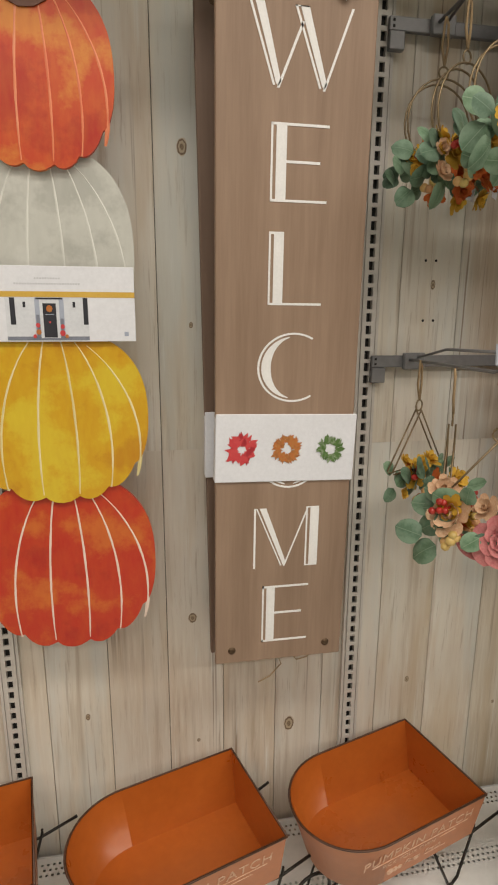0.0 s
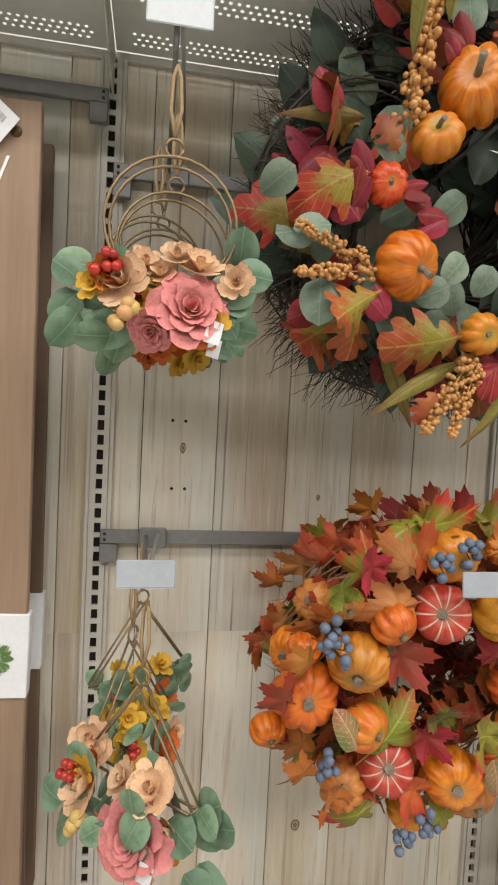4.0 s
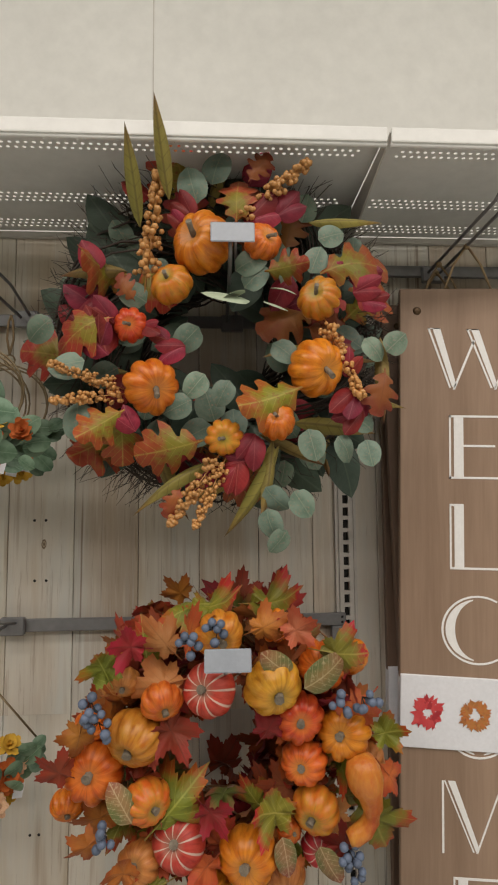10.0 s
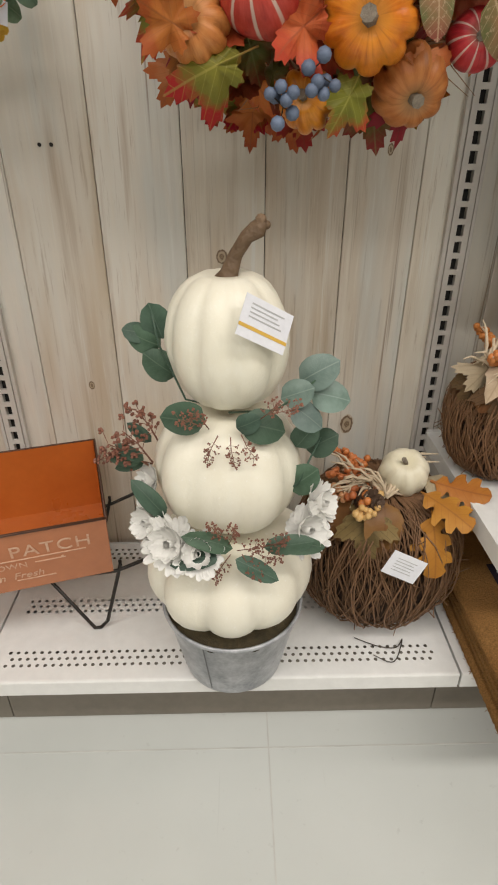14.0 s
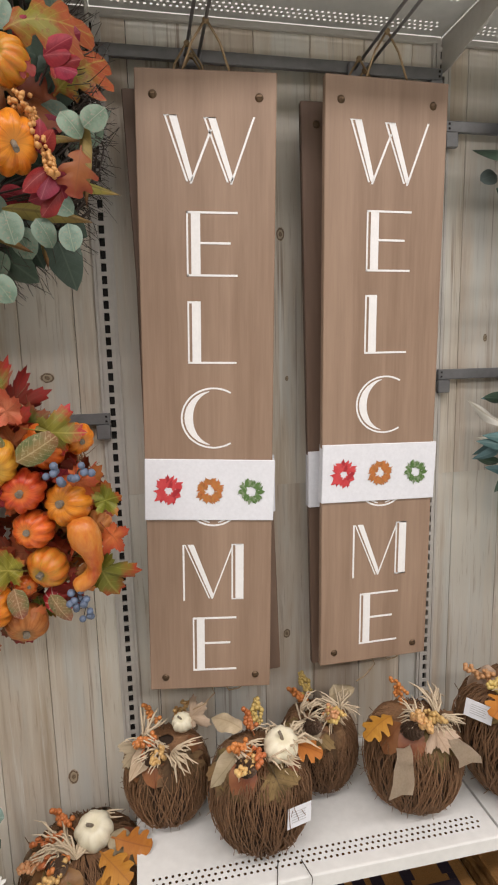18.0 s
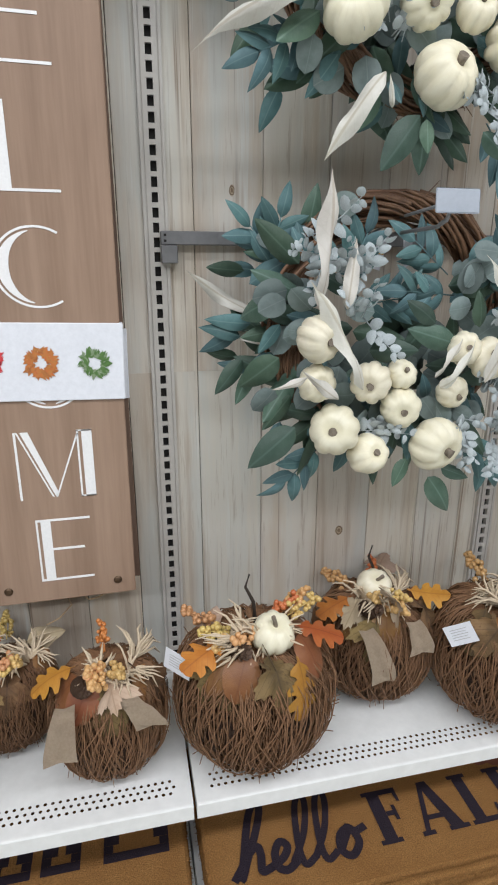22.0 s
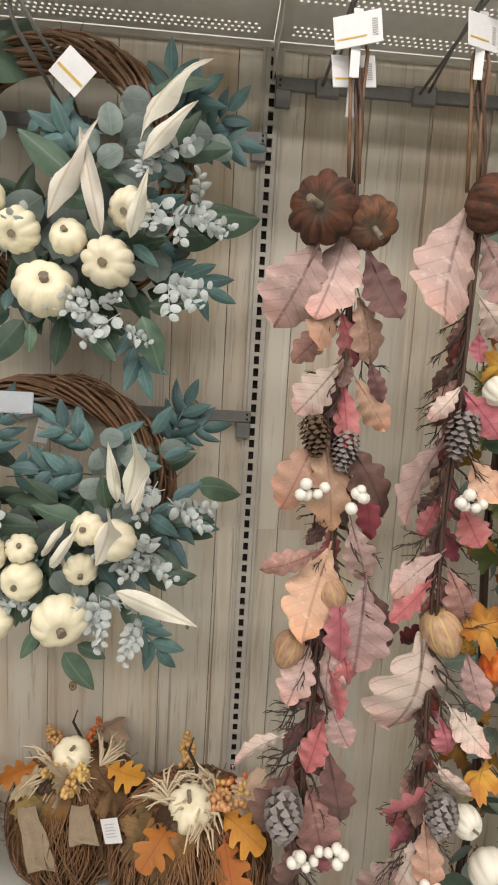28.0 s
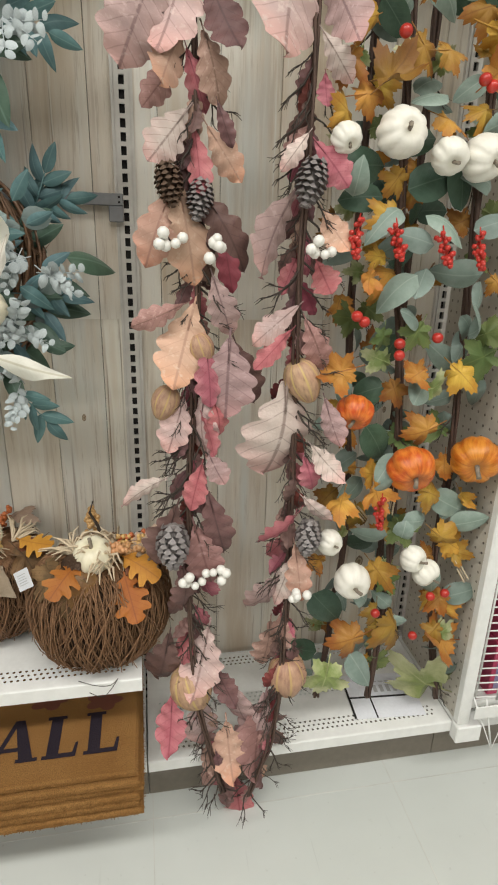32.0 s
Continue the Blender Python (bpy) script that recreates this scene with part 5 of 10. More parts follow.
def barrow():
    t = thing("wheelbarrow_planter", (0, 0, 0), "orange tin wheelbarrow planter lettered PUMPKIN PATCH, on a black wire stand", "planter", "wheelbarrow planters")
    L_, W_, H_ = 0.385, 0.246, 0.125

    def loop(k, z, off=0.0):
        """Rounded at the left end, square at the right."""
        w, l = W_ / 2 * k + off, L_ * (0.5 + 0.5 * k) + off
        r = w * 0.92
        pts = [(off, -w), (off, w)]
        n = 26
        for i in range(n + 1):
            a = math.pi / 2 + math.pi * i / n
            pts.append((-l + r * 1.15 + r * 1.15 * math.cos(a), w * math.sin(a)))
        return [(x, y, z) for x, y in pts]

    def shell(levels, flip, floor_at):
        bm = bmesh.new()
        rows = [[bm.verts.new(p) for p in lv] for lv in levels]
        n = len(rows[0])
        for a, b2 in zip(rows, rows[1:]):
            for k in range(n):
                j = (k + 1) % n
                f = bm.faces.new((a[k], a[j], b2[j], b2[k]))
                f.smooth = 2 <= k < n - 1
        bm.faces.new(rows[floor_at])
        bmesh.ops.recalc_face_normals(bm, faces=bm.faces[:])
        return bm
    outer = part("tray", shell([loop(0.80, -H_), loop(1.0, 0)], False, 0), M_pale_tin, t, "pale orange outside of the tray")
    part("inner_tray", shell([loop(0.80, -H_ + 0.003, -0.002), loop(1.0, 0.0005, -0.002)], True, 0), M_orange_tin, t, "orange inside of the tray")
    part("rim", tube(loop(1.0, 0, 0.001) + loop(1.0, 0, 0.001)[:1], 0.0023, 6), M_rim, t)
    tilt = pose(0, 0, 0, 90 + math.degrees(math.atan2(0.2 * W_ / 2, H_)) , 0, 0)
    for words, size, z, dx, sp in (("PUMPKIN PATCH", 0.034, -0.050, -0.168, 1.12), ("PICK YOUR OWN", 0.0165, -0.074, -0.19, 1.05), ("Farm  Fresh", 0.020, -0.098, -0.15, 1.0)):
        me = text_mesh(words, size, M_print_cream, 0.0003, 0.25 if "F" in words and "a" in words else 0.0, sp)
        y = -(W_ / 2) * (1 + 0.2 * z / H_) - 0.0009
        piece("lettering", me, t, Matrix.Translation((dx, y, z)) @ tilt)
    und = bmesh.new()
    for x0, x1, z in ((-0.285, -0.035, -0.057), (-0.110, -0.066, -0.068), (-0.142, -0.085, -0.103)):
        y = -(W_ / 2) * (1 + 0.2 * z / H_) - 0.0009
        add_box(und, (x0, y - 0.0004, z), (x1, y + 0.001, z + 0.0016))
    add_box(und, (-0.072, -(W_ / 2) * (1 - 0.2 * 0.0665 / H_) - 0.0013, -0.0672), (-0.069, -(W_ / 2) * (1 - 0.2 * 0.0665 / H_), -0.0632))
    part("underline", und, M_print_cream, t)
    for k, (x, s) in enumerate(((-0.235, 0.008), (-0.222, 0.0065), (-0.210, 0.0055), (-0.168, 0.006))):
        z = -0.094
        part("printed_pumpkin", prism([(x + s * math.cos(q * 0.5236), z + 0.8 * s * math.sin(q * 0.5236)) for q in range(12)], -(W_ / 2) * (1 + 0.2 * z / H_) - 0.0022, -(W_ / 2) * (1 + 0.2 * z / H_) + 0.002), M_print_cream, t)
    zb, zf = -H_ - 0.003, -(0.432 - DECK_Z) + 0.003
    for s in (-1, 1):
        part("leg", tube([(-0.10, s * 0.085, zb), (-0.045, s * 0.090, zf), (-0.035, s * 0.092, zf), (-0.022, s * 0.092, zf + 0.012), (0.012, s * 0.094, zb + 0.01), (0.012, s * 0.094, -0.11)], 0.0031, 6), M_blackwire, t)
        part("handle", tube([(-0.30, s * 0.07, zb), (-0.10, s * 0.085, zb), (0.006, s * 0.094, zb - 0.0016), (0.085, s * 0.098, zb + 0.022)], 0.0031, 6), M_blackwire, t)
        part("wheel_fork", tube([(-0.28, s * 0.05, zb), (-0.345, s * 0.016, zf + 0.045)], 0.0028, 6), M_blackwire, t)
    ring = [(-0.345 + 0.045 * math.cos(k * 0.3927), 0, zf + 0.045 + 0.045 * math.sin(k * 0.3927)) for k in range(17)]
    part("wheel", tube(ring, 0.0035, 6), M_blackwire, t)
    part("axle", tube([(-0.345, -0.018, zf + 0.045), (-0.345, 0.018, zf + 0.045)], 0.003, 6), M_blackwire, t)
    return t


first = barrow()
first.matrix_basis = pose(0.637, 0.985, 0.432, 0, 0, 16)
copy_thing(first, pose(0.199, 0.958, 0.440, 0, 0, 16.5))
copy_thing(first, pose(-0.245, 0.950, 0.440, 0, 0, 11))

# ---- coir door mats on the base shelf ----


def coir(name, dark=False):
    m, N, L, b = nt(name, 0.95, 0, 0.1)
    v = coords(N, L)
    big = noise_tex(N, L, v, 9, 4)
    fib = noise_tex(N, L, v, 420, 3, 0.7)
    col = ramp(N, L, big, [(0.3, (0.29, 0.142, 0.044)), (0.7, (0.37, 0.195, 0.066))])
    col = mixc(N, L, ramp(N, L, fib, [(0.35, (0.75, 0.75, 0.75)), (0.6, (0, 0, 0))]), col, (0.14, 0.072, 0.024))
    col = mixc(N, L, ramp(N, L, fib, [(0.62, (0, 0, 0)), (0.8, (0.5, 0.5, 0.5))]), col, (0.55, 0.36, 0.15))
    if dark:
        col = mixc(N, L, 0.93, col, (0.012, 0.014, 0.03))
    L.new(col, b.inputs["Base Color"])
    bump(N, L, b, fib, 0.9, 0.004)
    return m


M_coir, M_coir_print = coir("coir"), coir("navy_printed_coir", True)
M_coir_red = simple("rust_print_on_coir", (0.16, 0.045, 0.025), (0.22, 0.07, 0.035), 0.95, 0, 300, 0.8, 0.004)


def mat_mesh(seed, w=0.728, d=0.452, h=0.0165):
    """A thick mat with frayed edges."""
    rnd = random.Random(seed)
    n, rows = 110, []
    bm = bmesh.new()
    def edge(k):
        s = 4 * k / (4 * n)
        side, u = k // n, (k % n) / n
        x, y = ((-w / 2 + w * u, 0), (w / 2, d * u), (w / 2 - w * u, d), (-w / 2, d - d * u))[side]
        return x + rnd.uniform(-1, 1) * 0.0007, y + rnd.uniform(-1, 1) * 0.0007
    base = [edge(k) for k in range(4 * n)]
    for z, q, k in ((0, 0.0, 0.986), (h * 0.25, 0.7, 1.0), (h * 0.72, 1.0, 1.0), (h, 0.2, 0.984)):
        rows.append([bm.verts.new((x * k + rnd.uniform(-1, 1) * 0.0010 * q, (y - d / 2) * k + d / 2 + rnd.uniform(-1, 1) * 0.0012 * q, z + rnd.uniform(-1, 1) * 0.0005)) for x, y in base])
    for a, b2 in zip(rows, rows[1:]):
        for k in range(4 * n):
            j = (k + 1) % (4 * n)
            bm.faces.new((a[k], a[j], b2[j], b2[k]))
    bm.faces.new(rows[0][::-1])
    bm.faces.new(rows[-1])
    # stray fibres along the cut edges
    for _ in range(620):
        x, y = base[rnd.randrange(n)] if rnd.random() < 0.7 else base[rnd.choice((1, 3)) * n + rnd.randrange(n)]
        p = Vector((x, y, rnd.uniform(0.002, h)))
        out = Vector((0, -1, 0)) if abs(y) < 0.01 else Vector((math.copysign(1, x), 0, 0))
        q = p + out * rnd.uniform(0.0015, 0.0045) + Vector((rnd.uniform(-1, 1), rnd.uniform(-1, 1), rnd.uniform(-0.8, 0.8))) * 0.0022
        q.z = min(max(q.z, 0.001), h)
        add_tube(bm, [p, q], [0.0007, 0.0003], 3, False)
    return mesh_of(bm, "door_mat", M_coir)


MAT_ME = [mat_mesh(s) for s in range(3)]
MAT_TOP = {}
for cx, count, y0, group in ((UPRIGHTS[3] + 0.380, 4, 0.660, "doormats under the first shelf"), (UPRIGHTS[4] + 0.385, 6, 0.652, "doormats under the second shelf")):
    rnd = random.Random(int(cx * 100))
    for k in range(count):
        last = k == count - 1
        ob = new("door_mat", MAT_ME[k % 3])
        label = "thick coir doormat in a stack on the base shelf"
        if last:
            label = "coir doormat printed hello FALL in navy, on top of a stack" if count == 6 else "coir doormat with a black blocky print, on top of a stack"
        tagged(ob, label, "doormat", group)
        ob.matrix_basis = pose(cx + rnd.uniform(-0.008, 0.008), y0 + 0.0035 * k + rnd.uniform(0, 0.006), DECK_Z + 0.0009 + 0.0172 * k, 0, 0, rnd.uniform(-0.6, 0.6))
        if last:
            MAT_TOP[count] = ob
MAT_H = 0.0172


def ribbon(pts, widths, z):
    """A flat printed stroke along points (x, y)."""
    bm = bmesh.new()
    prev = None
    for i, (x, y) in enumerate(pts):
        a, b2 = pts[max(0, i - 1)], pts[min(len(pts) - 1, i + 1)]
        d = Vector((b2[0] - a[0], b2[1] - a[1])).normalized()
        w = widths if isinstance(widths, float) else widths[i]
        zi = z + 0.00003 * i
        cur = [bm.verts.new((x - d.y * w, y + d.x * w, zi)), bm.verts.new((x + d.y * w, y - d.x * w, zi))]
        if prev:
            bm.faces.new((prev[0], prev[1], cur[1], cur[0]))
        prev = cur
    bmesh.ops.recalc_face_normals(bm, faces=bm.faces[:])
    return bm


def curve_pts(keys, n=8):
    out = []
    for i in range(len(keys) - 1):
        p0, p1, p2, p3 = keys[max(0, i - 1)], keys[i], keys[i + 1], keys[min(len(keys) - 1, i + 2)]
        for k in range(n):
            t = k / n
            out.append(tuple(0.5 * (2 * p1[j] + (p2[j] - p0[j]) * t + (2 * p0[j] - 5 * p1[j] + 4 * p2[j] - p3[j]) * t * t + (3 * p1[j] - p0[j] - 3 * p2[j] + p3[j]) * t ** 3) for j in (0, 1)))
    return out + [keys[-1]]


fall = MAT_TOP[6]
SCRIPT = {"h": [(0.0, 0.0), (0.35, 0.45), (0.62, 1.05), (0.55, 1.2), (0.40, 0.95), (0.22, 0.35), (0.12, 0.0), (0.30, 0.35), (0.45, 0.45), (0.48, 0.3), (0.45, 0.06), (0.60, 0.08)],
          "e": [(0.0, 0.08), (0.25, 0.20), (0.36, 0.36), (0.26, 0.46), (0.14, 0.30), (0.14, 0.08), (0.28, 0.0), (0.48, 0.12)],
          "l": [(0.0, 0.1), (0.30, 0.55), (0.46, 1.05), (0.38, 1.2), (0.24, 0.9), (0.14, 0.3), (0.18, 0.02), (0.38, 0.12)],
          "o": [(0.05, 0.12), (0.28, 0.44), (0.12, 0.36), (0.06, 0.12), (0.20, 0.0), (0.38, 0.18), (0.34, 0.40), (0.26, 0.46), (0.36, 0.36), (0.58, 0.42)]}
pen = -0.318
for ch, adv in (("h", 0.060), ("e", 0.042), ("l", 0.038), ("l", 0.040), ("o", 0.05)):
    pts = [(pen + x * 0.118, 0.050 + y * 0.118) for x, y in curve_pts(SCRIPT[ch])]
    part("printed_letter", ribbon(pts, 0.0075 if ch != "l" else 0.0065, MAT_H + 0.0008), M_coir_print, fall)
    pen += adv * 1.12


def serif_caps(ch, w, h):
    st, th, sf = 0.36, 0.10, 0.08
    p = []
    if ch in "FL":
        p += [bar_pts(0.12, 0.12 + st, 0, 1), bar_pts(0, 0.12 + st + 0.12, 0, sf), bar_pts(0, 0.12 + st + 0.12, 1 - sf, 1)]
        if ch == "F":
            p += [bar_pts(0.12, 1, 1 - th, 1), [(0.92, 0.72), (1.0, 0.72), (1.0, 1), (0.86, 1)], bar_pts(0.48, 0.76, 0.48, 0.57), bar_pts(0.68, 0.78, 0.38, 0.67)]
        else:
            p += [bar_pts(0.12, 1, 0, th), [(0.86, 0), (1.0, 0), (1.05, 0.32), (0.97, 0.32)]]
    else:
        p += [[(0.02, 0), (0.14, 0), (0.52, 1), (0.40, 1)], [(0.40, 1), (0.62, 1), (1.0, 0), (0.68, 0)], bar_pts(0.24, 0.74, 0.26, 0.35), bar_pts(-0.04, 0.26, 0, sf), bar_pts(0.60, 1.08, 0, sf)]
    return p


pen = -0.030
for ch, w in (("F", 0.074), ("A", 0.090), ("L", 0.068), ("L", 0.070)):
    bm = bmesh.new()
    for i, poly in enumerate(serif_caps(ch, 1, 1)):
        bm.faces.new([bm.verts.new((pen + x * w, 0.055 + z * 0.112, MAT_H + 0.0008 + 0.00015 * i)) for x, z in poly])
    bmesh.ops.recalc_face_normals(bm, faces=bm.faces[:])
    part("printed_letter", bm, M_coir_print, fall)
    pen += w + 0.016
for x, y in ((-0.20, 0.222), (-0.03, 0.214), (0.16, 0.218), (0.285, 0.20)):
    a = [(x + 0.045 * (0.62 + 0.38 * abs(math.cos(2.5 * q * 0.26))) * math.cos(q * 0.26), y + 0.032 * (0.62 + 0.38 * abs(math.cos(2.5 * q * 0.26))) * math.sin(q * 0.26)) for q in range(24)]
    bm = bmesh.new()
    bm.faces.new([bm.verts.new((p[0], p[1], MAT_H + 0.0009)) for p in a])
    part("printed_leaf", bm, M_coir_red, fall)
block = MAT_TOP[4]
for x in (-0.290, -0.208, 0.000, 0.090, 0.205):
    bm = bmesh.new()
    w = 0.125 if x > 0.2 else 0.072
    for i, (x0, x1, y0, y1) in enumerate(((0, w, 0, 0.018), (0, 0.018, 0.018, 0.034), (w - 0.018, w, 0.018, 0.034), (0, 0.029, 0.034, 0.12), (w - 0.029, w, 0.034, 0.12))):
        bm.faces.new([bm.verts.new((x + a, 0.163 + b2, MAT_H + 0.0008 + 0.00015 * i)) for a, b2 in bar_pts(x0, x1, y0, y1)])
    part("printed_block", bm, M_coir_print, block)

# ---- wreaths ----
FACE = Vector((0, -1, 0))


def ring_fill(parent, meshes, n, r0, r1, y0, y1, s0, s1, rnd, out=0.7, lift=0.35, arc=(0, 6.283)):
    for _ in range(n):
        a = rnd.uniform(*arc)
        r = rnd.uniform(r0, r1)
        rad = Vector((math.cos(a), 0, math.sin(a)))
        tan = Vector((-math.sin(a), 0, math.cos(a))) * rnd.uniform(-1, 1)
        inward = -1 if rnd.random() > 0.5 + out * 0.5 else 1
        d = rad * inward * rnd.uniform(0.3, 1) + tan * rnd.uniform(0.2, 1) + FACE * rnd.uniform(0, lift)
        nrm = FACE + rad * rnd.uniform(-0.2, 0.6)
        put_leaf(parent, meshes, (r * rad.x, rnd.uniform(y0, y1), r * rad.z), d, nrm, rnd.uniform(s0, s1), rnd)


def out_dir(x, z, rnd, spread=0.9):
    a = math.atan2(z, x) + rnd.uniform(-spread, spread)
    return Vector((math.cos(a), rnd.uniform(-0.35, 0.1), math.sin(a)))


def centred_leaf(parent, meshes, x, y, z, size, rnd, spread=0.9, wide=1.0):
    d = out_dir(x, z, rnd, spread)
    return put_leaf(parent, meshes, Vector((x, y, z)) - d * size * 0.5, d, FACE, size, rnd, wide)


def axis_to_viewer(rnd, k=0.55):
    return Vector((rnd.uniform(-k, k), -1, rnd.uniform(-k, k)))


# upper wreath of the second bay: eucalyptus, burgundy, oak leaves and small pumpkins
A_PUMPKINS = [(-0.026, 0.117, 0.046, "o"), (0.068, 0.12, 0.03, "r"), (-0.074, 0.05, 0.032, "g"), (-0.136, -0.015, 0.026, "r"), (0.157, 0.03, 0.033, "g"), (0.15, -0.08, 0.043, "o"), (-0.104, -0.111, 0.042, "o"), (0.007, -0.189, 0.028, "g"), (0.088, -0.165, 0.028, "o")]
A_SPRAYS = [(-0.113, 0.059, -0.092, 0.221), (0.031, 0.158, 0.143, 0.244), (-0.147, -0.122, -0.25, -0.136), (-0.159, -0.11, -0.253, -0.079), (0.169, -0.011, 0.216, -0.131), (-0.005, -0.221, -0.075, -0.321), (0.003, -0.234, -0.038, -0.325)]
A_EUC = [(-0.004, 0.243, 0.029), (-0.043, 0.212, 0.029), (0.056, 0.064, 0.024), (-0.134, 0.034, 0.025), (-0.049, -0.037, 0.026), (0.102, -0.055, 0.024), (-0.036, -0.108, 0.023), (-0.064, -0.142, 0.024), (0.005, -0.12, 0.022), (0.142, -0.201, 0.026), (0.194, -0.206, 0.023), (0.23, -0.214, 0.022), (-0.274, -0.024, 0.025), (-0.229, -0.076, 0.025), (-0.215, -0.165, 0.031), (0.242, -0.049, 0.022), (0.277, -0.04, 0.023), (0.125, -0.291, 0.024), (0.083, -0.284, 0.024), (0.075, -0.321, 0.024), (0.089, -0.347, 0.021), (0.178, 0.132, 0.023), (0.152, 0.092, 0.024), (0.049, 0.089, 0.027), (0.22, -0.165, 0.021)]
A_PALE = [(0.047, 0.015, -0.039, 0.029), (0.039, 0.029, -0.01, 0.018), (0.076, 0.036, 0.119, 0.029), (0.067, 0.015, 0.108, -0.005)]
A_OAK = [(-0.164, -0.005, -0.262, -0.045, 0), (-0.146, -0.151, -0.217, -0.198, 0), (-0.03, -0.196, -0.135, -0.226, 0), (0.121, -0.115, 0.014, -0.158, 0), (0.164, 0.071, 0.284, 0.104, 0), (0.027, 0.149, 0.027, 0.234, 0), (0.048, 0.215, 0.083, 0.26, 1), (0.074, 0.068, 0.145, 0.079, 0), (0.255, -0.088, 0.241, -0.165, 1), (-0.059, -0.267, -0.083, -0.309, 1), (0.15, 0.03, 0.20, 0.02, 1), (-0.13, 0.02, -0.16, 0.06, 1)]
A_BURG = [(-0.169, -0.063, -0.227, 0.012), (-0.181, -0.05, -0.169, -0.008), (-0.157, -0.016, -0.194, 0.017), (-0.052, -0.048, -0.102, -0.062), (-0.077, -0.04, -0.115, -0.015), (-0.126, -0.18, -0.155, -0.143), (-0.041, 0.158, -0.075, 0.192), (-0.053, 0.14, -0.079, 0.161), (0.04, 0.147, 0.101, 0.184), (0.092, 0.162, 0.144, 0.199), (0.066, 0.166, 0.04, 0.174), (0.17, 0.064, 0.2, 0.078), (0.209, 0.039, 0.257, 0.048), (0.222, 0.026, 0.266, 0.018), (0.231, 0.043, 0.235, 0.004), (0.213, -0.113, 0.178, -0.156), (0.221, -0.147, 0.169, -0.182), (0.195, -0.096, 0.213, -0.061)]
A_BURG += [(0.213, -0.113, 0.221, -0.182), (0.054, -0.183, 0.033, -0.234), (0.041, -0.225, 0.003, -0.225), (0.029, -0.225, 0.037, -0.284), (0.024, -0.234, -0.001, -0.272), (-0.119, -0.016, -0.086, -0.023)]
A_HUSK = [(-0.105, 0.176, -0.147, 0.347), (-0.148, 0.131, -0.174, 0.3), (0.145, 0.166, 0.26, 0.161), (0.097, -0.199, 0.029, -0.343), (0.084, -0.191, 0.067, -0.318), (-0.009, -0.221, -0.138, -0.283), (0.258, -0.024, 0.249, -0.164), (0.042, -0.242, -0.051, -0.293)]
A_DARK = [(-0.179, 0.13, 0.07), (-0.193, 0.194, 0.051), (-0.166, -0.197, 0.055), (0.155, -0.01, 0.048), (0.211, -0.232, 0.051), (-0.055, -0.16, 0.046), (0.193, 0.197, 0.052), (0.053, 0.23, 0.051), (-0.083, -0.015, 0.038), (0.231, 0.066, 0.045)]
SPRAY_TAN = [berry_spray(M_berry_tan, 120, 1.0, 0.034, s, 0.13) for s in (1, 2)]


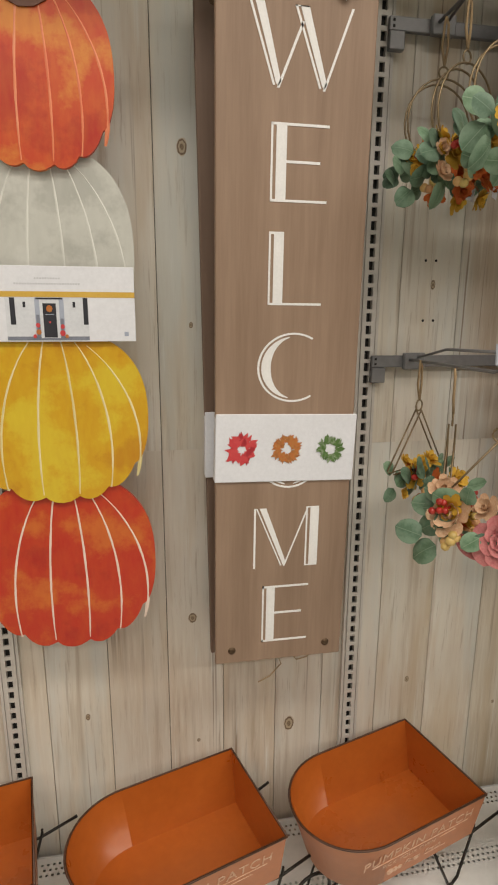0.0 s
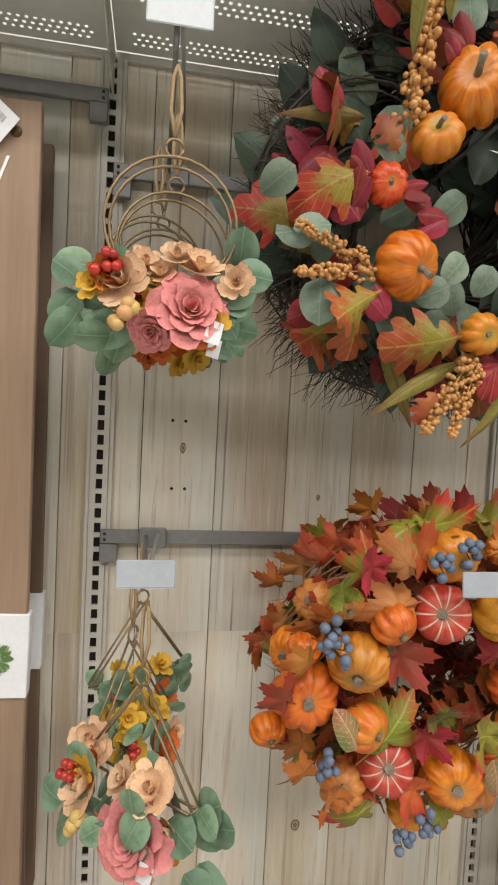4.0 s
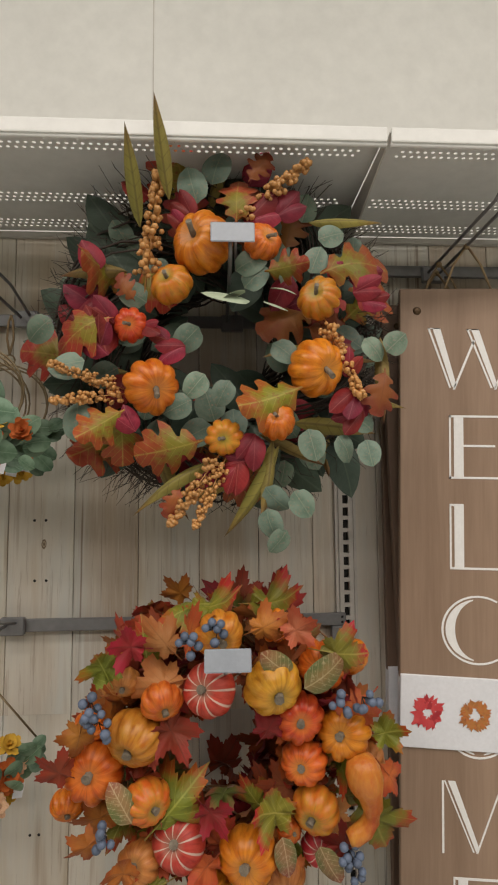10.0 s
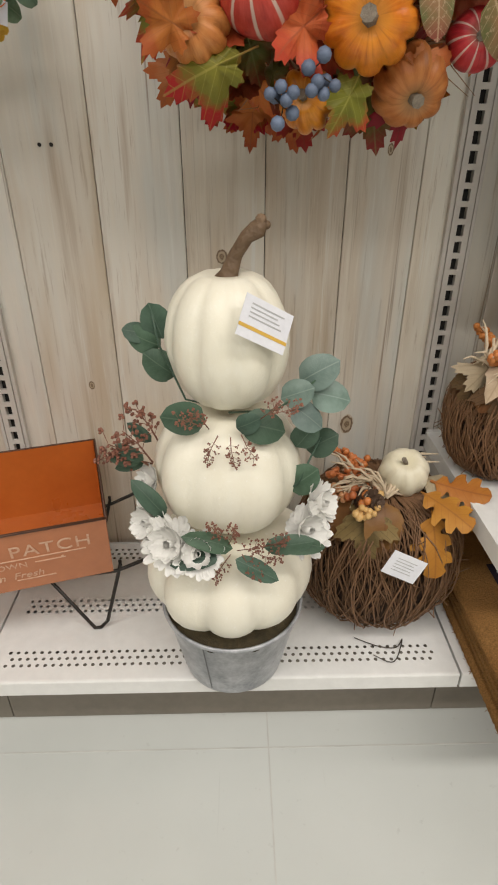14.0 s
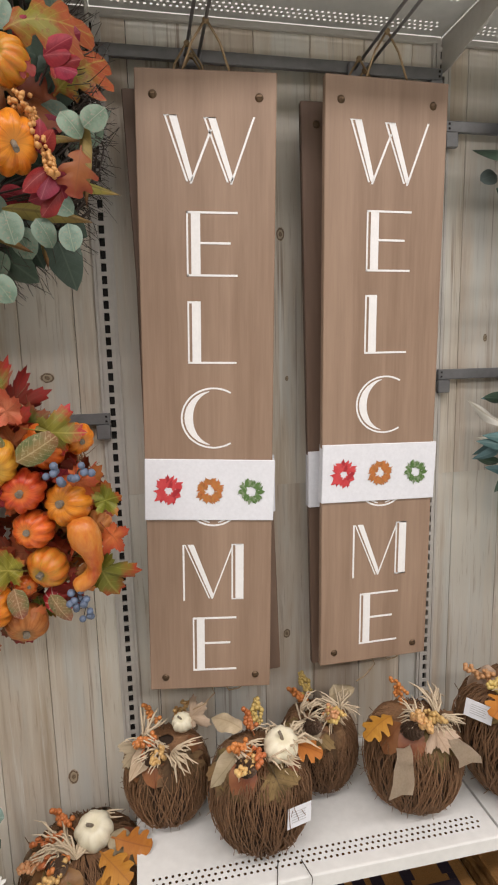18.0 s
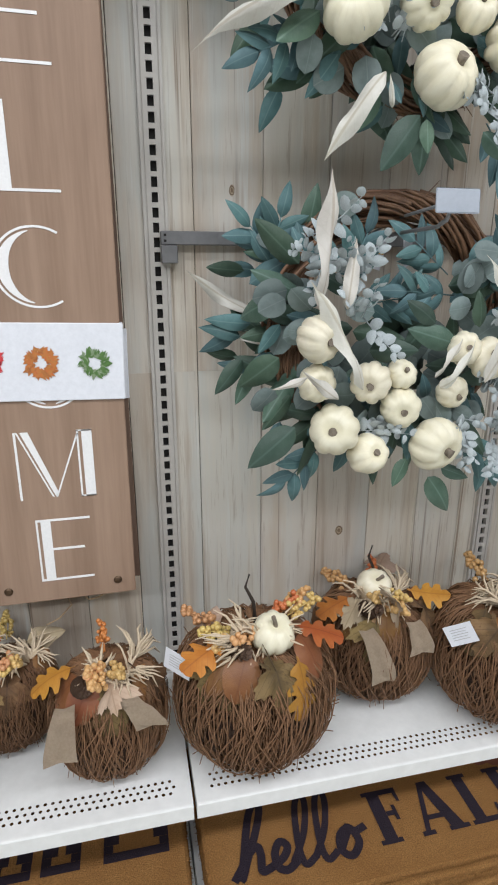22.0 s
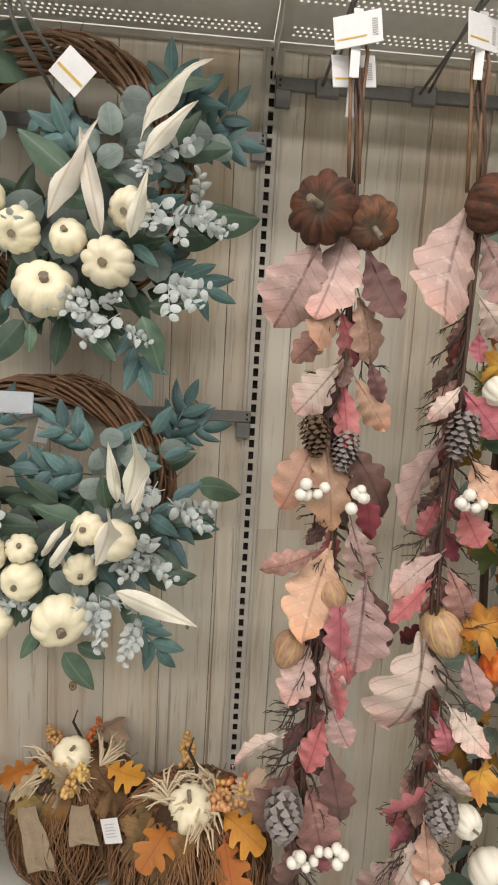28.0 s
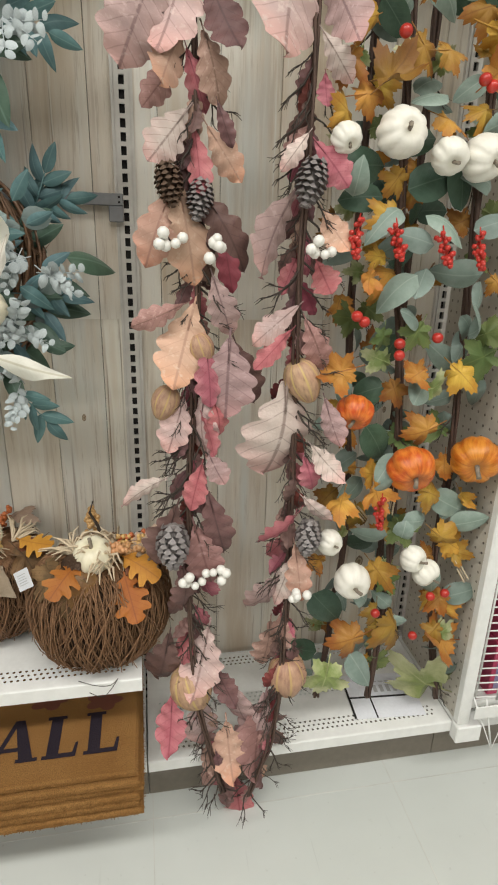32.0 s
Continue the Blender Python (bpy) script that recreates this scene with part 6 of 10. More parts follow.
def autumn_wreath():
    rnd = random.Random(11)
    t = thing("eucalyptus_wreath", (0.955, 0.935, 1.845), "autumn wreath of eucalyptus, oak leaves, tan berries and small orange pumpkins", "wreath")
    tagged(part("twig_base", twig_ring(0.212, 0.072, 130, 3, M_darktwig, 1.0, 0.5, 0.0019, hair=2400), M_darktwig, t, "dark twig base with ragged ends"))
    tagged(part("twig_base", twig_ring(0.150, 0.058, 190, 4, M_darktwig, 1.0, 0.5, 0.0019, hair=260), M_darktwig, t)).location = (0, 0.075, 0)
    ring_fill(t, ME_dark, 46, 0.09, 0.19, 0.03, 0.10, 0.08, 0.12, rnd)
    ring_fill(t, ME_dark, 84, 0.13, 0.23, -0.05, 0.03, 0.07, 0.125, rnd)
    ring_fill(t, ME_euc, 46, 0.12, 0.25, -0.10, 0.0, 0.045, 0.06, rnd)
    ring_fill(t, ME_burg, 22, 0.14, 0.25, -0.10, -0.03, 0.050, 0.070, rnd)
    ring_fill(t, ME_oakfall + ME_oakrust, 16, 0.14, 0.24, -0.10, -0.04, 0.08, 0.11, rnd)
    ring_fill(t, ME_husk, 10, 0.16, 0.24, -0.09, -0.03, 0.10, 0.14, rnd)
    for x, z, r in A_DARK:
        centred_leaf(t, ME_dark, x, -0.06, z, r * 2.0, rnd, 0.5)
    for x0, z0, x1, z1, k in A_OAK:
        v = Vector((x1 - x0, -0.012, z1 - z0))
        put_leaf(t, ME_oakrust if k else ME_oakfall, Vector((x0, -0.150, z0)) - v * 0.06, v, FACE, v.length * 0.96, rnd, 0.85)
    for x0, z0, x1, z1 in A_BURG:
        v = Vector((x1 - x0, rnd.uniform(-0.03, 0.0), z1 - z0))
        side = Vector((-v.z, 0, v.x)) * 0.22
        for q in (-1, 1):
            put_leaf(t, ME_burg, (x0, -0.140, z0), v + side * q * rnd.uniform(0.6, 1.5), FACE, v.length * rnd.uniform(0.75, 1.0), rnd, 0.85)
    for x, z, r in A_EUC:
        centred_leaf(t, ME_euc, x, -0.14, z, r * 2.0, rnd)
    for x0, z0, x1, z1 in A_PALE:
        v = Vector((x1 - x0, -0.02, z1 - z0))
        put_leaf(t, ME_pale, (x0, -0.165, z0), v, (0, -0.35, 1), max(0.044, v.length * 0.85), rnd)
    for x0, z0, x1, z1 in A_HUSK:
        v = Vector((x1 - x0, -0.03, z1 - z0))
        if z1 > 0.29:
            v.y, v.x, x0 = -0.12, v.x * 0.6, x0 + 0.028
        put_leaf(t, ME_husk, (x0, -0.155 if z1 > 0.29 else -0.115, z0), v, FACE, v.length * (0.68 if z1 > 0.29 else 1.0), rnd, 0.8)
    for x0, z0, x1, z1 in A_SPRAYS:
        v = Vector((x1 - x0, -0.02, z1 - z0))
        tagged(piece("berry_spray", rnd.choice(SPRAY_TAN), t, fit_frame((x0, -0.135, z0), v, FACE, v.length, 1.0)), kind="stuff")
    for x, z, r, k in A_PUMPKINS:
        put_pumpkin(t, k, (x, -0.135, z), r * 1.06, axis_to_viewer(rnd), rnd, ME_stem_thin)
    return t


autumn_wreath()

# lower wreath of the second bay: maple leaves, gourds and blue berries
B_PUMPKINS = [(-0.148, 0.06, 0.039, "y"), (-0.109, 0.119, 0.029, "r"), (-0.167, 0.137, 0.023, "t"), (-0.039, 0.131, 0.037, "s"), (-0.024, 0.207, 0.035, "y"), (-0.21, 0.002, 0.043, "o"), (-0.217, 0.066, 0.022, "o"), (-0.131, -0.034, 0.032, "g"), (-0.083, -0.11, 0.038, "s"), (-0.143, -0.141, 0.031, "t"), (-0.031, -0.2, 0.028, "o"), (0.055, 0.134, 0.041, "y")]
B_MORE = [(0.137, 0.146, 0.037, "o"), (0.063, 0.213, 0.024, "o"), (0.098, 0.077, 0.035, "r"), (0.17, 0.048, 0.038, "o"), (0.192, 0.152, 0.026, "o"), (0.108, 0.003, 0.033, "r"), (0.126, -0.069, 0.035, "g"), (0.021, -0.132, 0.042, "o"), (0.086, -0.105, 0.018, "r"), (0.139, -0.147, 0.027, "s"), (0.077, -0.187, 0.037, "t"), (0.215, -0.009, 0.026, "t"), (-0.253, -0.061, 0.024, "o")]
B_BERRIES = [(-0.21, 0.131), (-0.198, 0.097), (-0.065, 0.21), (-0.029, 0.227), (-0.19, -0.061), (-0.033, -0.171), (-0.06, -0.202), (0.154, 0.108), (0.191, 0.113), (0.168, -0.114), (0.185, -0.145)]
B_LEAVES = [(-0.087, 0.185, -0.137, 0.245, 3), (-0.073, 0.15, -0.173, 0.132, 3), (-0.183, 0.149, -0.211, 0.219, 0), (-0.124, -0.081, -0.048, 0.01, 0), (0.09, -0.07, 0.0, -0.047, 0), (-0.023, -0.048, -0.009, 0.018, 4), (0.209, 0.044, 0.265, 0.063, 0), (0.208, -0.046, 0.239, -0.162, 0), (0.122, 0.184, 0.216, 0.169, 0), (0.225, 0.0, 0.266, -0.056, 1), (-0.097, -0.158, -0.184, -0.192, 0), (0.017, -0.173, -0.008, -0.224, 0), (-0.022, -0.122, -0.088, -0.17, 1)]
B_LEAVES += [(0.069, 0.205, 0.13, 0.243, 3), (0.21, 0.111, 0.14, 0.041, 1), (-0.11, 0.099, -0.067, 0.027, 2), (0.036, 0.048, 0.068, 0.102, 2), (0.057, -0.156, 0.109, -0.205, 3), (-0.235, 0.011, -0.259, 0.03, 2), (-0.196, -0.076, -0.234, -0.102, 1), (-0.145, -0.147, -0.202, -0.117, 1), (-0.055, -0.037, -0.021, -0.068, 2), (0.017, 0.214, 0.063, 0.236, 1), (-0.223, 0.099, -0.229, 0.051, 1), (-0.131, 0.198, -0.193, 0.211, 2), (0.186, -0.135, 0.151, -0.111, 2)]
B_OVALS = [(-0.164, -0.019, 0.029), (0.056, 0.175, 0.029), (0.131, 0.158, 0.035), (0.075, -0.12, 0.026), (0.141, -0.139, 0.028)]
BLUE = [berry_sprig(M_berry_blue, s, 7, 0.0070, 0.022) for s in (1, 2, 3)]


def maple_wreath():
    rnd = random.Random(23)
    t = thing("pumpkin_wreath", (0.968, 0.955, 1.170), "autumn wreath of maple leaves, painted pumpkins, gourds and blue berries", "wreath")
    part("twig_base", twig_ring(0.165, 0.055, 110, 5, M_twig, 0.9, 0.5, 0.0018, hair=260), M_twig, t, "brown twig base")
    for kind, n in ((0, 26), (1, 56), (2, 50), (3, 42), (4, 34)):
        ring_fill(t, ME_maple[kind], n, 0.110, 0.192, -0.085, 0.02, 0.052, 0.078, rnd, 0.35, 0.7)
    ring_fill(t, ME_maple[2], 44, 0.12, 0.19, 0.02, 0.10, 0.07, 0.10, rnd, 0.3, 0.4)
    ring_fill(t, ME_maple[0] + ME_maple[1] + ME_maple[3], 28, 0.18, 0.225, 0.0, 0.10, 0.055, 0.075, rnd, 0.8, 0.3, (1.7, 4.9))
    for x0, z0, x1, z1, k in B_LEAVES:
        v = Vector((x1 - x0, -0.01, z1 - z0))
        put_leaf(t, ME_maple[k], Vector((x0, -0.128, z0)) - v * 0.04, v, FACE + Vector((0, 0, rnd.uniform(-0.2, 0.5))), max(0.062, v.length * 0.88), rnd)
    for x, z, dx in ((-0.075, 0.232, 1), (0.02, 0.236, 1), (-0.02, 0.238, -1)):
        put_leaf(t, ME_maple[0], (x, -0.06, z), (dx, -0.35, 0.05), (0, -0.5, 1), 0.095, rnd)
    for x, z, r in B_OVALS:
        centred_leaf(t, ME_varieg, x, -0.155, z, r * 2.2, rnd, 1.5)
    for x, z, r, k in B_PUMPKINS + B_MORE:
        put_pumpkin(t, k, (x, -0.122 + rnd.uniform(-0.008, 0.010) + 0.5 * max(0.0, math.hypot(x, z) - 0.17), z), r * 1.10, axis_to_viewer(rnd, 0.6), rnd, ME_stub)
    for x, y, z, r, k in ((-0.212, -0.035, 0.030, 0.036, "o"), (-0.196, -0.030, -0.085, 0.034, "y"), (-0.185, -0.030, 0.105, 0.032, "t"), (-0.120, -0.035, -0.170, 0.032, "o")):
        put_pumpkin(t, k, (x, y, z), r, (x * 4, -0.6, z * 3), rnd, ME_stub)
    for x, z in B_BERRIES:
        put_sprig(t, rnd.choice(BLUE), Matrix.Translation((x, -0.148, z)) @ pose(0, 0, 0, 90, 0, 0) @ Matrix.Rotation(rnd.uniform(0, 6.28), 4, "Z"))
    g = bmesh.new()
    gp = [(0.184, 0.030, 0.010), (0.185, 0.024, 0.023), (0.189, 0.008, 0.031), (0.195, -0.012, 0.030), (0.202, -0.032, 0.0225), (0.206, -0.052, 0.0175), (0.204, -0.070, 0.016), (0.194, -0.086, 0.0165), (0.178, -0.096, 0.017), (0.170, -0.099, 0.012)]
    gp = [(x, z, r * (0.86 + 0.05 * (i % 2))) for i, (x, z, r) in enumerate(gp)]
    add_tube(g, [(x, -0.152, z) for x, z, r in gp], [r for x, z, r in gp], 14)
    part("gourd", g, simple("orange_gourd_skin", (0.50, 0.055, 0.008), (0.66, 0.30, 0.045), 0.35, 0, 30, 0.4, 0.004, squash=(1, 1, 0.35)), t, "curved orange gourd")
    t.matrix_basis = t.matrix_basis @ pose(0, 0, 0, 8, 0, 4)
    return t


maple_wreath()

# white pumpkin wreaths of the fourth bay
LP_teal = leaf_paint("teal_leaf", (0.075, 0.145, 0.150), (0.11, 0.20, 0.205), (0.16, 0.25, 0.245), 0.5, hue=0.02, val=0.25, veins=0.08)
LP_sage = leaf_paint("grey_eucalyptus", (0.135, 0.175, 0.165), (0.185, 0.23, 0.22), (0.22, 0.26, 0.25), 0.6, hue=0.01, val=0.35, veins=0.08)
LP_green = leaf_paint("deep_green_leaf", (0.055, 0.096, 0.066), (0.085, 0.135, 0.096), (0.12, 0.18, 0.14), 0.42, val=0.4, veins=0.10)
LP_ivory = leaf_paint("ivory_dried_leaf", (0.60, 0.58, 0.51), (0.68, 0.66, 0.60), (0.34, 0.29, 0.20), 0.75, val=0.08, veins=0.10)
M_sprig = simple("frosted_blue_sprig", (0.28, 0.33, 0.34), (0.54, 0.58, 0.58), 0.75, 0, 30, 0.1, 0.004, val=0.15)
ME_teal = [leaf(lance(0.20, 0.8), 8, 0.35, c, material=LP_teal, name="teal_leaf") for c in (0.15, 0.4, 0.65)]
ME_sage = [leaf(oval(0.40), 8, 0.15, c, material=LP_sage, name="grey_leaf") for c in (0.1, 0.3)]
ME_green = [leaf(lance(0.20, 0.8), 10, 0.45, c, material=LP_green, name="green_leaf") for c in (0.1, 0.3)]
ME_ivory = [leaf(lambda t: 0.118 * max(0.0, math.sin(math.pi * t ** 0.66)) ** 0.95 + 0.010 * (1 - t), 11, 0.7, c, tw, material=LP_ivory, name="ivory_leaf", ripple=0.7) for c, tw in ((0.25, 0.7), (0.6, -1.2), (-0.4, 1.1))]


SPRIG_STALK = mesh_of(tube([(0, 0, 0), (0.03, 0.5, 0.02), (0, 1, 0)], [0.014, 0.011, 0.006], 4), "sprig", M_sprig)
SPRIG_LEAF = [leaf(oval(w), 6, 0.3, c, material=M_sprig, name="sprig_leaf") for w, c in ((0.38, 0.2), (0.32, 0.7))]


def put_frost_sprig(parent, m, rnd, n=9):
    """A stalk with pairs of small round leaves."""
    ob = piece("sprig", SPRIG_STALK, parent, m)
    for i in range(n):
        t = 0.18 + 0.82 * i / (n - 1)
        s = 0.30 * (1.15 - 0.5 * t) * rnd.uniform(0.8, 1.15)
        d = Vector(((1 if i % 2 else -1) * rnd.uniform(0.4, 1), rnd.uniform(0.1, 1.0), rnd.uniform(-0.4, 0.9)))
        piece("sprig_leaf", SPRIG_LEAF[i % 2], ob, fit_frame((0.02, t, 0.01), d, (rnd.uniform(-0.9, 0.9), rnd.uniform(-0.4, 0.6), 1), s))
    return ob


C_PUMPKINS = [(-0.175, 0.022, 0.04), (-0.089, -0.05, 0.035), (-0.144, -0.116, 0.045), (-0.038, -0.097, 0.037), (0.039, -0.101, 0.031), (0.002, -0.182, 0.049), (0.103, -0.137, 0.043), (0.133, -0.053, 0.035)]
C_WHITE = [(0.145, 0.038, 0.21, 0.171), (0.153, 0.011, 0.215, 0.086), (0.015, -0.081, 0.07, 0.056), (0.096, -0.1, 0.06, 0.059), (-0.094, 0.089, -0.037, 0.149), (-0.169, -0.092, -0.332, -0.126), (-0.208, -0.062, -0.275, -0.044), (-0.136, -0.076, -0.227, -0.021), (-0.105, -0.191, -0.18, -0.277), (0.139, -0.103, 0.162, -0.027), (-0.093, -0.236, -0.102, -0.211)]
C_SPRIGS = [(-0.19, 0.086), (-0.148, 0.143), (-0.069, -0.14), (-0.084, -0.114), (0.073, -0.208), (0.109, -0.219), (0.195, -0.041), (0.23, -0.056), (0.185, -0.15), (-0.127, -0.004), (0.166, 0.048), (-0.119, -0.088)]
D_PUMPKINS = [(-0.168, -0.006, 0.038), (-0.164, -0.077, 0.033), (-0.075, -0.078, 0.036), (-0.019, -0.122, 0.036), (-0.132, -0.155, 0.045), (-0.071, -0.2, 0.037), (0.047, -0.187, 0.049), (0.077, -0.102, 0.03), (0.135, -0.046, 0.038), (-0.021, -0.067, 0.027), (0.088, -0.029, 0.03)]
D_WHITE = [(-0.175, 0.041, -0.161, 0.191), (-0.133, 0.039, -0.122, 0.129), (-0.096, -0.084, -0.164, 0.057), (-0.189, -0.061, -0.232, -0.079), (0.157, 0.026, 0.181, 0.141), (0.141, 0.026, 0.128, 0.106), (0.111, -0.079, 0.148, 0.026), (0.023, -0.07, 0.059, -0.021), (0.034, -0.089, 0.076, -0.038), (0.144, -0.124, 0.263, -0.16), (0.166, 0.005, 0.179, 0.057), (-0.139, -0.098, -0.192, -0.061)]
D_SPRIGS = [(-0.15, 0.103), (-0.103, 0.075), (-0.091, 0.009), (0.209, 0.043), (0.221, 0.021), (0.191, -0.093), (0.169, -0.1), (-0.076, -0.153), (0.125, -0.179), (0.178, -0.188), (0.103, -0.163), (-0.148, 0.138)]
C_GREEN = [(-0.115, 0.132, -0.082, 0.303), (0.045, -0.01, -0.03, 0.048), (0.156, -0.214, 0.189, -0.294), (-0.031, -0.232, -0.084, -0.301), (0.224, -0.047, 0.34, -0.016), (0.166, -0.199, 0.228, -0.19), (-0.185, -0.114, -0.243, -0.153), (0.2, -0.087, 0.277, -0.066), (-0.262, 0.057, -0.346, 0.106), (0.014, -0.035, 0.08, -0.046), (-0.02, -0.237, -0.019, -0.279), (0.073, -0.249, 0.114, -0.286)]
D_GREEN = [(-0.218, -0.04, -0.276, -0.094), (-0.22, 0.052, -0.275, 0.022), (0.037, 0.012, -0.009, 0.046), (0.077, -0.022, 0.001, 0.001), (0.117, 0.004, 0.11, 0.056), (0.267, 0.04, 0.352, 0.027), (0.219, -0.117, 0.269, -0.115), (0.05, -0.254, 0.096, -0.319), (0.073, -0.238, 0.119, -0.255), (-0.077, -0.028, 0.0, -0.029), (-0.197, -0.148, -0.269, -0.204), (0.004, -0.216, -0.02, -0.258), (0.258, -0.126, 0.22, -0.107)]
C_ROUND = [(-0.2, 0.302), (-0.223, 0.256), (-0.227, 0.184), (-0.088, 0.07), (-0.098, 0.003), (-0.128, 0.029), (0.132, 0.124), (0.097, 0.082), (0.136, 0.012), (0.266, 0.078), (0.061, 0.053), (-0.108, -0.184), (-0.033, -0.132), (-0.314, 0.045), (-0.283, -0.049), (-0.248, 0.157), (0.227, 0.083), (0.096, 0.033), (-0.196, -0.162), (-0.16, -0.183)]
D_ROUND = [(-0.134, 0.17), (-0.112, 0.192), (0.122, 0.125), (0.103, 0.082), (0.09, 0.034), (0.154, 0.096), (-0.237, -0.114), (-0.017, -0.138), (-0.213, 0.145), (0.043, -0.131), (0.22, 0.102), (-0.089, 0.036), (0.236, -0.005), (-0.039, -0.134)]
C_FANS = [(-0.202, 0.201, 110), (0.181, 0.126, 70), (-0.035, 0.075, 0), (0.242, 0.111, 20), (0.207, -0.139, -20), (-0.216, -0.141, 200), (0.056, 0.044, 150), (0.135, -0.25, -70)]
D_FANS = [(-0.212, 0.124, 110), (-0.09, 0.101, 60), (-0.042, 0.043, 20), (0.06, 0.108, 150), (0.052, 0.057, 170), (0.216, 0.13, 40), (0.199, -0.027, -10), (0.173, -0.227, -60), (-0.156, -0.222, -130)]


def set_back(x, z):
    """The outer leaves of a wreath bend back towards the boards."""
    return (0.20 if x < 0 else 0.12) * min(1.0, max(0.0, (math.hypot(x, z) - 0.20) / 0.14)) * min(1.0, max(0.0, (z + 0.14) / 0.08))


def white_wreath(at, seed, pumpkins, whites, sprigs, greens, label, fans, rounds):
    rnd = random.Random(seed)
    t = thing("white_pumpkin_wreath", at, label, "wreath", "white pumpkin wreaths")
    part("vine_ring", twig_ring(0.196, 0.032, 130, seed, M_vine, 0.9, 0.3, 0.0027, hair=50), M_vine, t, "ring of twisted brown vine").location.z = 0.018 if seed == 31 else 0.0
    low = (2.35, 7.05)
    ring_fill(t, ME_green, 64, 0.12, 0.22, -0.06, 0.03, 0.07, 0.105, rnd, 0.8, 0.3, low)
    ring_fill(t, ME_sage, 44, 0.12, 0.22, -0.08, 0.0, 0.040, 0.060, rnd, 0.6, 0.4, low)
    ring_fill(t, ME_teal, 50, 0.12, 0.23, -0.08, 0.0, 0.045, 0.068, rnd, 0.85, 0.4, low)
    ring_fill(t, ME_sage, 26, 0.05, 0.15, -0.03, 0.03, 0.06, 0.085, rnd, 0.2, 0.4, (3.3, 6.1))
    ring_fill(t, ME_green, 24, 0.05, 0.15, -0.03, 0.03, 0.08, 0.11, rnd, 0.2, 0.4, (3.2, 6.2))
    ring_fill(t, ME_green + ME_teal, 16, 0.20, 0.27, 0.0, 0.10, 0.06, 0.085, rnd, 0.9, 0.2, (2.35, 3.9))
    for x, z, deg in fans:
        for spread in ((-34, 28) if abs(x) > 0.18 and z > 0.1 else (0,)):
            a = radians(deg + spread + rnd.uniform(-10, 10))
            d = Vector((math.cos(a), rnd.uniform(-0.45, -0.05), math.sin(a))).normalized()
            side = Vector((-d.z, 0, d.x))
            base = Vector((x, -0.05 + rnd.uniform(-0.02, 0.02) + set_back(x, z), z)) - d * 0.035
            part("spray_stem", tube([base, base + d * 0.090], 0.0012, 4), LP_teal, t)
            for k in range(3):
                for s in (-1, 1):
                    put_leaf(t, ME_teal, base + d * (0.018 + 0.026 * k), d * 0.75 + side * s * rnd.uniform(0.6, 1.0) + FACE * rnd.uniform(0, 0.3), FACE + side * s * 0.3, rnd.uniform(0.050, 0.064), rnd)
            put_leaf(t, ME_teal, base + d * 0.088, d, FACE, 0.056, rnd)
    for x, z in rounds:
        centred_leaf(t, ME_sage, x, -0.080 + rnd.uniform(-0.015, 0.015) + set_back(x, z), z, rnd.uniform(0.044, 0.058), rnd, 1.2)
    for x0, z0, x1, z1 in greens:
        y0 = set_back(x0, z0)
        v = Vector((x1 - x0, set_back(x1, z1) - y0 - 0.01, z1 - z0))
        put_leaf(t, ME_green, (x0, -0.098 + y0, z0), v, FACE + Vector((0, 0, 0.3)), v.length * 1.1, rnd, 1.15)
    for x, z in sprigs:
        for k in range(3):
            a = rnd.uniform(0, 6.283)
            d = Vector((math.cos(a), rnd.uniform(-0.9, -0.2), math.sin(a)))
            put_frost_sprig(t, fit_frame((x + rnd.uniform(-0.015, 0.015), -0.085, z + rnd.uniform(-0.015, 0.015)), d, FACE, rnd.uniform(0.055, 0.085)), rnd)
    for x, z, r in pumpkins:
        put_pumpkin(t, "c", (x, -0.104 + rnd.uniform(-0.01, 0.01), z), r * 0.97, axis_to_viewer(rnd, 0.6), rnd, ME_stub)
    for x0, z0, x1, z1 in whites:
        v = Vector((x1 - x0, rnd.uniform(-0.04, 0.01), z1 - z0))
        put_leaf(t, ME_ivory, (x0, -0.135, z0), v, FACE, v.length * 1.18, rnd, 0.90 if v.length < 0.14 else 0.62)
    if seed == 37:
        for p, q in (((-0.240, 0.05, 0.025), (-0.323, 0.110, 0.072)), ((-0.215, 0.03, -0.025), (-0.300, 0.09, 0.005))):
            v = Vector(q) - Vector(p)
            put_leaf(t, ME_ivory, p, v, FACE, v.length * 1.1, rnd, 0.9)
    if seed == 31:
        g = part("hang_tag", box((-0.019, -0.0004, -0.019), (0.019, 0.0004, 0.019)), M_card, t, "square white hang tag hanging by its corner")
        g.matrix_basis = Matrix.Translation((0.036, -0.078, 0.150)) @ pose(0, 0, 0, 6, 40, 8) @ Matrix.Scale(1.35, 4)
        part("ochre_line", box((-0.017, -0.0010, -0.006), (0.017, -0.0005, -0.003)), M_gold, g)
        return t
    for x, z, tw in ((-0.020, 0.125, 12), (0.032, 0.130, -14)):
        g = part("hang_tag", box((-0.012, -0.0004, -0.030), (0.012, 0.0004, 0.030)), M_card, t, "white hang tag")
        g.matrix_basis = Matrix.Translation((x, 0.01, z)) @ pose(0, 0, 0, 6, tw, 25)
        part("ochre_line", box((-0.010, -0.0010, -0.004), (0.010, -0.0005, -0.001)), M_gold, g)
    return t


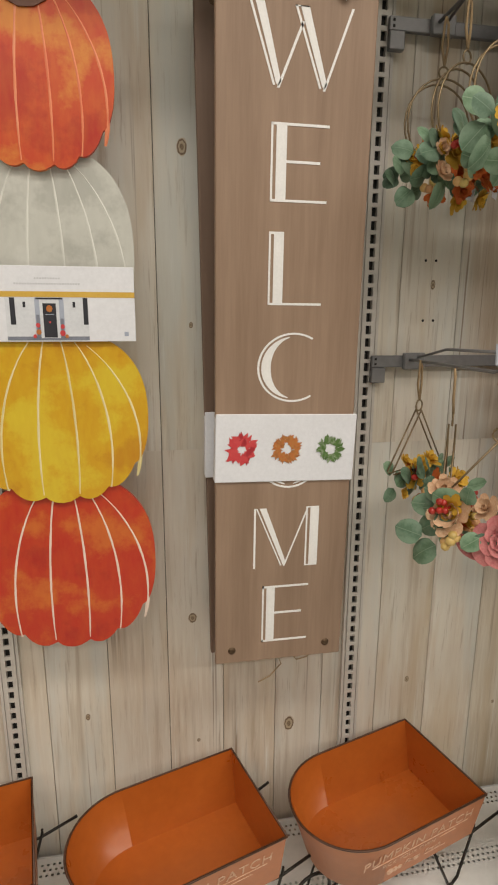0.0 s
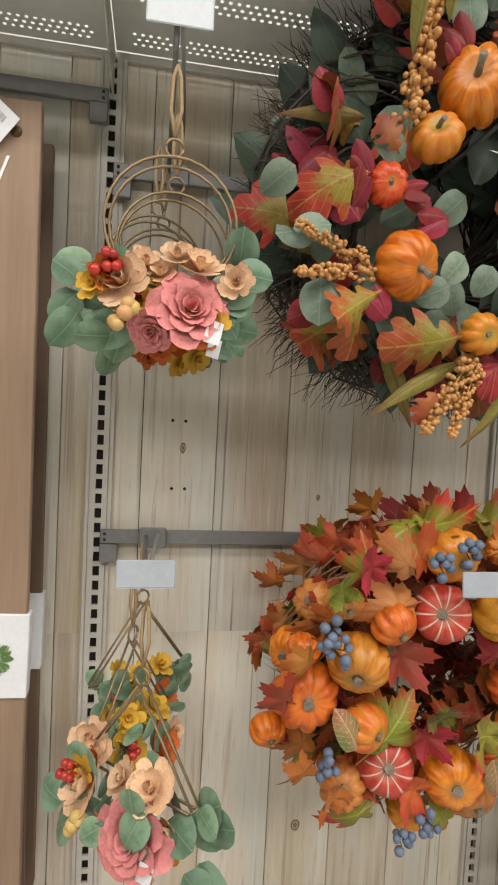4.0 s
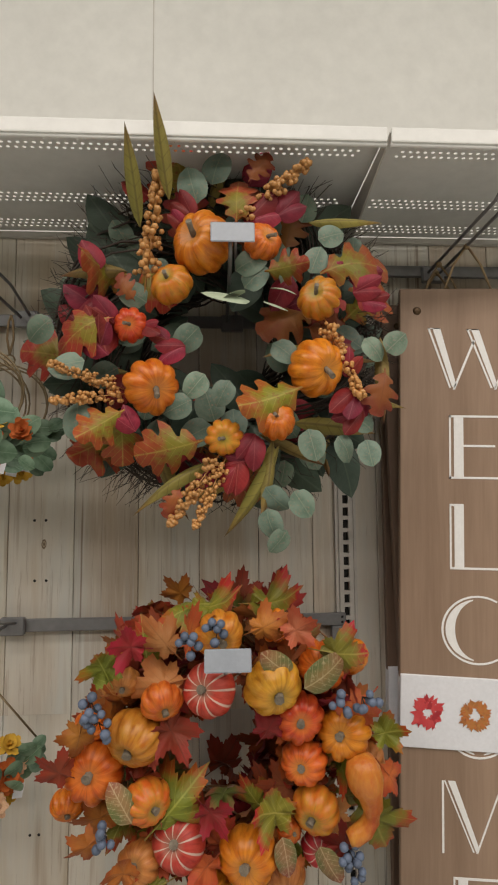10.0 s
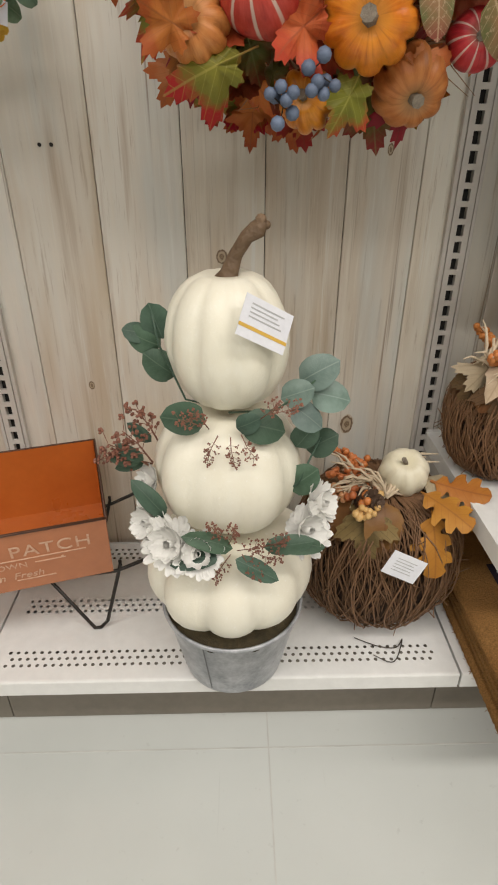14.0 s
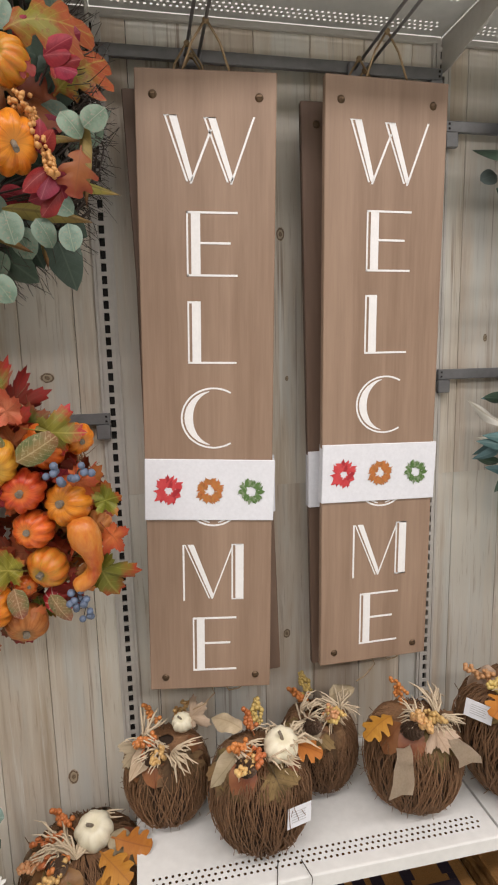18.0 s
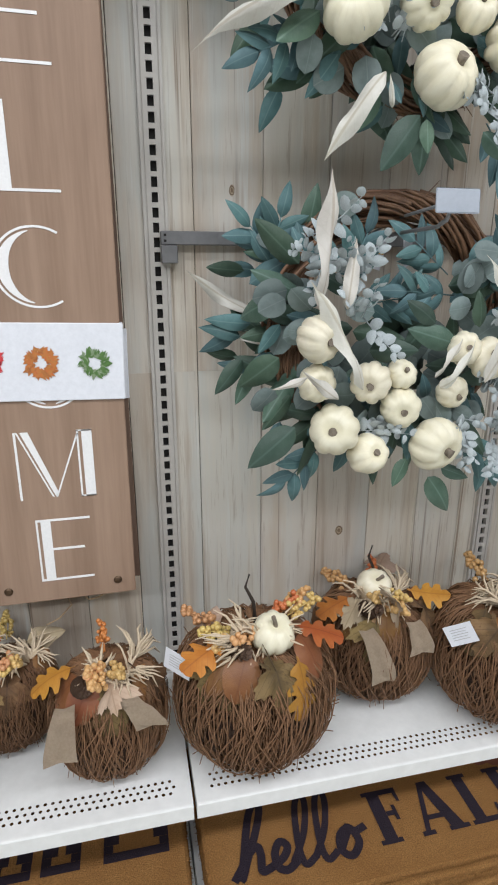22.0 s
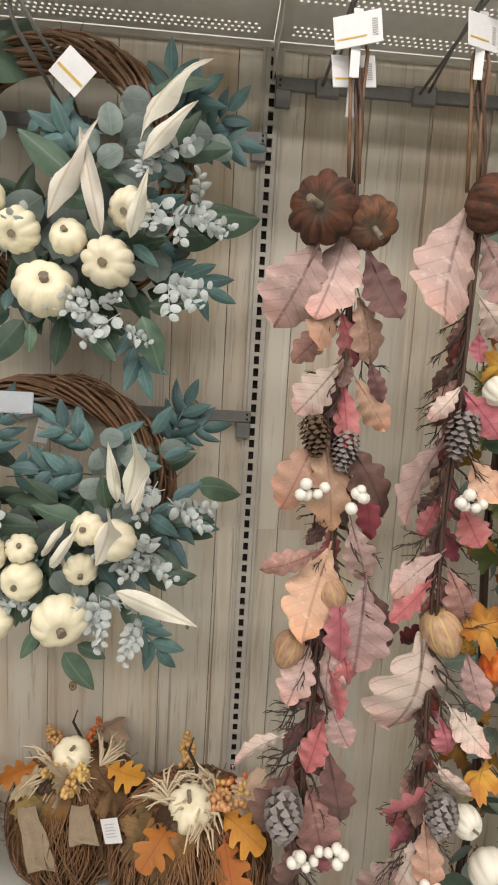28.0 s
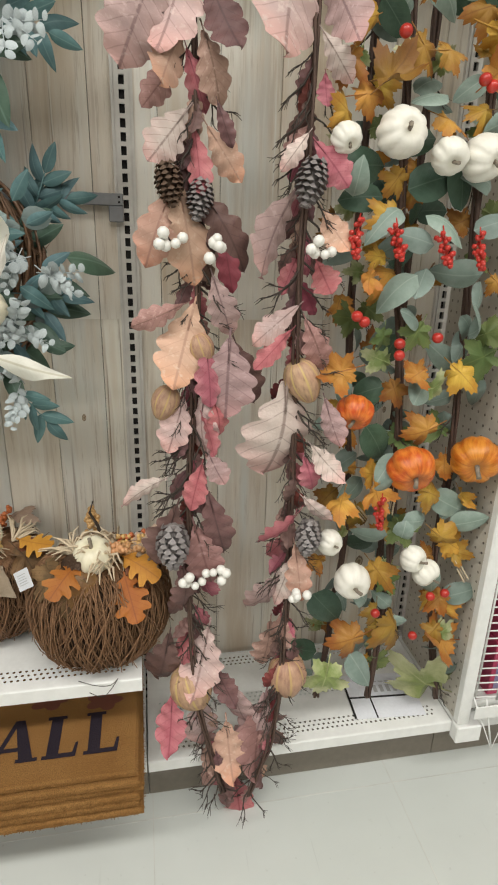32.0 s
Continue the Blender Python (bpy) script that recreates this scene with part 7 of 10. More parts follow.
white_wreath((2.375, 0.947, 1.775), 31, C_PUMPKINS, C_WHITE, C_SPRIGS, C_GREEN, "white pumpkin and grey-green leaf wreath on a brown vine ring", C_FANS, C_ROUND)
white_wreath((2.365, 0.947, 1.235), 37, D_PUMPKINS, D_WHITE, D_SPRIGS, D_GREEN, "white pumpkin and teal leaf wreath on a brown vine ring", D_FANS, D_ROUND)

# ---- stacked white pumpkins in a galvanised pot ----
M_zinc = simple("galvanised_zinc", (0.20, 0.21, 0.23), (0.62, 0.63, 0.65), 0.45, 0.3, 26, 0.12)
M_moss = simple("brown_moss", (0.05, 0.04, 0.02), (0.12, 0.09, 0.045), 0.95, 0, 90, 0.8, 0.004)
M_petal = simple("white_cloth_petal", (0.80, 0.79, 0.74), (0.86, 0.85, 0.81), 0.8, 0, 20, 0.1)
LP_eucdeep = leaf_paint("deep_eucalyptus", (0.042, 0.080, 0.050), (0.068, 0.118, 0.078), (0.12, 0.17, 0.12), 0.45, veins=0.25)
LP_eucblue = leaf_paint("blue_eucalyptus", (0.115, 0.170, 0.140), (0.170, 0.235, 0.200), (0.24, 0.30, 0.26), 0.35, veins=0.15, val=0.25)
ME_eucdeep = [leaf(oval(0.42), 8, 0.15, c, material=LP_eucdeep, name="eucalyptus_leaf") for c in (0.15, 0.4)]
ME_eucblue = [leaf(oval(0.42), 8, 0.15, c, material=LP_eucblue, name="eucalyptus_leaf") for c in (0.15, 0.4)]
P_ivory = skin("ivory_pumpkin_skin", (0.80, 0.76, 0.62), (0.84, 0.81, 0.68), (0.80, 0.76, 0.62), 0.34, hue=0.004, val=0.03, streak=0.08)
M_seed = simple("russet_seed_berry", (0.20, 0.07, 0.045), (0.30, 0.13, 0.08), 0.6, 0, 60, 0.1, val=0.2)


def seed_sprig(seed):
    """A forked stalk with tiny buds."""
    rnd = random.Random(seed)
    bm = bmesh.new()
    add_tube(bm, [(0, 0, 0), (0.05, 0.5, 0), (0, 0.9, 0)], [0.02, 0.014, 0.008], 4)
    for i in range(13):
        t = 0.25 + 0.7 * i / 13
        d = Vector((rnd.uniform(-1, 1), rnd.uniform(0.2, 0.9), rnd.uniform(-0.6, 0.8))).normalized() * rnd.uniform(0.18, 0.34)
        p = Vector((0.03, t, 0))
        add_tube(bm, [p, p + d], 0.008, 3, False)
        for k in range(4):
            add_ball(bm, p + d * rnd.uniform(0.75, 1.1) + Vector((rnd.uniform(-1, 1), rnd.uniform(-1, 1), rnd.uniform(-1, 1))) * 0.06, 0.036, 5, 3)
    return mesh_of(bm, "seed_sprig", M_seed)


ME_seed = [seed_sprig(s) for s in (1, 2)]


def petal_flower(seed, material, n=30, cup=0.5, wide=1.0):
    """A full flower of narrow petals in rings, facing z."""
    rnd = random.Random(seed)
    bm = bmesh.new()
    for i in range(n):
        ring = i * 3 // n
        a = 2.39996 * i
        tilt = (1.2, 0.75, 0.25)[ring]
        d = Vector((math.cos(a) * math.cos(tilt), math.sin(a) * math.cos(tilt), math.sin(tilt)))
        m = fit_frame((0, 0, 0), d, (-d.x * d.z, -d.y * d.z, 1), rnd.uniform(0.75, 1.0) * (0.6, 0.85, 1.0)[ring])
        prof = [(0.07 * wide, 0), (0.20 * wide, 0.35), (0.27 * wide, 0.7), (0.19 * wide, 0.93), (0.0, 1.0)]
        rows = [(bm.verts.new(m @ Vector((-x, y, cup * y * y * 0.3))), bm.verts.new(m @ Vector((0, y, cup * y * y * 0.3 - 0.04))), bm.verts.new(m @ Vector((x, y, cup * y * y * 0.3)))) for x, y in prof]
        for p, q in zip(rows, rows[1:]):
            for k in range(2):
                bm.faces.new((p[k], p[k + 1], q[k + 1], q[k])).smooth = True
    return mesh_of(bm, "flower", material)


ME_white_flower = [petal_flower(s, M_petal, 84, 0.7, 0.5) for s in (1, 2)]


def pumpkin_topiary():
    rnd = random.Random(51)
    t = thing("pumpkin_topiary", (0.857, 0.829, DECK_Z + 0.001), "three stacked white pumpkins with eucalyptus in a galvanised pot", "pumpkin topiary")
    pot = part("pot", lathe([(0.0, 0.001), (0.074, 0.001), (0.0775, 0.004), (0.0795, 0.012), (0.1015, 0.122), (0.1055, 0.124), (0.1065, 0.128), (0.1045, 0.131), (0.1015, 0.129), (0.099, 0.114), (0.0, 0.112)], 48), M_zinc, t, "galvanised zinc pot with a rolled rim")
    part("pot_seam", box((-0.0006, -0.0008, 0.0), (0.0006, 0.0005, 0.112)), M_rail, pot).matrix_basis = pose(0, 0, 0, 0, 0, -24) @ Matrix.Translation((0, -0.0802, 0.012)) @ pose(0, 0, 0, 11.3, 0, 0)
    part("moss", lathe([(0.0, 0.122), (0.05, 0.126), (0.086, 0.122), (0.100, 0.117)], 30, lambda a, z: 0.002 * math.sin(9 * a)), M_moss, t)
    for z, r, hh, lobes, dent in ((0.203, 0.122, 0.080, 10, 0.22), (0.366, 0.097, 0.087, 9, 0.16), (0.535, 0.0715, 0.082, 9, 0.14)):
        me = pumpkin_mesh(lobes, hh / r, P_ivory, int(z * 100), dent, 0.075, 8, 18)
        p = piece("pumpkin", me, t, Matrix.Translation((0, 0, z)) @ Matrix.Scale(r, 4))
    part("stem", tube([(0, 0, 0.600), (0.003, 0, 0.612), (0.010, -0.001, 0.632), (0.022, -0.002, 0.650), (0.034, -0.003, 0.658), (0.039, -0.003, 0.667)], [0.019, 0.0105, 0.0078, 0.0080, 0.0105, 0.0060], 9), M_stem_dark, t, "bent brown stem")
    for q, r in (((0.037, -0.004, 0.668), 0.0062), ((0.043, 0.0, 0.662), 0.0050), ((-0.012, -0.008, 0.604), 0.0060), ((0.010, -0.014, 0.602), 0.0055), ((0.026, -0.006, 0.652), 0.0035)):
        part("stem_knob", add_ball(bmesh.new(), q, r, 8, 5), M_stem_dark, t)
    tag = part("price_tag", box((-0.034, -0.0004, -0.024), (0.034, 0.0004, 0.024)), M_card, t, "white card price tag with an ochre line")
    tag.matrix_basis = Matrix.Translation((0.040, -0.066, 0.574)) @ pose(0, 0, 0, -22, 30, 22) @ Matrix.Scale(0.92, 4)
    part("ochre_line", box((-0.034, -0.0010, -0.013), (0.034, -0.0005, -0.009)), M_gold, tag)
    rows = bmesh.new()
    for k in range(4):
        add_box(rows, (-0.024, -0.0010, 0.000 + 0.005 * k), (0.022 - 0.004 * (k % 3), -0.0005, 0.0015 + 0.005 * k))
    part("printing", rows, M_print, tag)
    # the upper neck: round leaves, a spray standing to each side, tiny buds
    deep = [(-0.054, -0.066, 0.464, -1, 0.15, 0.058), (0.042, -0.070, 0.456, 0.9, -0.1, 0.056), (0.022, -0.074, 0.462, 0.5, 0.3, 0.034), (-0.082, -0.01, 0.562, -0.3, 1, 0.050), (-0.098, -0.01, 0.540, -0.9, 0.45, 0.046), (-0.080, -0.02, 0.512, -0.7, 0.6, 0.050), (-0.108, -0.005, 0.548, -1, 0.3, 0.034), (0.094, -0.035, 0.425, 0.5, 0.8, 0.046), (0.116, -0.030, 0.414, 0.8, 0.6, 0.050), (0.092, -0.050, 0.372, 0.7, 0.7, 0.054)]
    blue = [(0.104, -0.040, 0.512, 0.8, 0.6, 0.056), (0.080, -0.052, 0.490, 0.7, 0.35, 0.046), (0.122, -0.040, 0.480, 1, -0.1, 0.054), (0.094, -0.055, 0.460, 0.7, -0.45, 0.050)]
    for lst, meshes in ((deep, ME_eucdeep), (blue, ME_eucblue)):
        for x, y, z, dx, dz, size in lst:
            d = Vector((dx, -0.2, dz)).normalized()
            put_leaf(t, meshes, Vector((x, y, z)) - d * size * 0.5, d, (dx * 0.25, -1, 0.35), size * 0.9, rnd, 0.98)
    for q in ([(0.0, -0.02, 0.455), (-0.050, -0.035, 0.475), (-0.080, -0.012, 0.535), (-0.086, -0.008, 0.575)], [(0.0, -0.03, 0.455), (0.055, -0.055, 0.470), (0.100, -0.040, 0.500)], [(0.05, -0.03, 0.33), (0.085, -0.05, 0.365), (0.112, -0.03, 0.42)]):
        part("sprig_stem", tube(q, 0.0014, 5), LP_eucdeep, t)
    for x, y, z, dx, dz in ((-0.022, -0.074, 0.456, -0.5, 0.8), (-0.030, -0.072, 0.458, -0.9, 0.5), (0.002, -0.078, 0.448, 0.15, -1), (-0.012, -0.078, 0.450, -0.4, -0.9), (0.014, -0.076, 0.450, 0.5, -0.8), (0.036, -0.070, 0.466, 0.6, 0.8), (0.052, -0.064, 0.470, 0.9, 0.5)):
        tagged(piece("seed_sprig", rnd.choice(ME_seed), t, fit_frame((x, y, z), (dx, -0.3, dz), FACE, 0.034)), kind="stuff")
    # a budding spray beside the middle pumpkin
    for x, y, z, dx, dz in ((-0.098, -0.02, 0.380, -0.6, 0.9), (-0.104, -0.02, 0.376, -0.95, 0.7), (-0.100, -0.01, 0.372, -0.9, 0.25), (-0.090, 0.0, 0.395, -0.5, 1)):
        tagged(piece("seed_sprig", rnd.choice(ME_seed), t, fit_frame((x, y, z), (dx, -0.1, dz), FACE, 0.066)), kind="stuff")
        put_leaf(t, ME_eucdeep, (x - 0.010, y - 0.004, z + 0.006), (dx, -0.1, dz - 0.45), (0, -1, 0.3), 0.040, rnd, 0.5)
    # the lower neck: narrow leaves, buds and white blooms
    for x, y, z, dx, dz in ((-0.012, -0.112, 0.306, -1, -0.10), (0.006, -0.116, 0.302, 0.8, -0.42), (0.040, -0.108, 0.312, 1, 0.22), (0.052, -0.104, 0.314, 0.95, 0.10), (-0.078, -0.075, 0.335, -0.5, 0.85), (-0.094, -0.070, 0.335, 0.55, -0.8), (0.004, -0.108, 0.312, -0.7, 0.4)):
        put_leaf(t, ME_eucdeep, (x, y, z), (dx, -0.12, dz), (0, -0.75, 0.65), 0.062, rnd, 0.48)
    for x, y, z, dx, dz in ((-0.012, -0.104, 0.318, -0.3, 1), (-0.002, -0.106, 0.316, 0.2, 1), (0.014, -0.112, 0.306, 0.5, -0.7), (0.026, -0.110, 0.308, 0.9, -0.1), (0.040, -0.106, 0.312, 0.8, 0.6), (0.008, -0.110, 0.310, 0.9, 0.5), (0.0, -0.112, 0.306, -0.4, -0.6)):
        tagged(piece("seed_sprig", rnd.choice(ME_seed), t, fit_frame((x, y, z), (dx, -0.3, dz), FACE, 0.036)), kind="stuff")
    for x, y, z, n, size in ((-0.072, -0.092, 0.300, (-0.4, -1, 0.7), 0.048), (-0.040, -0.108, 0.296, (-0.1, -1, 0.8), 0.040), (-0.098, -0.060, 0.310, (-0.9, -0.8, 0.5), 0.044), (0.092, -0.080, 0.312, (0.6, -1, 0.5), 0.046), (0.112, -0.052, 0.330, (0.9, -0.7, 0.5), 0.040), (-0.104, -0.02, 0.345, (-1, -0.6, 0.5), 0.034)):
        zz = Vector(n).normalized()
        xx = zz.orthogonal().normalized()
        m = Matrix((xx, zz.cross(xx), zz)).transposed().to_4x4() @ Matrix.Scale(size * 0.95, 4)
        m.translation = Vector((x * 0.95, y * 0.95, z + 0.004))
        piece("flower", rnd.choice(ME_white_flower), t, m)
    return t


pumpkin_topiary()

# ---- twig pumpkins ----
LP_oakorange = leaf_paint("orange_oak_leaf", (0.36, 0.125, 0.018), (0.42, 0.165, 0.026), (0.22, 0.07, 0.016), 0.55, veins=0.4)
LP_beige = leaf_paint("beige_dried_leaf", (0.36, 0.27, 0.18), (0.44, 0.34, 0.24), (0.24, 0.17, 0.10), 0.75, veins=0.35)
LP_oakolive = leaf_paint("olive_brown_leaf", (0.105, 0.066, 0.026), (0.20, 0.125, 0.052), (0.05, 0.03, 0.016), 0.7, veins=0.6, speck=(0.07, 0.04, 0.018))
LP_brown = leaf_paint("chestnut_leaf", (0.19, 0.075, 0.028), (0.24, 0.105, 0.04), (0.14, 0.05, 0.02), 0.35, veins=0.1)
ME_oakorange = [oak_leaf(LP_oakorange, c, 1.15, seed=s) for s, c in ((1, 0.2), (2, 0.45), (3, -0.2))]
ME_oakolive = [maple(LP_oakolive, seed=s, curl=c) for s, c in ((4, 0.5), (5, 0.9))] + [oak_leaf(LP_oakolive, 0.6, 1.3, 0.4, 6)]
ME_beige = [leaf(lance(0.30, 0.7), 8, 0.5, c, tw, material=LP_beige, name="beige_leaf", ripple=0.4) for c, tw in ((0.5, 0.4), (0.9, -0.5))] + [maple(LP_beige, seed=8, curl=0.8)]
ME_brown = [leaf(oval(0.30), 8, 0.2, c, material=LP_brown, name="chestnut_leaf") for c in (0.3, 0.6)]
M_straw = simple("raffia_straw", (0.50, 0.39, 0.25), (0.68, 0.57, 0.42), 0.8, 0, 40, 0.2, 0.002)
M_cone = simple("pine_cone_scale", (0.055, 0.03, 0.018), (0.12, 0.07, 0.04), 0.7, 0, 60, 0.2)
M_burlap = simple("tan_burlap", (0.46, 0.36, 0.25), (0.56, 0.45, 0.33), 0.95, 0, 220, 0.5, 0.002)
M_glitter_cone = simple("frosted_cone_scale", (0.10, 0.085, 0.08), (0.34, 0.31, 0.30), 0.45, 0.1, 160, 0.3)
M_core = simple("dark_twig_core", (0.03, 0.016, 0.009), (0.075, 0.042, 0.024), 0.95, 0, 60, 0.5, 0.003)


def twig_body(seed, n=680):
    """Strands of twig bowed from the crown to the base; unit radius, standing on z=0, height 1.62."""
    rnd = random.Random(seed)
    bm = bmesh.new()
    for i in range(n):
        a = rnd.uniform(0, 6.283)
        drift = rnd.gauss(0, 0.42)
        k = rnd.uniform(0.82, 1.06)
        w1, w2 = rnd.uniform(0, 6.28), rnd.uniform(0.04, 0.26)
        pts = []
        t0, t1 = (0.04, 0.97) if rnd.random() < 0.7 else (rnd.uniform(0.05, 0.4), rnd.uniform(0.6, 0.98))
        for j in range(11):
            u = t0 + (t1 - t0) * j / 10
            th = math.pi * u
            rib = 1 - 0.055 * (1 - abs(math.sin(4.5 * a)))
            r = math.sin(th) ** (0.72 if u < 0.5 else 0.55) * k * rib
            z = 0.81 + 0.81 * math.cos(th) * (1 - 0.22 * max(0, math.cos(th)) * (1 - math.sin(th)))
            aa = a + drift * (u - 0.5) + w2 * math.sin(7 * u + w1)
            pts.append((r * math.cos(aa), r * math.sin(aa), max(0.012, z)))
        add_tube(bm, pts, rnd.uniform(0.0055, 0.0108), 4, False)
    for i in range(120):
        a, u = rnd.uniform(0, 6.283), rnd.uniform(0.3, 0.95)
        r = math.sin(math.pi * u) ** 0.72
        p = Vector((r * math.cos(a), r * math.sin(a), 0.81 + 0.81 * math.cos(math.pi * u)))
        d = Vector((math.cos(a) * rnd.uniform(0, 0.5), math.sin(a) * rnd.uniform(0, 0.5), rnd.uniform(-1, 0.6))).normalized()
        q = p + d * rnd.uniform(0.08, 0.2)
        q.z = max(q.z, 0.01)
        add_tube(bm, [p, q], 0.006, 3, False)
    return mesh_of(bm, "twig_weave", M_twig)


TWIGS = [twig_body(s) for s in (1, 2, 3)]
# smooth filler body; its near-black colour paints the shade between the strands
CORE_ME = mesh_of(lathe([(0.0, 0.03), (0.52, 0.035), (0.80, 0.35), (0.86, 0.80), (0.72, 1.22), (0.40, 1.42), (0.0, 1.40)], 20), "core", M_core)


def straw_burst(seed, n=22):
    rnd = random.Random(seed)
    bm = bmesh.new()
    ways = [rnd.uniform(0, 6.283) for _ in range(3)]
    for i in range(n):
        a = rnd.choice(ways) + rnd.gauss(0, 0.3)
        d = Vector((math.cos(a), math.sin(a), rnd.uniform(0.0, 0.75))).normalized() * rnd.uniform(0.45, 1.0)
        side = Vector((-math.sin(a), math.cos(a), 0)) * rnd.uniform(-0.16, 0.16)
        add_tube(bm, [(0, 0, 0), d * 0.35 + Vector((0, 0, 0.10)), d * 0.7 + side + Vector((0, 0, 0.08)), d + side * 0.4 + Vector((0, 0, -0.14 + rnd.uniform(-0.08, 0.12)))], [0.018, 0.034, 0.030, 0.010], 4, False)
    return mesh_of(bm, "straw_burst", M_straw)


def cone_mesh(material, seed=0, seg=9):
    """A pine cone of unit length along y: rows of overlapping scales."""
    rnd = random.Random(seed)
    bm = bmesh.new()
    add_tube(bm, [(0, 0.03, 0), (0, 0.5, 0), (0, 0.97, 0)], [0.08, 0.18, 0.05], 8)
    for row in range(9):
        t = (row + 0.5) / 9
        R = 0.30 * math.sin(math.pi * (0.16 + 0.80 * t)) ** 0.8
        k = max(5, int(seg * (0.6 + 0.6 * math.sin(math.pi * t))))
        for i in range(k):
            a = 6.283 * (i + 0.5 * (row % 2)) / k + rnd.uniform(-0.1, 0.1)
            rad = Vector((math.cos(a), 0, math.sin(a)))
            tan = Vector((-math.sin(a), 0, math.cos(a)))
            p0 = Vector((0, t * 0.94, 0)) + rad * R * 0.35
            tip = Vector((0, t * 0.94 + 0.07, 0)) + rad * R * 1.08
            w = 0.085
            v = [bm.verts.new(q) for q in (p0 - tan * w * 0.5, p0 + tan * w * 0.5, tip + tan * w - Vector((0, 0.03, 0)), tip + rad * 0.02, tip - tan * w - Vector((0, 0.03, 0)), p0 + Vector((0, -0.05, 0)) + rad * R * 0.5)]
            bm.faces.new((v[0], v[1], v[2], v[3], v[4]))
            bm.faces.new((v[5], v[4], v[3]))
            bm.faces.new((v[5], v[3], v[2]))
    bmesh.ops.recalc_face_normals(bm, faces=bm.faces[:])
    return mesh_of(bm, "pine_cone", material)


STRAW = [straw_burst(s) for s in (1, 2, 3)]
CONE_ME, CONE_FROST = cone_mesh(M_cone, 1), cone_mesh(M_glitter_cone, 2)
CLUSTER_MIX = [berry_spray(M_berry_mix, 34, 1.0, 0.095, s, 0.34, "berry_spray") for s in (11, 12)]
CLUSTER_RUST = [berry_spray(M_berry_rust, 26, 1.0, 0.095, s, 0.30, "berry_spray") for s in (13, 14)]


def burlap_tail(parent, p, length, sway):
    bm = bmesh.new()
    rows = []
    for i in range(9):
        t = i / 8
        w = 0.023 * (0.7 + 0.5 * t)
        x, y, z = p[0] + sway * t * length, p[1] - 0.025 * math.sin(2.2 * t) - 0.004 * math.sin(9 * t), p[2] - length * t * (0.5 + 0.5 * t)
        cut = 0.012 if i == 8 else 0
        rows.append([bm.verts.new((x - w, y, z - cut)), bm.verts.new((x, y - 0.004, z)), bm.verts.new((x + w, y + 0.003, z - cut))])
    for a, b2 in zip(rows, rows[1:]):
        for k in range(2):
            bm.faces.new((a[k], a[k + 1], b2[k + 1], b2[k])).smooth = True
    bmesh.ops.solidify(bm, geom=bm.faces[:], thickness=0.0008)
    part("burlap_ribbon", bm, M_burlap, parent, "tan burlap ribbon")


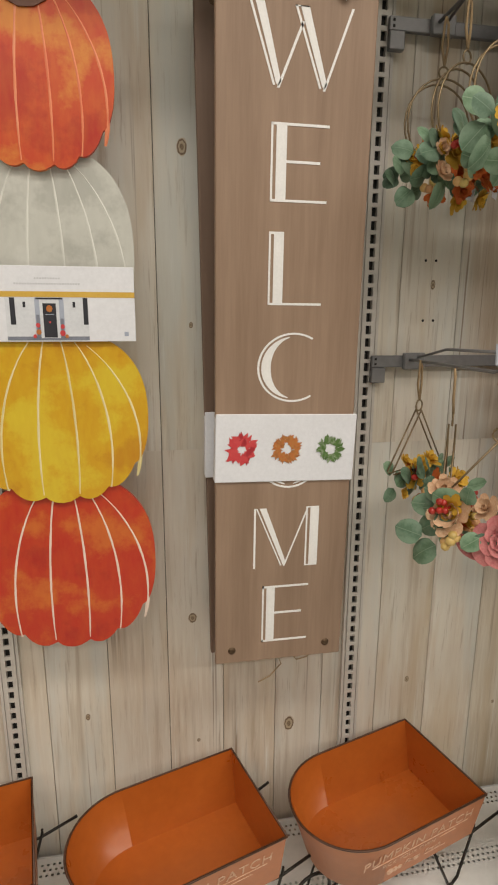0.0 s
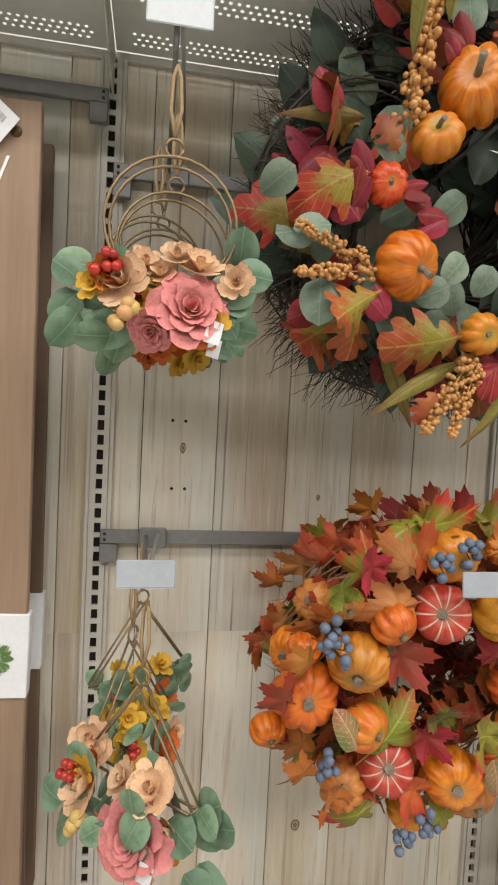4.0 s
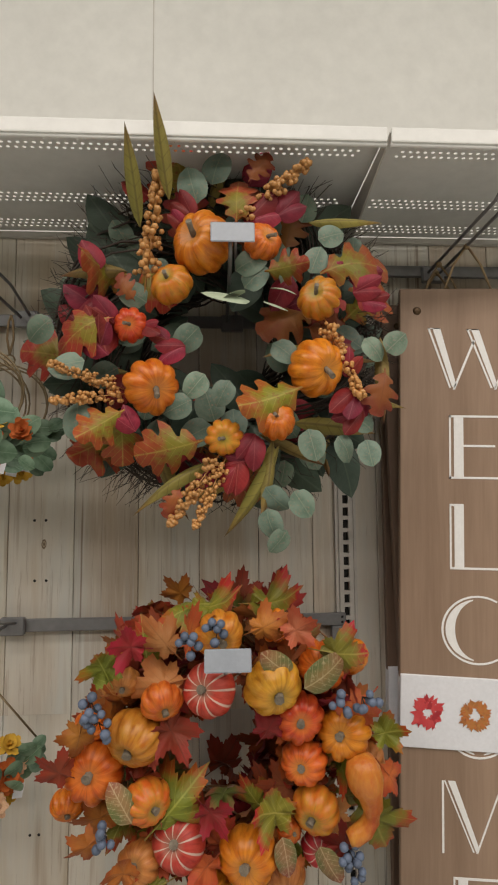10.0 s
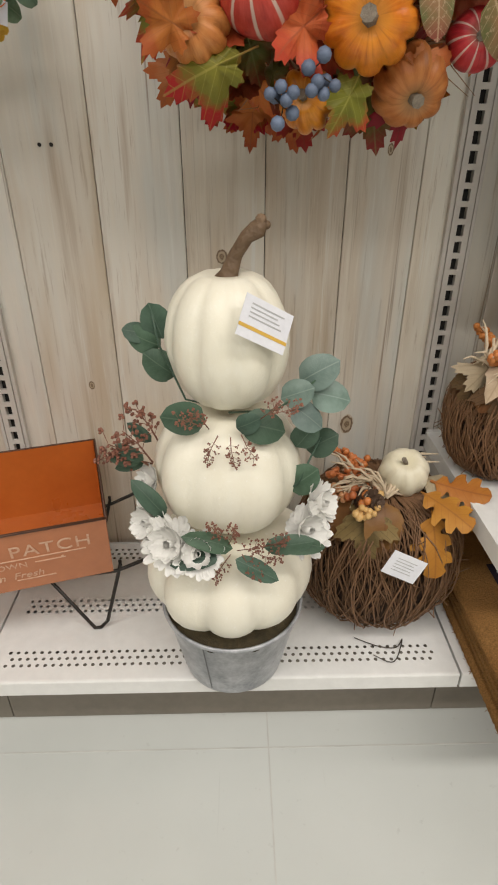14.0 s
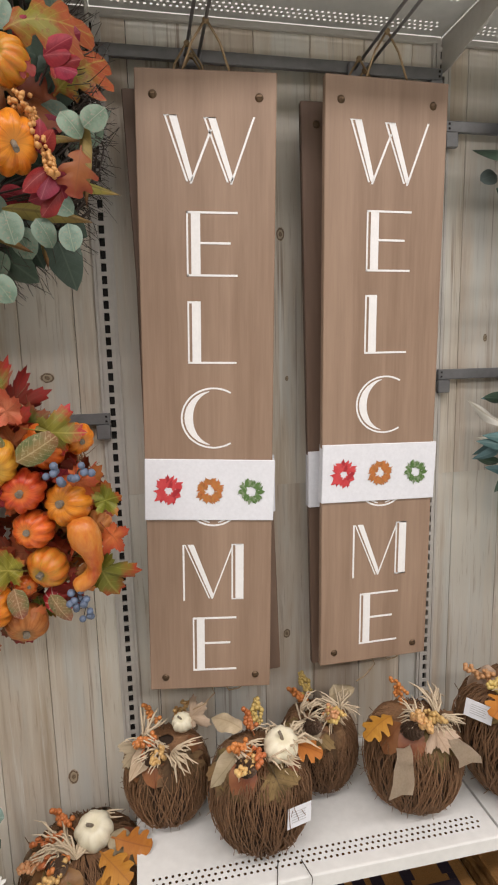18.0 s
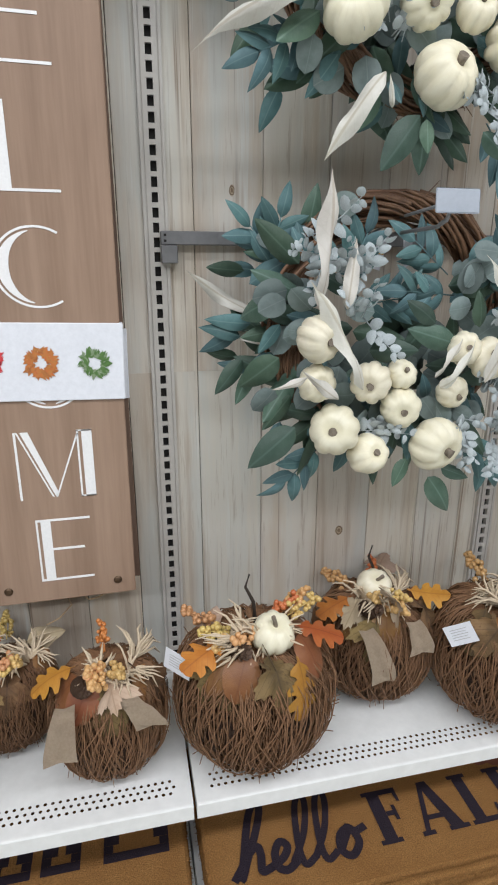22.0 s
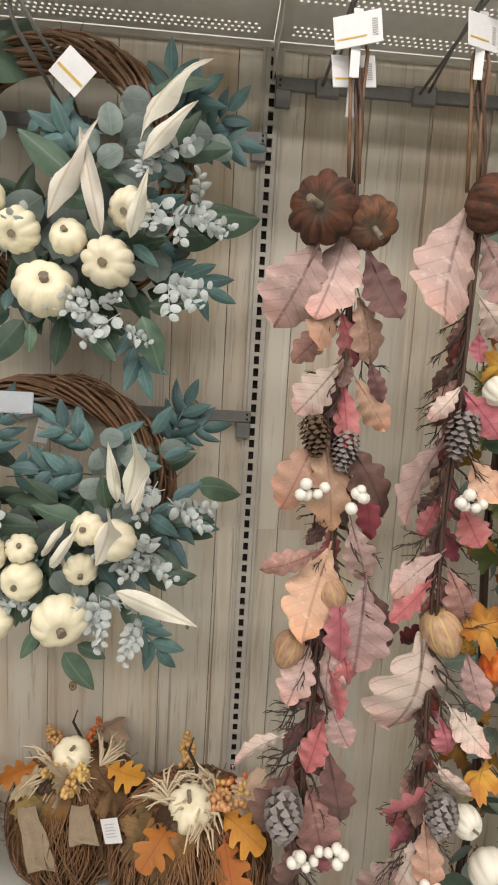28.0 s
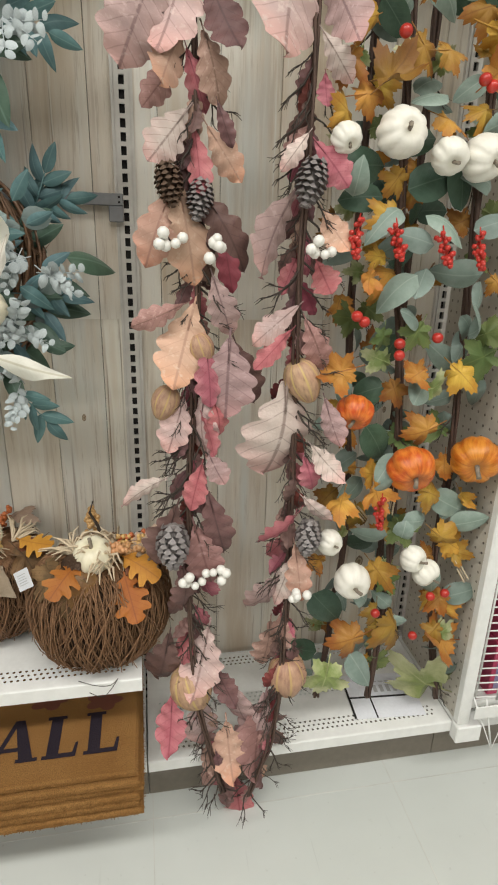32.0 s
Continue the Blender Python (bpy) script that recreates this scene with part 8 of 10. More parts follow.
def twig_pumpkin(x, y, z, R, seed, turn, mini=(0.3, -0.55), orange=3, ribbon=False, tag=None, rust=False, oak_front=True, wire=False, stick=True, tall=1.12, straws=(-120, -60, -20, 30, 75), beige=(-70, 15), berries=(-150, -60, -15, 130, -110, -165, -35, 60), olive=(-34, 12, 40, -78), oaks=(-66, 62, 150), white=True):
    rnd = random.Random(seed)
    t = thing("twig_pumpkin", (x, y, z + 0.001), "brown twig pumpkin topped with leaves, berries and a white pumpkin", "twig pumpkin", "twig pumpkins")
    spin = Matrix.Rotation(radians(turn), 4, "Z")
    body = Matrix.Diagonal((R, R, R * tall, 1))
    tagged(piece("twig_weave", TWIGS[seed % 3], t, spin @ body), kind="stuff")
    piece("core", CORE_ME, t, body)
    h = R * 1.48 * tall
    s = R / 0.14
    top = Vector((0, 0, h))
    big = min(1.0, 0.55 + 0.45 * s)
    for deg in straws:
        a = radians(deg - 90 + rnd.uniform(-10, 10))
        tagged(piece("straw_burst", rnd.choice(STRAW), t, Matrix.Translation(top + Vector((0.050 * math.cos(a), 0.05 * math.sin(a), 0.004))) @ Matrix.Rotation(rnd.uniform(0, 6), 4, "Z") @ pose(0, 0, 0, 35 * rnd.uniform(0.2, 1), 0, 0) @ Matrix.Scale(rnd.uniform(0.070, 0.100) * big, 4)), kind="stuff")
    def shoulder(deg, th, off=1.05):
        """A point on the side of the body: deg round from the front, th down from the crown."""
        a, th = radians(deg - 90), radians(th)
        r = math.sin(th) ** 0.72
        return Vector((R * off * r * math.cos(a), R * off * r * math.sin(a), R * tall * (0.81 + 0.81 * math.cos(th) * off * 0.96)))

    def drape(meshes, deg, th0, th1, size, wide=1.0):
        p0, p1 = shoulder(deg, th0, 1.09), shoulder(deg + rnd.uniform(-14, 14), th1, 1.17)
        put_leaf(t, meshes, p0, p1 - p0, Vector(p0.normalized()) + Vector((0, -0.3, 0.2)), size, rnd, wide)

    for k in range(orange):
        a = oaks[k] + rnd.uniform(-8, 8)
        p0 = shoulder(a, 20, 1.10)
        put_leaf(t, ME_oakorange, p0, Vector((p0.x * 1.4, p0.y * 0.9 - 0.012, -0.012)), (p0.x * 3, -0.55, 0.8), 0.092 * big, rnd)
    if oak_front:
        drape(ME_oakorange, 32, 34, 84, 0.105 * big)
    for deg in olive:
        drape(ME_oakolive, deg + rnd.uniform(-8, 8), 22, 66, 0.098 * big)
    for k, deg in enumerate(beige):
        a = deg + rnd.uniform(-8, 8)
        p0 = shoulder(a, 16, 1.10)
        put_leaf(t, ME_beige, p0, Vector((p0.x, p0.y - 0.02, -0.02 + 0.03 * k)), (p0.x * 2, -0.6, 0.7), 0.085 * big, rnd)
    for k in range(3):
        drape(ME_brown, (-20, -48, 70)[k] + rnd.uniform(-12, 12), 24, 66, 0.082 * big, 1.3)
    for k, deg in enumerate(berries):
        a = radians(deg + rnd.uniform(-12, 12))
        d = Vector((math.cos(a), math.sin(a), rnd.uniform(0.1, 0.6)))
        use = CLUSTER_RUST if (rust and k < 3) or k == 3 else CLUSTER_MIX
        top_k = top + Vector((math.cos(a), math.sin(a), 0)) * R * (0.12 if k < 4 else 0.34)
        tagged(piece("berry_spray", rnd.choice(use), t, fit_frame(top_k + d * 0.022 + Vector((0, 0, 0.008)), d, (0, -0.3, 1), 0.064 * big)), kind="stuff")
    if white:
        put_pumpkin(t, "c", top + Vector((mini[0] * R * 0.55, mini[1] * R * 0.62, 0.026)), 0.041 * big * (1.0 if R > 0.1 else 0.66), (rnd.uniform(-0.3, 0.3), -0.45, 1), rnd, ME_stem_thin)
    piece("pine_cone", CONE_ME, t, fit_frame(top + Vector((-0.055 * big, -0.045, 0.004)), (0.4, -0.75, 0.35), (0, 0, 1), 0.062 * big))
    if stick:
        part("twig_stem", tube([top + Vector((0.01, 0.02, -0.02)), top + Vector((0.004, 0.02, 0.05)), top + Vector((-0.012, 0.018, 0.085)), top + Vector((-0.004, 0.02, 0.11))], [0.004, 0.0035, 0.0028, 0.0018], 6), M_darktwig, t)
    if ribbon:
        burlap_tail(t, (-0.066, -0.80 * R, h - 0.004), 0.115 * s, -0.16 if seed == 65 else 0.35)
        burlap_tail(t, (0.034, -0.82 * R, h + 0.002), 0.060 * s, 0.9 if seed == 65 else 0.25)
    if tag:
        dx, dz, tw = tag
        g = part("price_tag", box((-0.029, -0.0004, -0.020), (0.029, 0.0004, 0.020)), M_card, t, "white card price tag")
        rr = R * 1.01
        g.matrix_basis = Matrix.Translation((dx * R, -math.sqrt(max(0.05, 1 - dx * dx)) * rr - 0.004, dz * R)) @ pose(0, 0, 0, -6, tw, math.degrees(math.asin(dx)) * 0.6)
        pr = bmesh.new()
        for k in range(5):
            add_box(pr, (-0.018, -0.0009, -0.010 + 0.005 * k), (0.016 - 0.003 * (k % 2), -0.0005, -0.0088 + 0.005 * k))
        part("printing", pr, M_print, g)
    if wire:
        if wire == "over":
            edge = SHELF_Y - y - 0.011
            pts = [(0.02, -R * 0.72, 0.004), (0.006, edge, 0.003)] + [(0.040 - 0.036 * math.cos(k * 0.314), edge - 0.003, 0.002 - 0.05 * math.sin(k * 0.314)) for k in range(11)] + [(0.076, edge, 0.003), (0.066, -R * 0.80, 0.004)]
        else:
            pts = [(-0.045, -0.74 * R, 0.003), (-0.01, -0.74 * R - 0.018, 0.002), (0.02, -0.74 * R - 0.022, 0.002), (0.035, -0.74 * R - 0.005, 0.002), (0.01, -0.74 * R - 0.050, 0.002), (-0.02, -0.74 * R - 0.036, 0.002)]
        part("loose_wire", tube([(q[0], q[1], 0.003) for q in curve_pts([(a[0], a[1]) for a in pts], 6)] if wire != "over" else pts, 0.0009, 4), M_darktwig, t)
    return t


twig_pumpkin(1.105, 0.955, DECK_Z, 0.137, 61, 20, (0.35, -0.1), 2, tag=(0.02, 1.42, 28), rust=True, stick=False, wire=True, tall=1.22, straws=(-75, -40, -10, 0, 160), beige=(75,), berries=(-165, -145, -120, 130, -110, -150), olive=(-40, -70, 150), oaks=(66, 40, 150))
S_TOP = SHELF_Z
twig_pumpkin(1.292, 0.985, S_TOP, 0.092, 62, 90, (0.75, 0.2), 0, rust=True, stick=False, oak_front=False, tall=1.3, straws=(-100, -60, -20, 10), beige=(-80, -50, 110), berries=(-150, -125, -140, 130, -110, 60), olive=(-30, 0, 35, -60))
twig_pumpkin(1.478, 0.882, S_TOP, 0.106, 63, 200, (0.70, -0.5), 1, tag=(0.58, 1.06, 8), rust=True, stick=False, oak_front=False, wire="over", tall=1.28, straws=(-85, 30, 55, 70, 20, 120), beige=(-60, -140), berries=(-120, -140, -105, 100, 70, -130), olive=(-62, -30, 5, -90), oaks=(80,))
twig_pumpkin(1.648, 1.000, S_TOP, 0.090, 64, 310, (0.3, 0.4), 0, stick=False, oak_front=False, tall=1.32, straws=(-80, 60, 80, 100, 70, -50), beige=(-45, 120), berries=(-70, -55, -85, 130, 90), olive=(-60, -25, 20), white=False)
twig_pumpkin(1.838, 0.906, S_TOP, 0.107, 65, 40, (0.4, 0.5), 1, ribbon=True, stick=False, oak_front=False, tall=1.28, straws=(20, 50, 85, 60, -20), beige=(10,), berries=(-120, -100, -80, 100, -110), olive=(20, 48, -10), oaks=(-75,), white=False)
twig_pumpkin(2.110, 0.892, S_TOP, 0.152, 66, 130, (0.30, -0.50), 2, tag=(-0.97, 1.50, 6), tall=1.08, straws=(-90, -40, -20, 10, 60), beige=(-120,), berries=(-150, -165, -130, 30, 10, 150, 20), olive=(-20, -50, 5), oaks=(-62, 66))
twig_pumpkin(2.405, 0.998, S_TOP, 0.132, 67, 250, (-0.1, -0.1), 2, ribbon=True, oak_front=False, tall=1.10, straws=(-70, -50, -20, 90), beige=(-50, 150, 0), berries=(-120, -75, -60, 80, -90, 130), olive=(-30, 60), oaks=(-70, 62))
twig_pumpkin(2.650, 0.882, S_TOP, 0.150, 68, 330, (-0.05, -0.60), 2, tag=(-0.95, 1.45, -35), wire=True, tall=1.08, straws=(-80, -40, 0, 30, 60, 85, 110), beige=(70, 95), berries=(-30, -10, -45, 0, 90), olive=(-45, -20, -75), oaks=(-20, 45))

# ---- small wire wreaths with cloth flowers ----
M_goldwire = simple("antique_gold_wire", (0.22, 0.16, 0.085), (0.32, 0.24, 0.14), 0.45, 0.6, 60, 0.1)
M_rose = simple("dusty_rose_petal", (0.60, 0.16, 0.17), (0.72, 0.30, 0.28), 0.8, 0, 12, 0.1, val=0.1)
M_peachp = simple("peach_petal", (0.66, 0.36, 0.20), (0.80, 0.60, 0.40), 0.8, 0, 12, 0.1, val=0.1)
M_fire = simple("fire_orange_petal", (0.50, 0.06, 0.015), (0.62, 0.20, 0.03), 0.8, 0, 14, 0.1, val=0.1)
M_sun = simple("yellow_petal", (0.58, 0.32, 0.03), (0.66, 0.42, 0.05), 0.8, 0, 14, 0.1, val=0.1)


def rose_mesh(seed, material):
    """A full rose facing z: wide overlapping petals that close towards the middle."""
    rnd = random.Random(seed)
    bm = bmesh.new()
    for i in range(26):
        u = i / 26
        a = 2.39996 * i
        R = 0.10 + 0.80 * u
        lean = 1.35 - 1.05 * u
        d = Vector((math.cos(a) * math.cos(lean), math.sin(a) * math.cos(lean), math.sin(lean)))
        base = Vector((math.cos(a) * R * 0.35, math.sin(a) * R * 0.35, -0.15 * u))
        m = fit_frame(base, d, (-math.cos(a) * math.sin(lean), -math.sin(a) * math.sin(lean), math.cos(lean)), 0.40 + 0.42 * u)
        rows = []
        for y, w in ((0, 0.18), (0.35, 0.42), (0.7, 0.52), (0.92, 0.42), (1.0, 0.18)):
            rows.append([bm.verts.new(m @ Vector((s * w, y, 0.35 * (s * w) ** 2 * 2 - (0.25 * u if y > 0.9 else 0) + rnd.uniform(-0.03, 0.03)))) for s in (-1, -0.4, 0.4, 1)])
        for p, q in zip(rows, rows[1:]):
            for k in range(3):
                bm.faces.new((p[k], p[k + 1], q[k + 1], q[k])).smooth = True
    return mesh_of(bm, "rose", material)


ME_rose = [rose_mesh(s, M_rose) for s in (1, 2)]
ME_peach = [petal_flower(s, M_peachp, 34) for s in (3, 4)]
ME_fire = [petal_flower(s, M_fire, 34, 0.2) for s in (5, 6)]
ME_sun = [petal_flower(s, M_sun, 26, 0.2) for s in (7, 8)]
LP_eucgreen = leaf_paint("sage_eucalyptus", (0.100, 0.180, 0.105), (0.185, 0.285, 0.19), (0.26, 0.35, 0.25), 0.5, veins=0.15, val=0.28)
ME_eucgreen = [leaf(oval(0.44), 8, 0.15, c, material=LP_eucgreen, name="eucalyptus_leaf") for c in (0.15, 0.4)]
BALLS_GOLD = berry_sprig(M_berry_mix, 21, 5, 0.0085, 0.020)
BALLS_RED = berry_sprig(M_berry_red, 22, 6, 0.006, 0.018)


def put_flower(t, meshes, p, n, size, rnd):
    zz = Vector(n).normalized()
    xx = zz.orthogonal().normalized()
    m = Matrix((xx, zz.cross(xx), zz)).transposed().to_4x4() @ Matrix.Rotation(rnd.uniform(0, 6), 4, "Z") @ Matrix.Scale(size, 4)
    m.translation = Vector(p)
    return piece(meshes[0].name.split(".")[0], rnd.choice(meshes), t, m)


def wire_wreath(at, seed, hoop=0.078, triangle=False, scale=1.0, warm=False, yaw=0):
    rnd = random.Random(seed)
    t = thing("flower_hoop", at @ Matrix.Rotation(radians(yaw), 4, "Z"), "small gold wire " + ("triangle" if triangle else "hoop") + " wreath with cloth flowers and eucalyptus", "wreath", "small wire wreaths")
    R = hoop
    if triangle:
        for dy in (-0.006, 0.006):
            part("wire_triangle", tube([(0, dy, 0.165), (-0.085, dy, 0.050), (-0.080, dy, 0.045), (0.080, dy, 0.045), (0.085, dy, 0.050), (0, dy, 0.165)], 0.0017, 6), M_goldwire, t)
        zc = 0.026
        part("wire_ring", tube([(0.011 * math.cos(k * 0.524), 0, 0.174 + 0.011 * math.sin(k * 0.524)) for k in range(13)], 0.0018, 6), M_goldwire, t)
        loop_z = 0.185
    else:
        for dy, rr in ((-0.008, R), (0.008, R * 0.94)):
            part("wire_hoop", tube([(rr * math.sin(k * 0.2244), dy, R - rr * math.cos(k * 0.2244)) for k in range(29)], 0.0018, 6), M_goldwire, t)
        zc = -0.012
        part("wire_ring", tube([(0.010 * math.cos(k * 0.524), 0, 2 * R + 0.012 + 0.010 * math.sin(k * 0.524)) for k in range(13)], 0.0018, 6), M_goldwire, t)
        loop_z = 2 * R + 0.024
    for s in (-1, 1):
        part("ribbon_loop", tube([(0, 0, loop_z), (s * 0.006, 0.002, loop_z + 0.03), (s * 0.004, 0.002, loop_z + 0.065), (0, 0.004, loop_z + 0.078)], 0.0024, 5), M_twine, t)
    big, sec = (ME_fire, ME_sun) if warm else (ME_rose, ME_peach)
    put_flower(t, big, (0.022 * scale, -0.034, zc - 0.012), (0.1, -1, 0.25), 0.040 * scale, rnd)
    put_flower(t, sec, (-0.045 * scale, -0.024, zc + 0.012), (-0.35, -1, 0.35), 0.037 * scale, rnd)
    put_flower(t, sec, (0.030 * scale, -0.016, zc + 0.034), (0.1, -0.7, 0.8), 0.030 * scale, rnd)
    put_flower(t, big, (-0.016 * scale, -0.022, zc - 0.036), (-0.3, -1, -0.5), 0.024 * scale, rnd)
    if warm:
        put_flower(t, ME_sun, (0.03, -0.022, zc - 0.045), (0.3, -1, -0.5), 0.026, rnd)
    for k in range(3):
        put_flower(t, sec, (rnd.uniform(-0.065, 0.01) * scale, rnd.uniform(-0.03, 0.0), zc + rnd.uniform(0.02, 0.05)), (rnd.uniform(-0.5, 0.4), -0.8, 0.6), rnd.uniform(0.020, 0.028) * scale, rnd)
    for k in range(4):
        put_flower(t, rnd.choice((ME_fire, ME_sun, ME_peach)), ((1 if k % 2 else -1) * rnd.uniform(0.045, 0.075) * scale, rnd.uniform(-0.035, -0.01), zc + rnd.uniform(-0.03, 0.03)), (rnd.uniform(-0.5, 0.5), -1, rnd.uniform(-0.2, 0.6)), rnd.uniform(0.016, 0.024) * scale, rnd)
    for k in range(26):
        sd = 1 if k % 2 else -1
        if triangle and k > 17:
            # the hanging triangles carry leaves over their front as well
            p = Vector((rnd.uniform(-0.06, 0.06), rnd.uniform(-0.05, -0.03), zc + rnd.uniform(-0.03, 0.045)))
            put_leaf(t, ME_eucgreen, p, (rnd.uniform(-1, 1), -0.3, rnd.uniform(-0.6, 0.8)), FACE, rnd.uniform(0.030, 0.044), rnd)
            continue
        r = rnd.uniform(0.040, 0.100) * scale
        a = rnd.uniform(-0.75, 0.75)
        p = Vector((sd * r * math.cos(a), rnd.uniform(-0.03, 0.01), zc + r * math.sin(a) * 0.8))
        d = Vector((sd * math.cos(a + rnd.uniform(-0.9, 0.9)), rnd.uniform(-0.5, 0.1), math.sin(a + rnd.uniform(-0.9, 0.9))))
        put_leaf(t, ME_eucgreen, p - d * 0.012, d, FACE + Vector((rnd.uniform(-0.5, 0.5), 0, rnd.uniform(-0.3, 0.6))), rnd.uniform(0.028, 0.044) * scale, rnd)
    put_sprig(t, BALLS_GOLD, Matrix.Translation((-0.042 * scale, -0.040, zc - 0.030)) @ pose(0, 0, 0, 90, 0, 0))
    put_sprig(t, BALLS_RED, Matrix.Translation((-0.058 * scale, -0.036, zc + 0.030)) @ pose(0, 0, 0, 90, 0, 0))
    g = part("price_tag", box((-0.009, -0.0004, -0.012), (0.009, 0.0004, 0.012)), M_card, t, "small white price tag")
    g.matrix_basis = Matrix.Translation((0.045 * scale, -0.045, zc - 0.035)) @ pose(0, 0, 0, 0, 12, 10)
    return t


wire_wreath(Matrix.Translation((0.556, 0.762, 1.668)), 71, 0.072, scale=1.06)
wire_wreath(Matrix.Translation((0.562, 0.865, 1.664)), 72, 0.074, warm=True, yaw=12, scale=1.02)
wire_wreath(Matrix.Translation((0.540, 0.955, 1.662)), 77, 0.074, warm=True, yaw=24)
wire_wreath(Matrix.Translation((0.548, 1.045, 1.672)), 73, 0.074, warm=True, yaw=8)
wire_wreath(Matrix.Translation((0.545, 0.770, 1.052)), 74, triangle=True, yaw=-42, scale=1.22)
wire_wreath(Matrix.Translation((0.530, 0.885, 1.056)), 75, triangle=True, warm=True, yaw=58)
wire_wreath(Matrix.Translation((0.540, 1.030, 1.058)), 76, triangle=True, warm=True, yaw=30, scale=0.9)

# ---- garlands of the last bay ----
LP_gar = [leaf_paint("pale_pink_oak", (0.46, 0.335, 0.315), (0.56, 0.385, 0.355), (0.15, 0.08, 0.075), 0.6, tip=(0.60, 0.33, 0.29), veins=0.35, speck=(0.62, 0.50, 0.46), hue=0.008),
          leaf_paint("mauve_pink_oak", (0.36, 0.245, 0.235), (0.46, 0.315, 0.30), (0.12, 0.06, 0.065), 0.6, tip=(0.52, 0.30, 0.28), veins=0.4, speck=(0.52, 0.38, 0.36), hue=0.008),
          leaf_paint("peach_oak", (0.50, 0.315, 0.235), (0.56, 0.335, 0.25), (0.32, 0.17, 0.13), 0.65, tip=(0.62, 0.31, 0.20), veins=0.3, speck=(0.62, 0.46, 0.36), hue=0.008),
          leaf_paint("rose_oak", (0.36, 0.105, 0.125), (0.47, 0.185, 0.195), (0.17, 0.035, 0.05), 0.6, veins=0.4, speck=(0.30, 0.06, 0.08), hue=0.01),
          leaf_paint("plum_brown_oak", (0.130, 0.066, 0.062), (0.20, 0.105, 0.098), (0.06, 0.026, 0.026), 0.5, veins=0.4, speck=(0.10, 0.045, 0.05)),
          leaf_paint("chestnut_oak", (0.27, 0.155, 0.125), (0.36, 0.215, 0.18), (0.12, 0.06, 0.045), 0.55, veins=0.4, speck=(0.44, 0.29, 0.25)),
          leaf_paint("cream_pink_oak", (0.58, 0.48, 0.43), (0.60, 0.45, 0.41), (0.13, 0.07, 0.06), 0.65, tip=(0.62, 0.36, 0.33), veins=0.45, speck=(0.66, 0.56, 0.51), hue=0.006),
          leaf_paint("dark_red_oak", (0.16, 0.028, 0.032), (0.23, 0.05, 0.055), (0.09, 0.02, 0.02), 0.55, veins=0.4)]
ME_gar = [[broad_oak(mt, c, f, s) for s, c, f in ((1, 0.3, 0.35), (2, 0.7, 0.55), (3, -0.3, 0.45))] for mt in LP_gar]
PEARL_ME = [berry_sprig(M_berry_white, s, 6, 0.0095, 0.024) for s in (31, 32)]
G1_LEAVES = [(2.799, 1.679, 2.749, 1.562, 1, 0.75), (2.844, 1.711, 2.808, 1.569, 0, 0.55), (2.87, 1.668, 2.915, 1.57, 4, 0.5), (2.866, 1.605, 2.894, 1.516, 5, 0.5), (2.837, 1.604, 2.796, 1.524, 2, 0.6), (2.842, 1.58, 2.869, 1.502, 3, 0.42), (2.829, 1.565, 2.777, 1.502, 5, 0.5), (2.844, 1.5, 2.786, 1.427, 6, 0.6), (2.854, 1.473, 2.864, 1.377, 3, 0.38), (2.874, 1.48, 2.921, 1.407, 2, 0.5), (2.825, 1.397, 2.855, 1.243, 2, 0.42), (2.864, 1.384, 2.942, 1.274, 4, 0.45), (2.815, 1.384, 2.769, 1.275, 2, 0.55), (2.899, 1.323, 2.916, 1.23, 7, 0.38)]
G1_LEAVES += [(2.882, 1.252, 2.913, 1.158, 1, 0.5), (2.832, 1.205, 2.75, 1.168, 5, 0.4), (2.852, 1.204, 2.813, 1.066, 2, 0.6), (2.87, 1.139, 2.881, 1.033, 3, 0.42), (2.913, 1.147, 2.904, 1.01, 1, 0.7), (2.926, 1.136, 2.969, 1.027, 4, 0.5), (2.868, 1.052, 2.853, 0.918, 0, 0.45), (2.886, 1.033, 2.904, 0.968, 3, 0.7), (2.832, 1.036, 2.802, 0.94, 0, 0.55), (2.863, 1.008, 2.887, 0.942, 3, 0.4), (2.863, 0.906, 2.839, 0.819, 3, 0.5), (2.876, 0.93, 2.898, 0.881, 1, 0.7), (2.796, 0.888, 2.713, 0.849, 6, 0.36), (2.875, 0.851, 2.906, 0.723, 4, 0.45)]
G1_LEAVES += [(2.815, 0.824, 2.775, 0.706, 4, 0.6), (2.849, 0.777, 2.879, 0.663, 5, 0.6), (2.87, 0.664, 2.88, 0.594, 3, 0.6), (2.826, 0.686, 2.833, 0.6, 4, 0.6), (2.802, 1.044, 2.841, 0.962, 5, 0.5), (2.888, 1.508, 2.908, 1.449, 4, 0.4), (2.878, 0.535, 2.847, 0.381, 0, 0.55), (2.853, 0.357, 2.866, 0.223, 0, 0.55), (2.794, 0.516, 2.766, 0.37, 4, 0.5), (2.929, 0.37, 2.957, 0.259, 1, 0.55), (2.917, 0.282, 2.926, 0.143, 2, 0.55), (2.96, 0.137, 3.019, 0.052, 2, 0.5), (2.94, 0.104, 2.957, -0.031, 3, 0.5), (3.009, 0.318, 2.974, 0.134, 5, 0.5)]
G1_LEAVES += [(2.797, 0.365, 2.788, 0.236, 3, 0.5), (2.891, 0.43, 2.93, 0.346, 4, 0.5)]
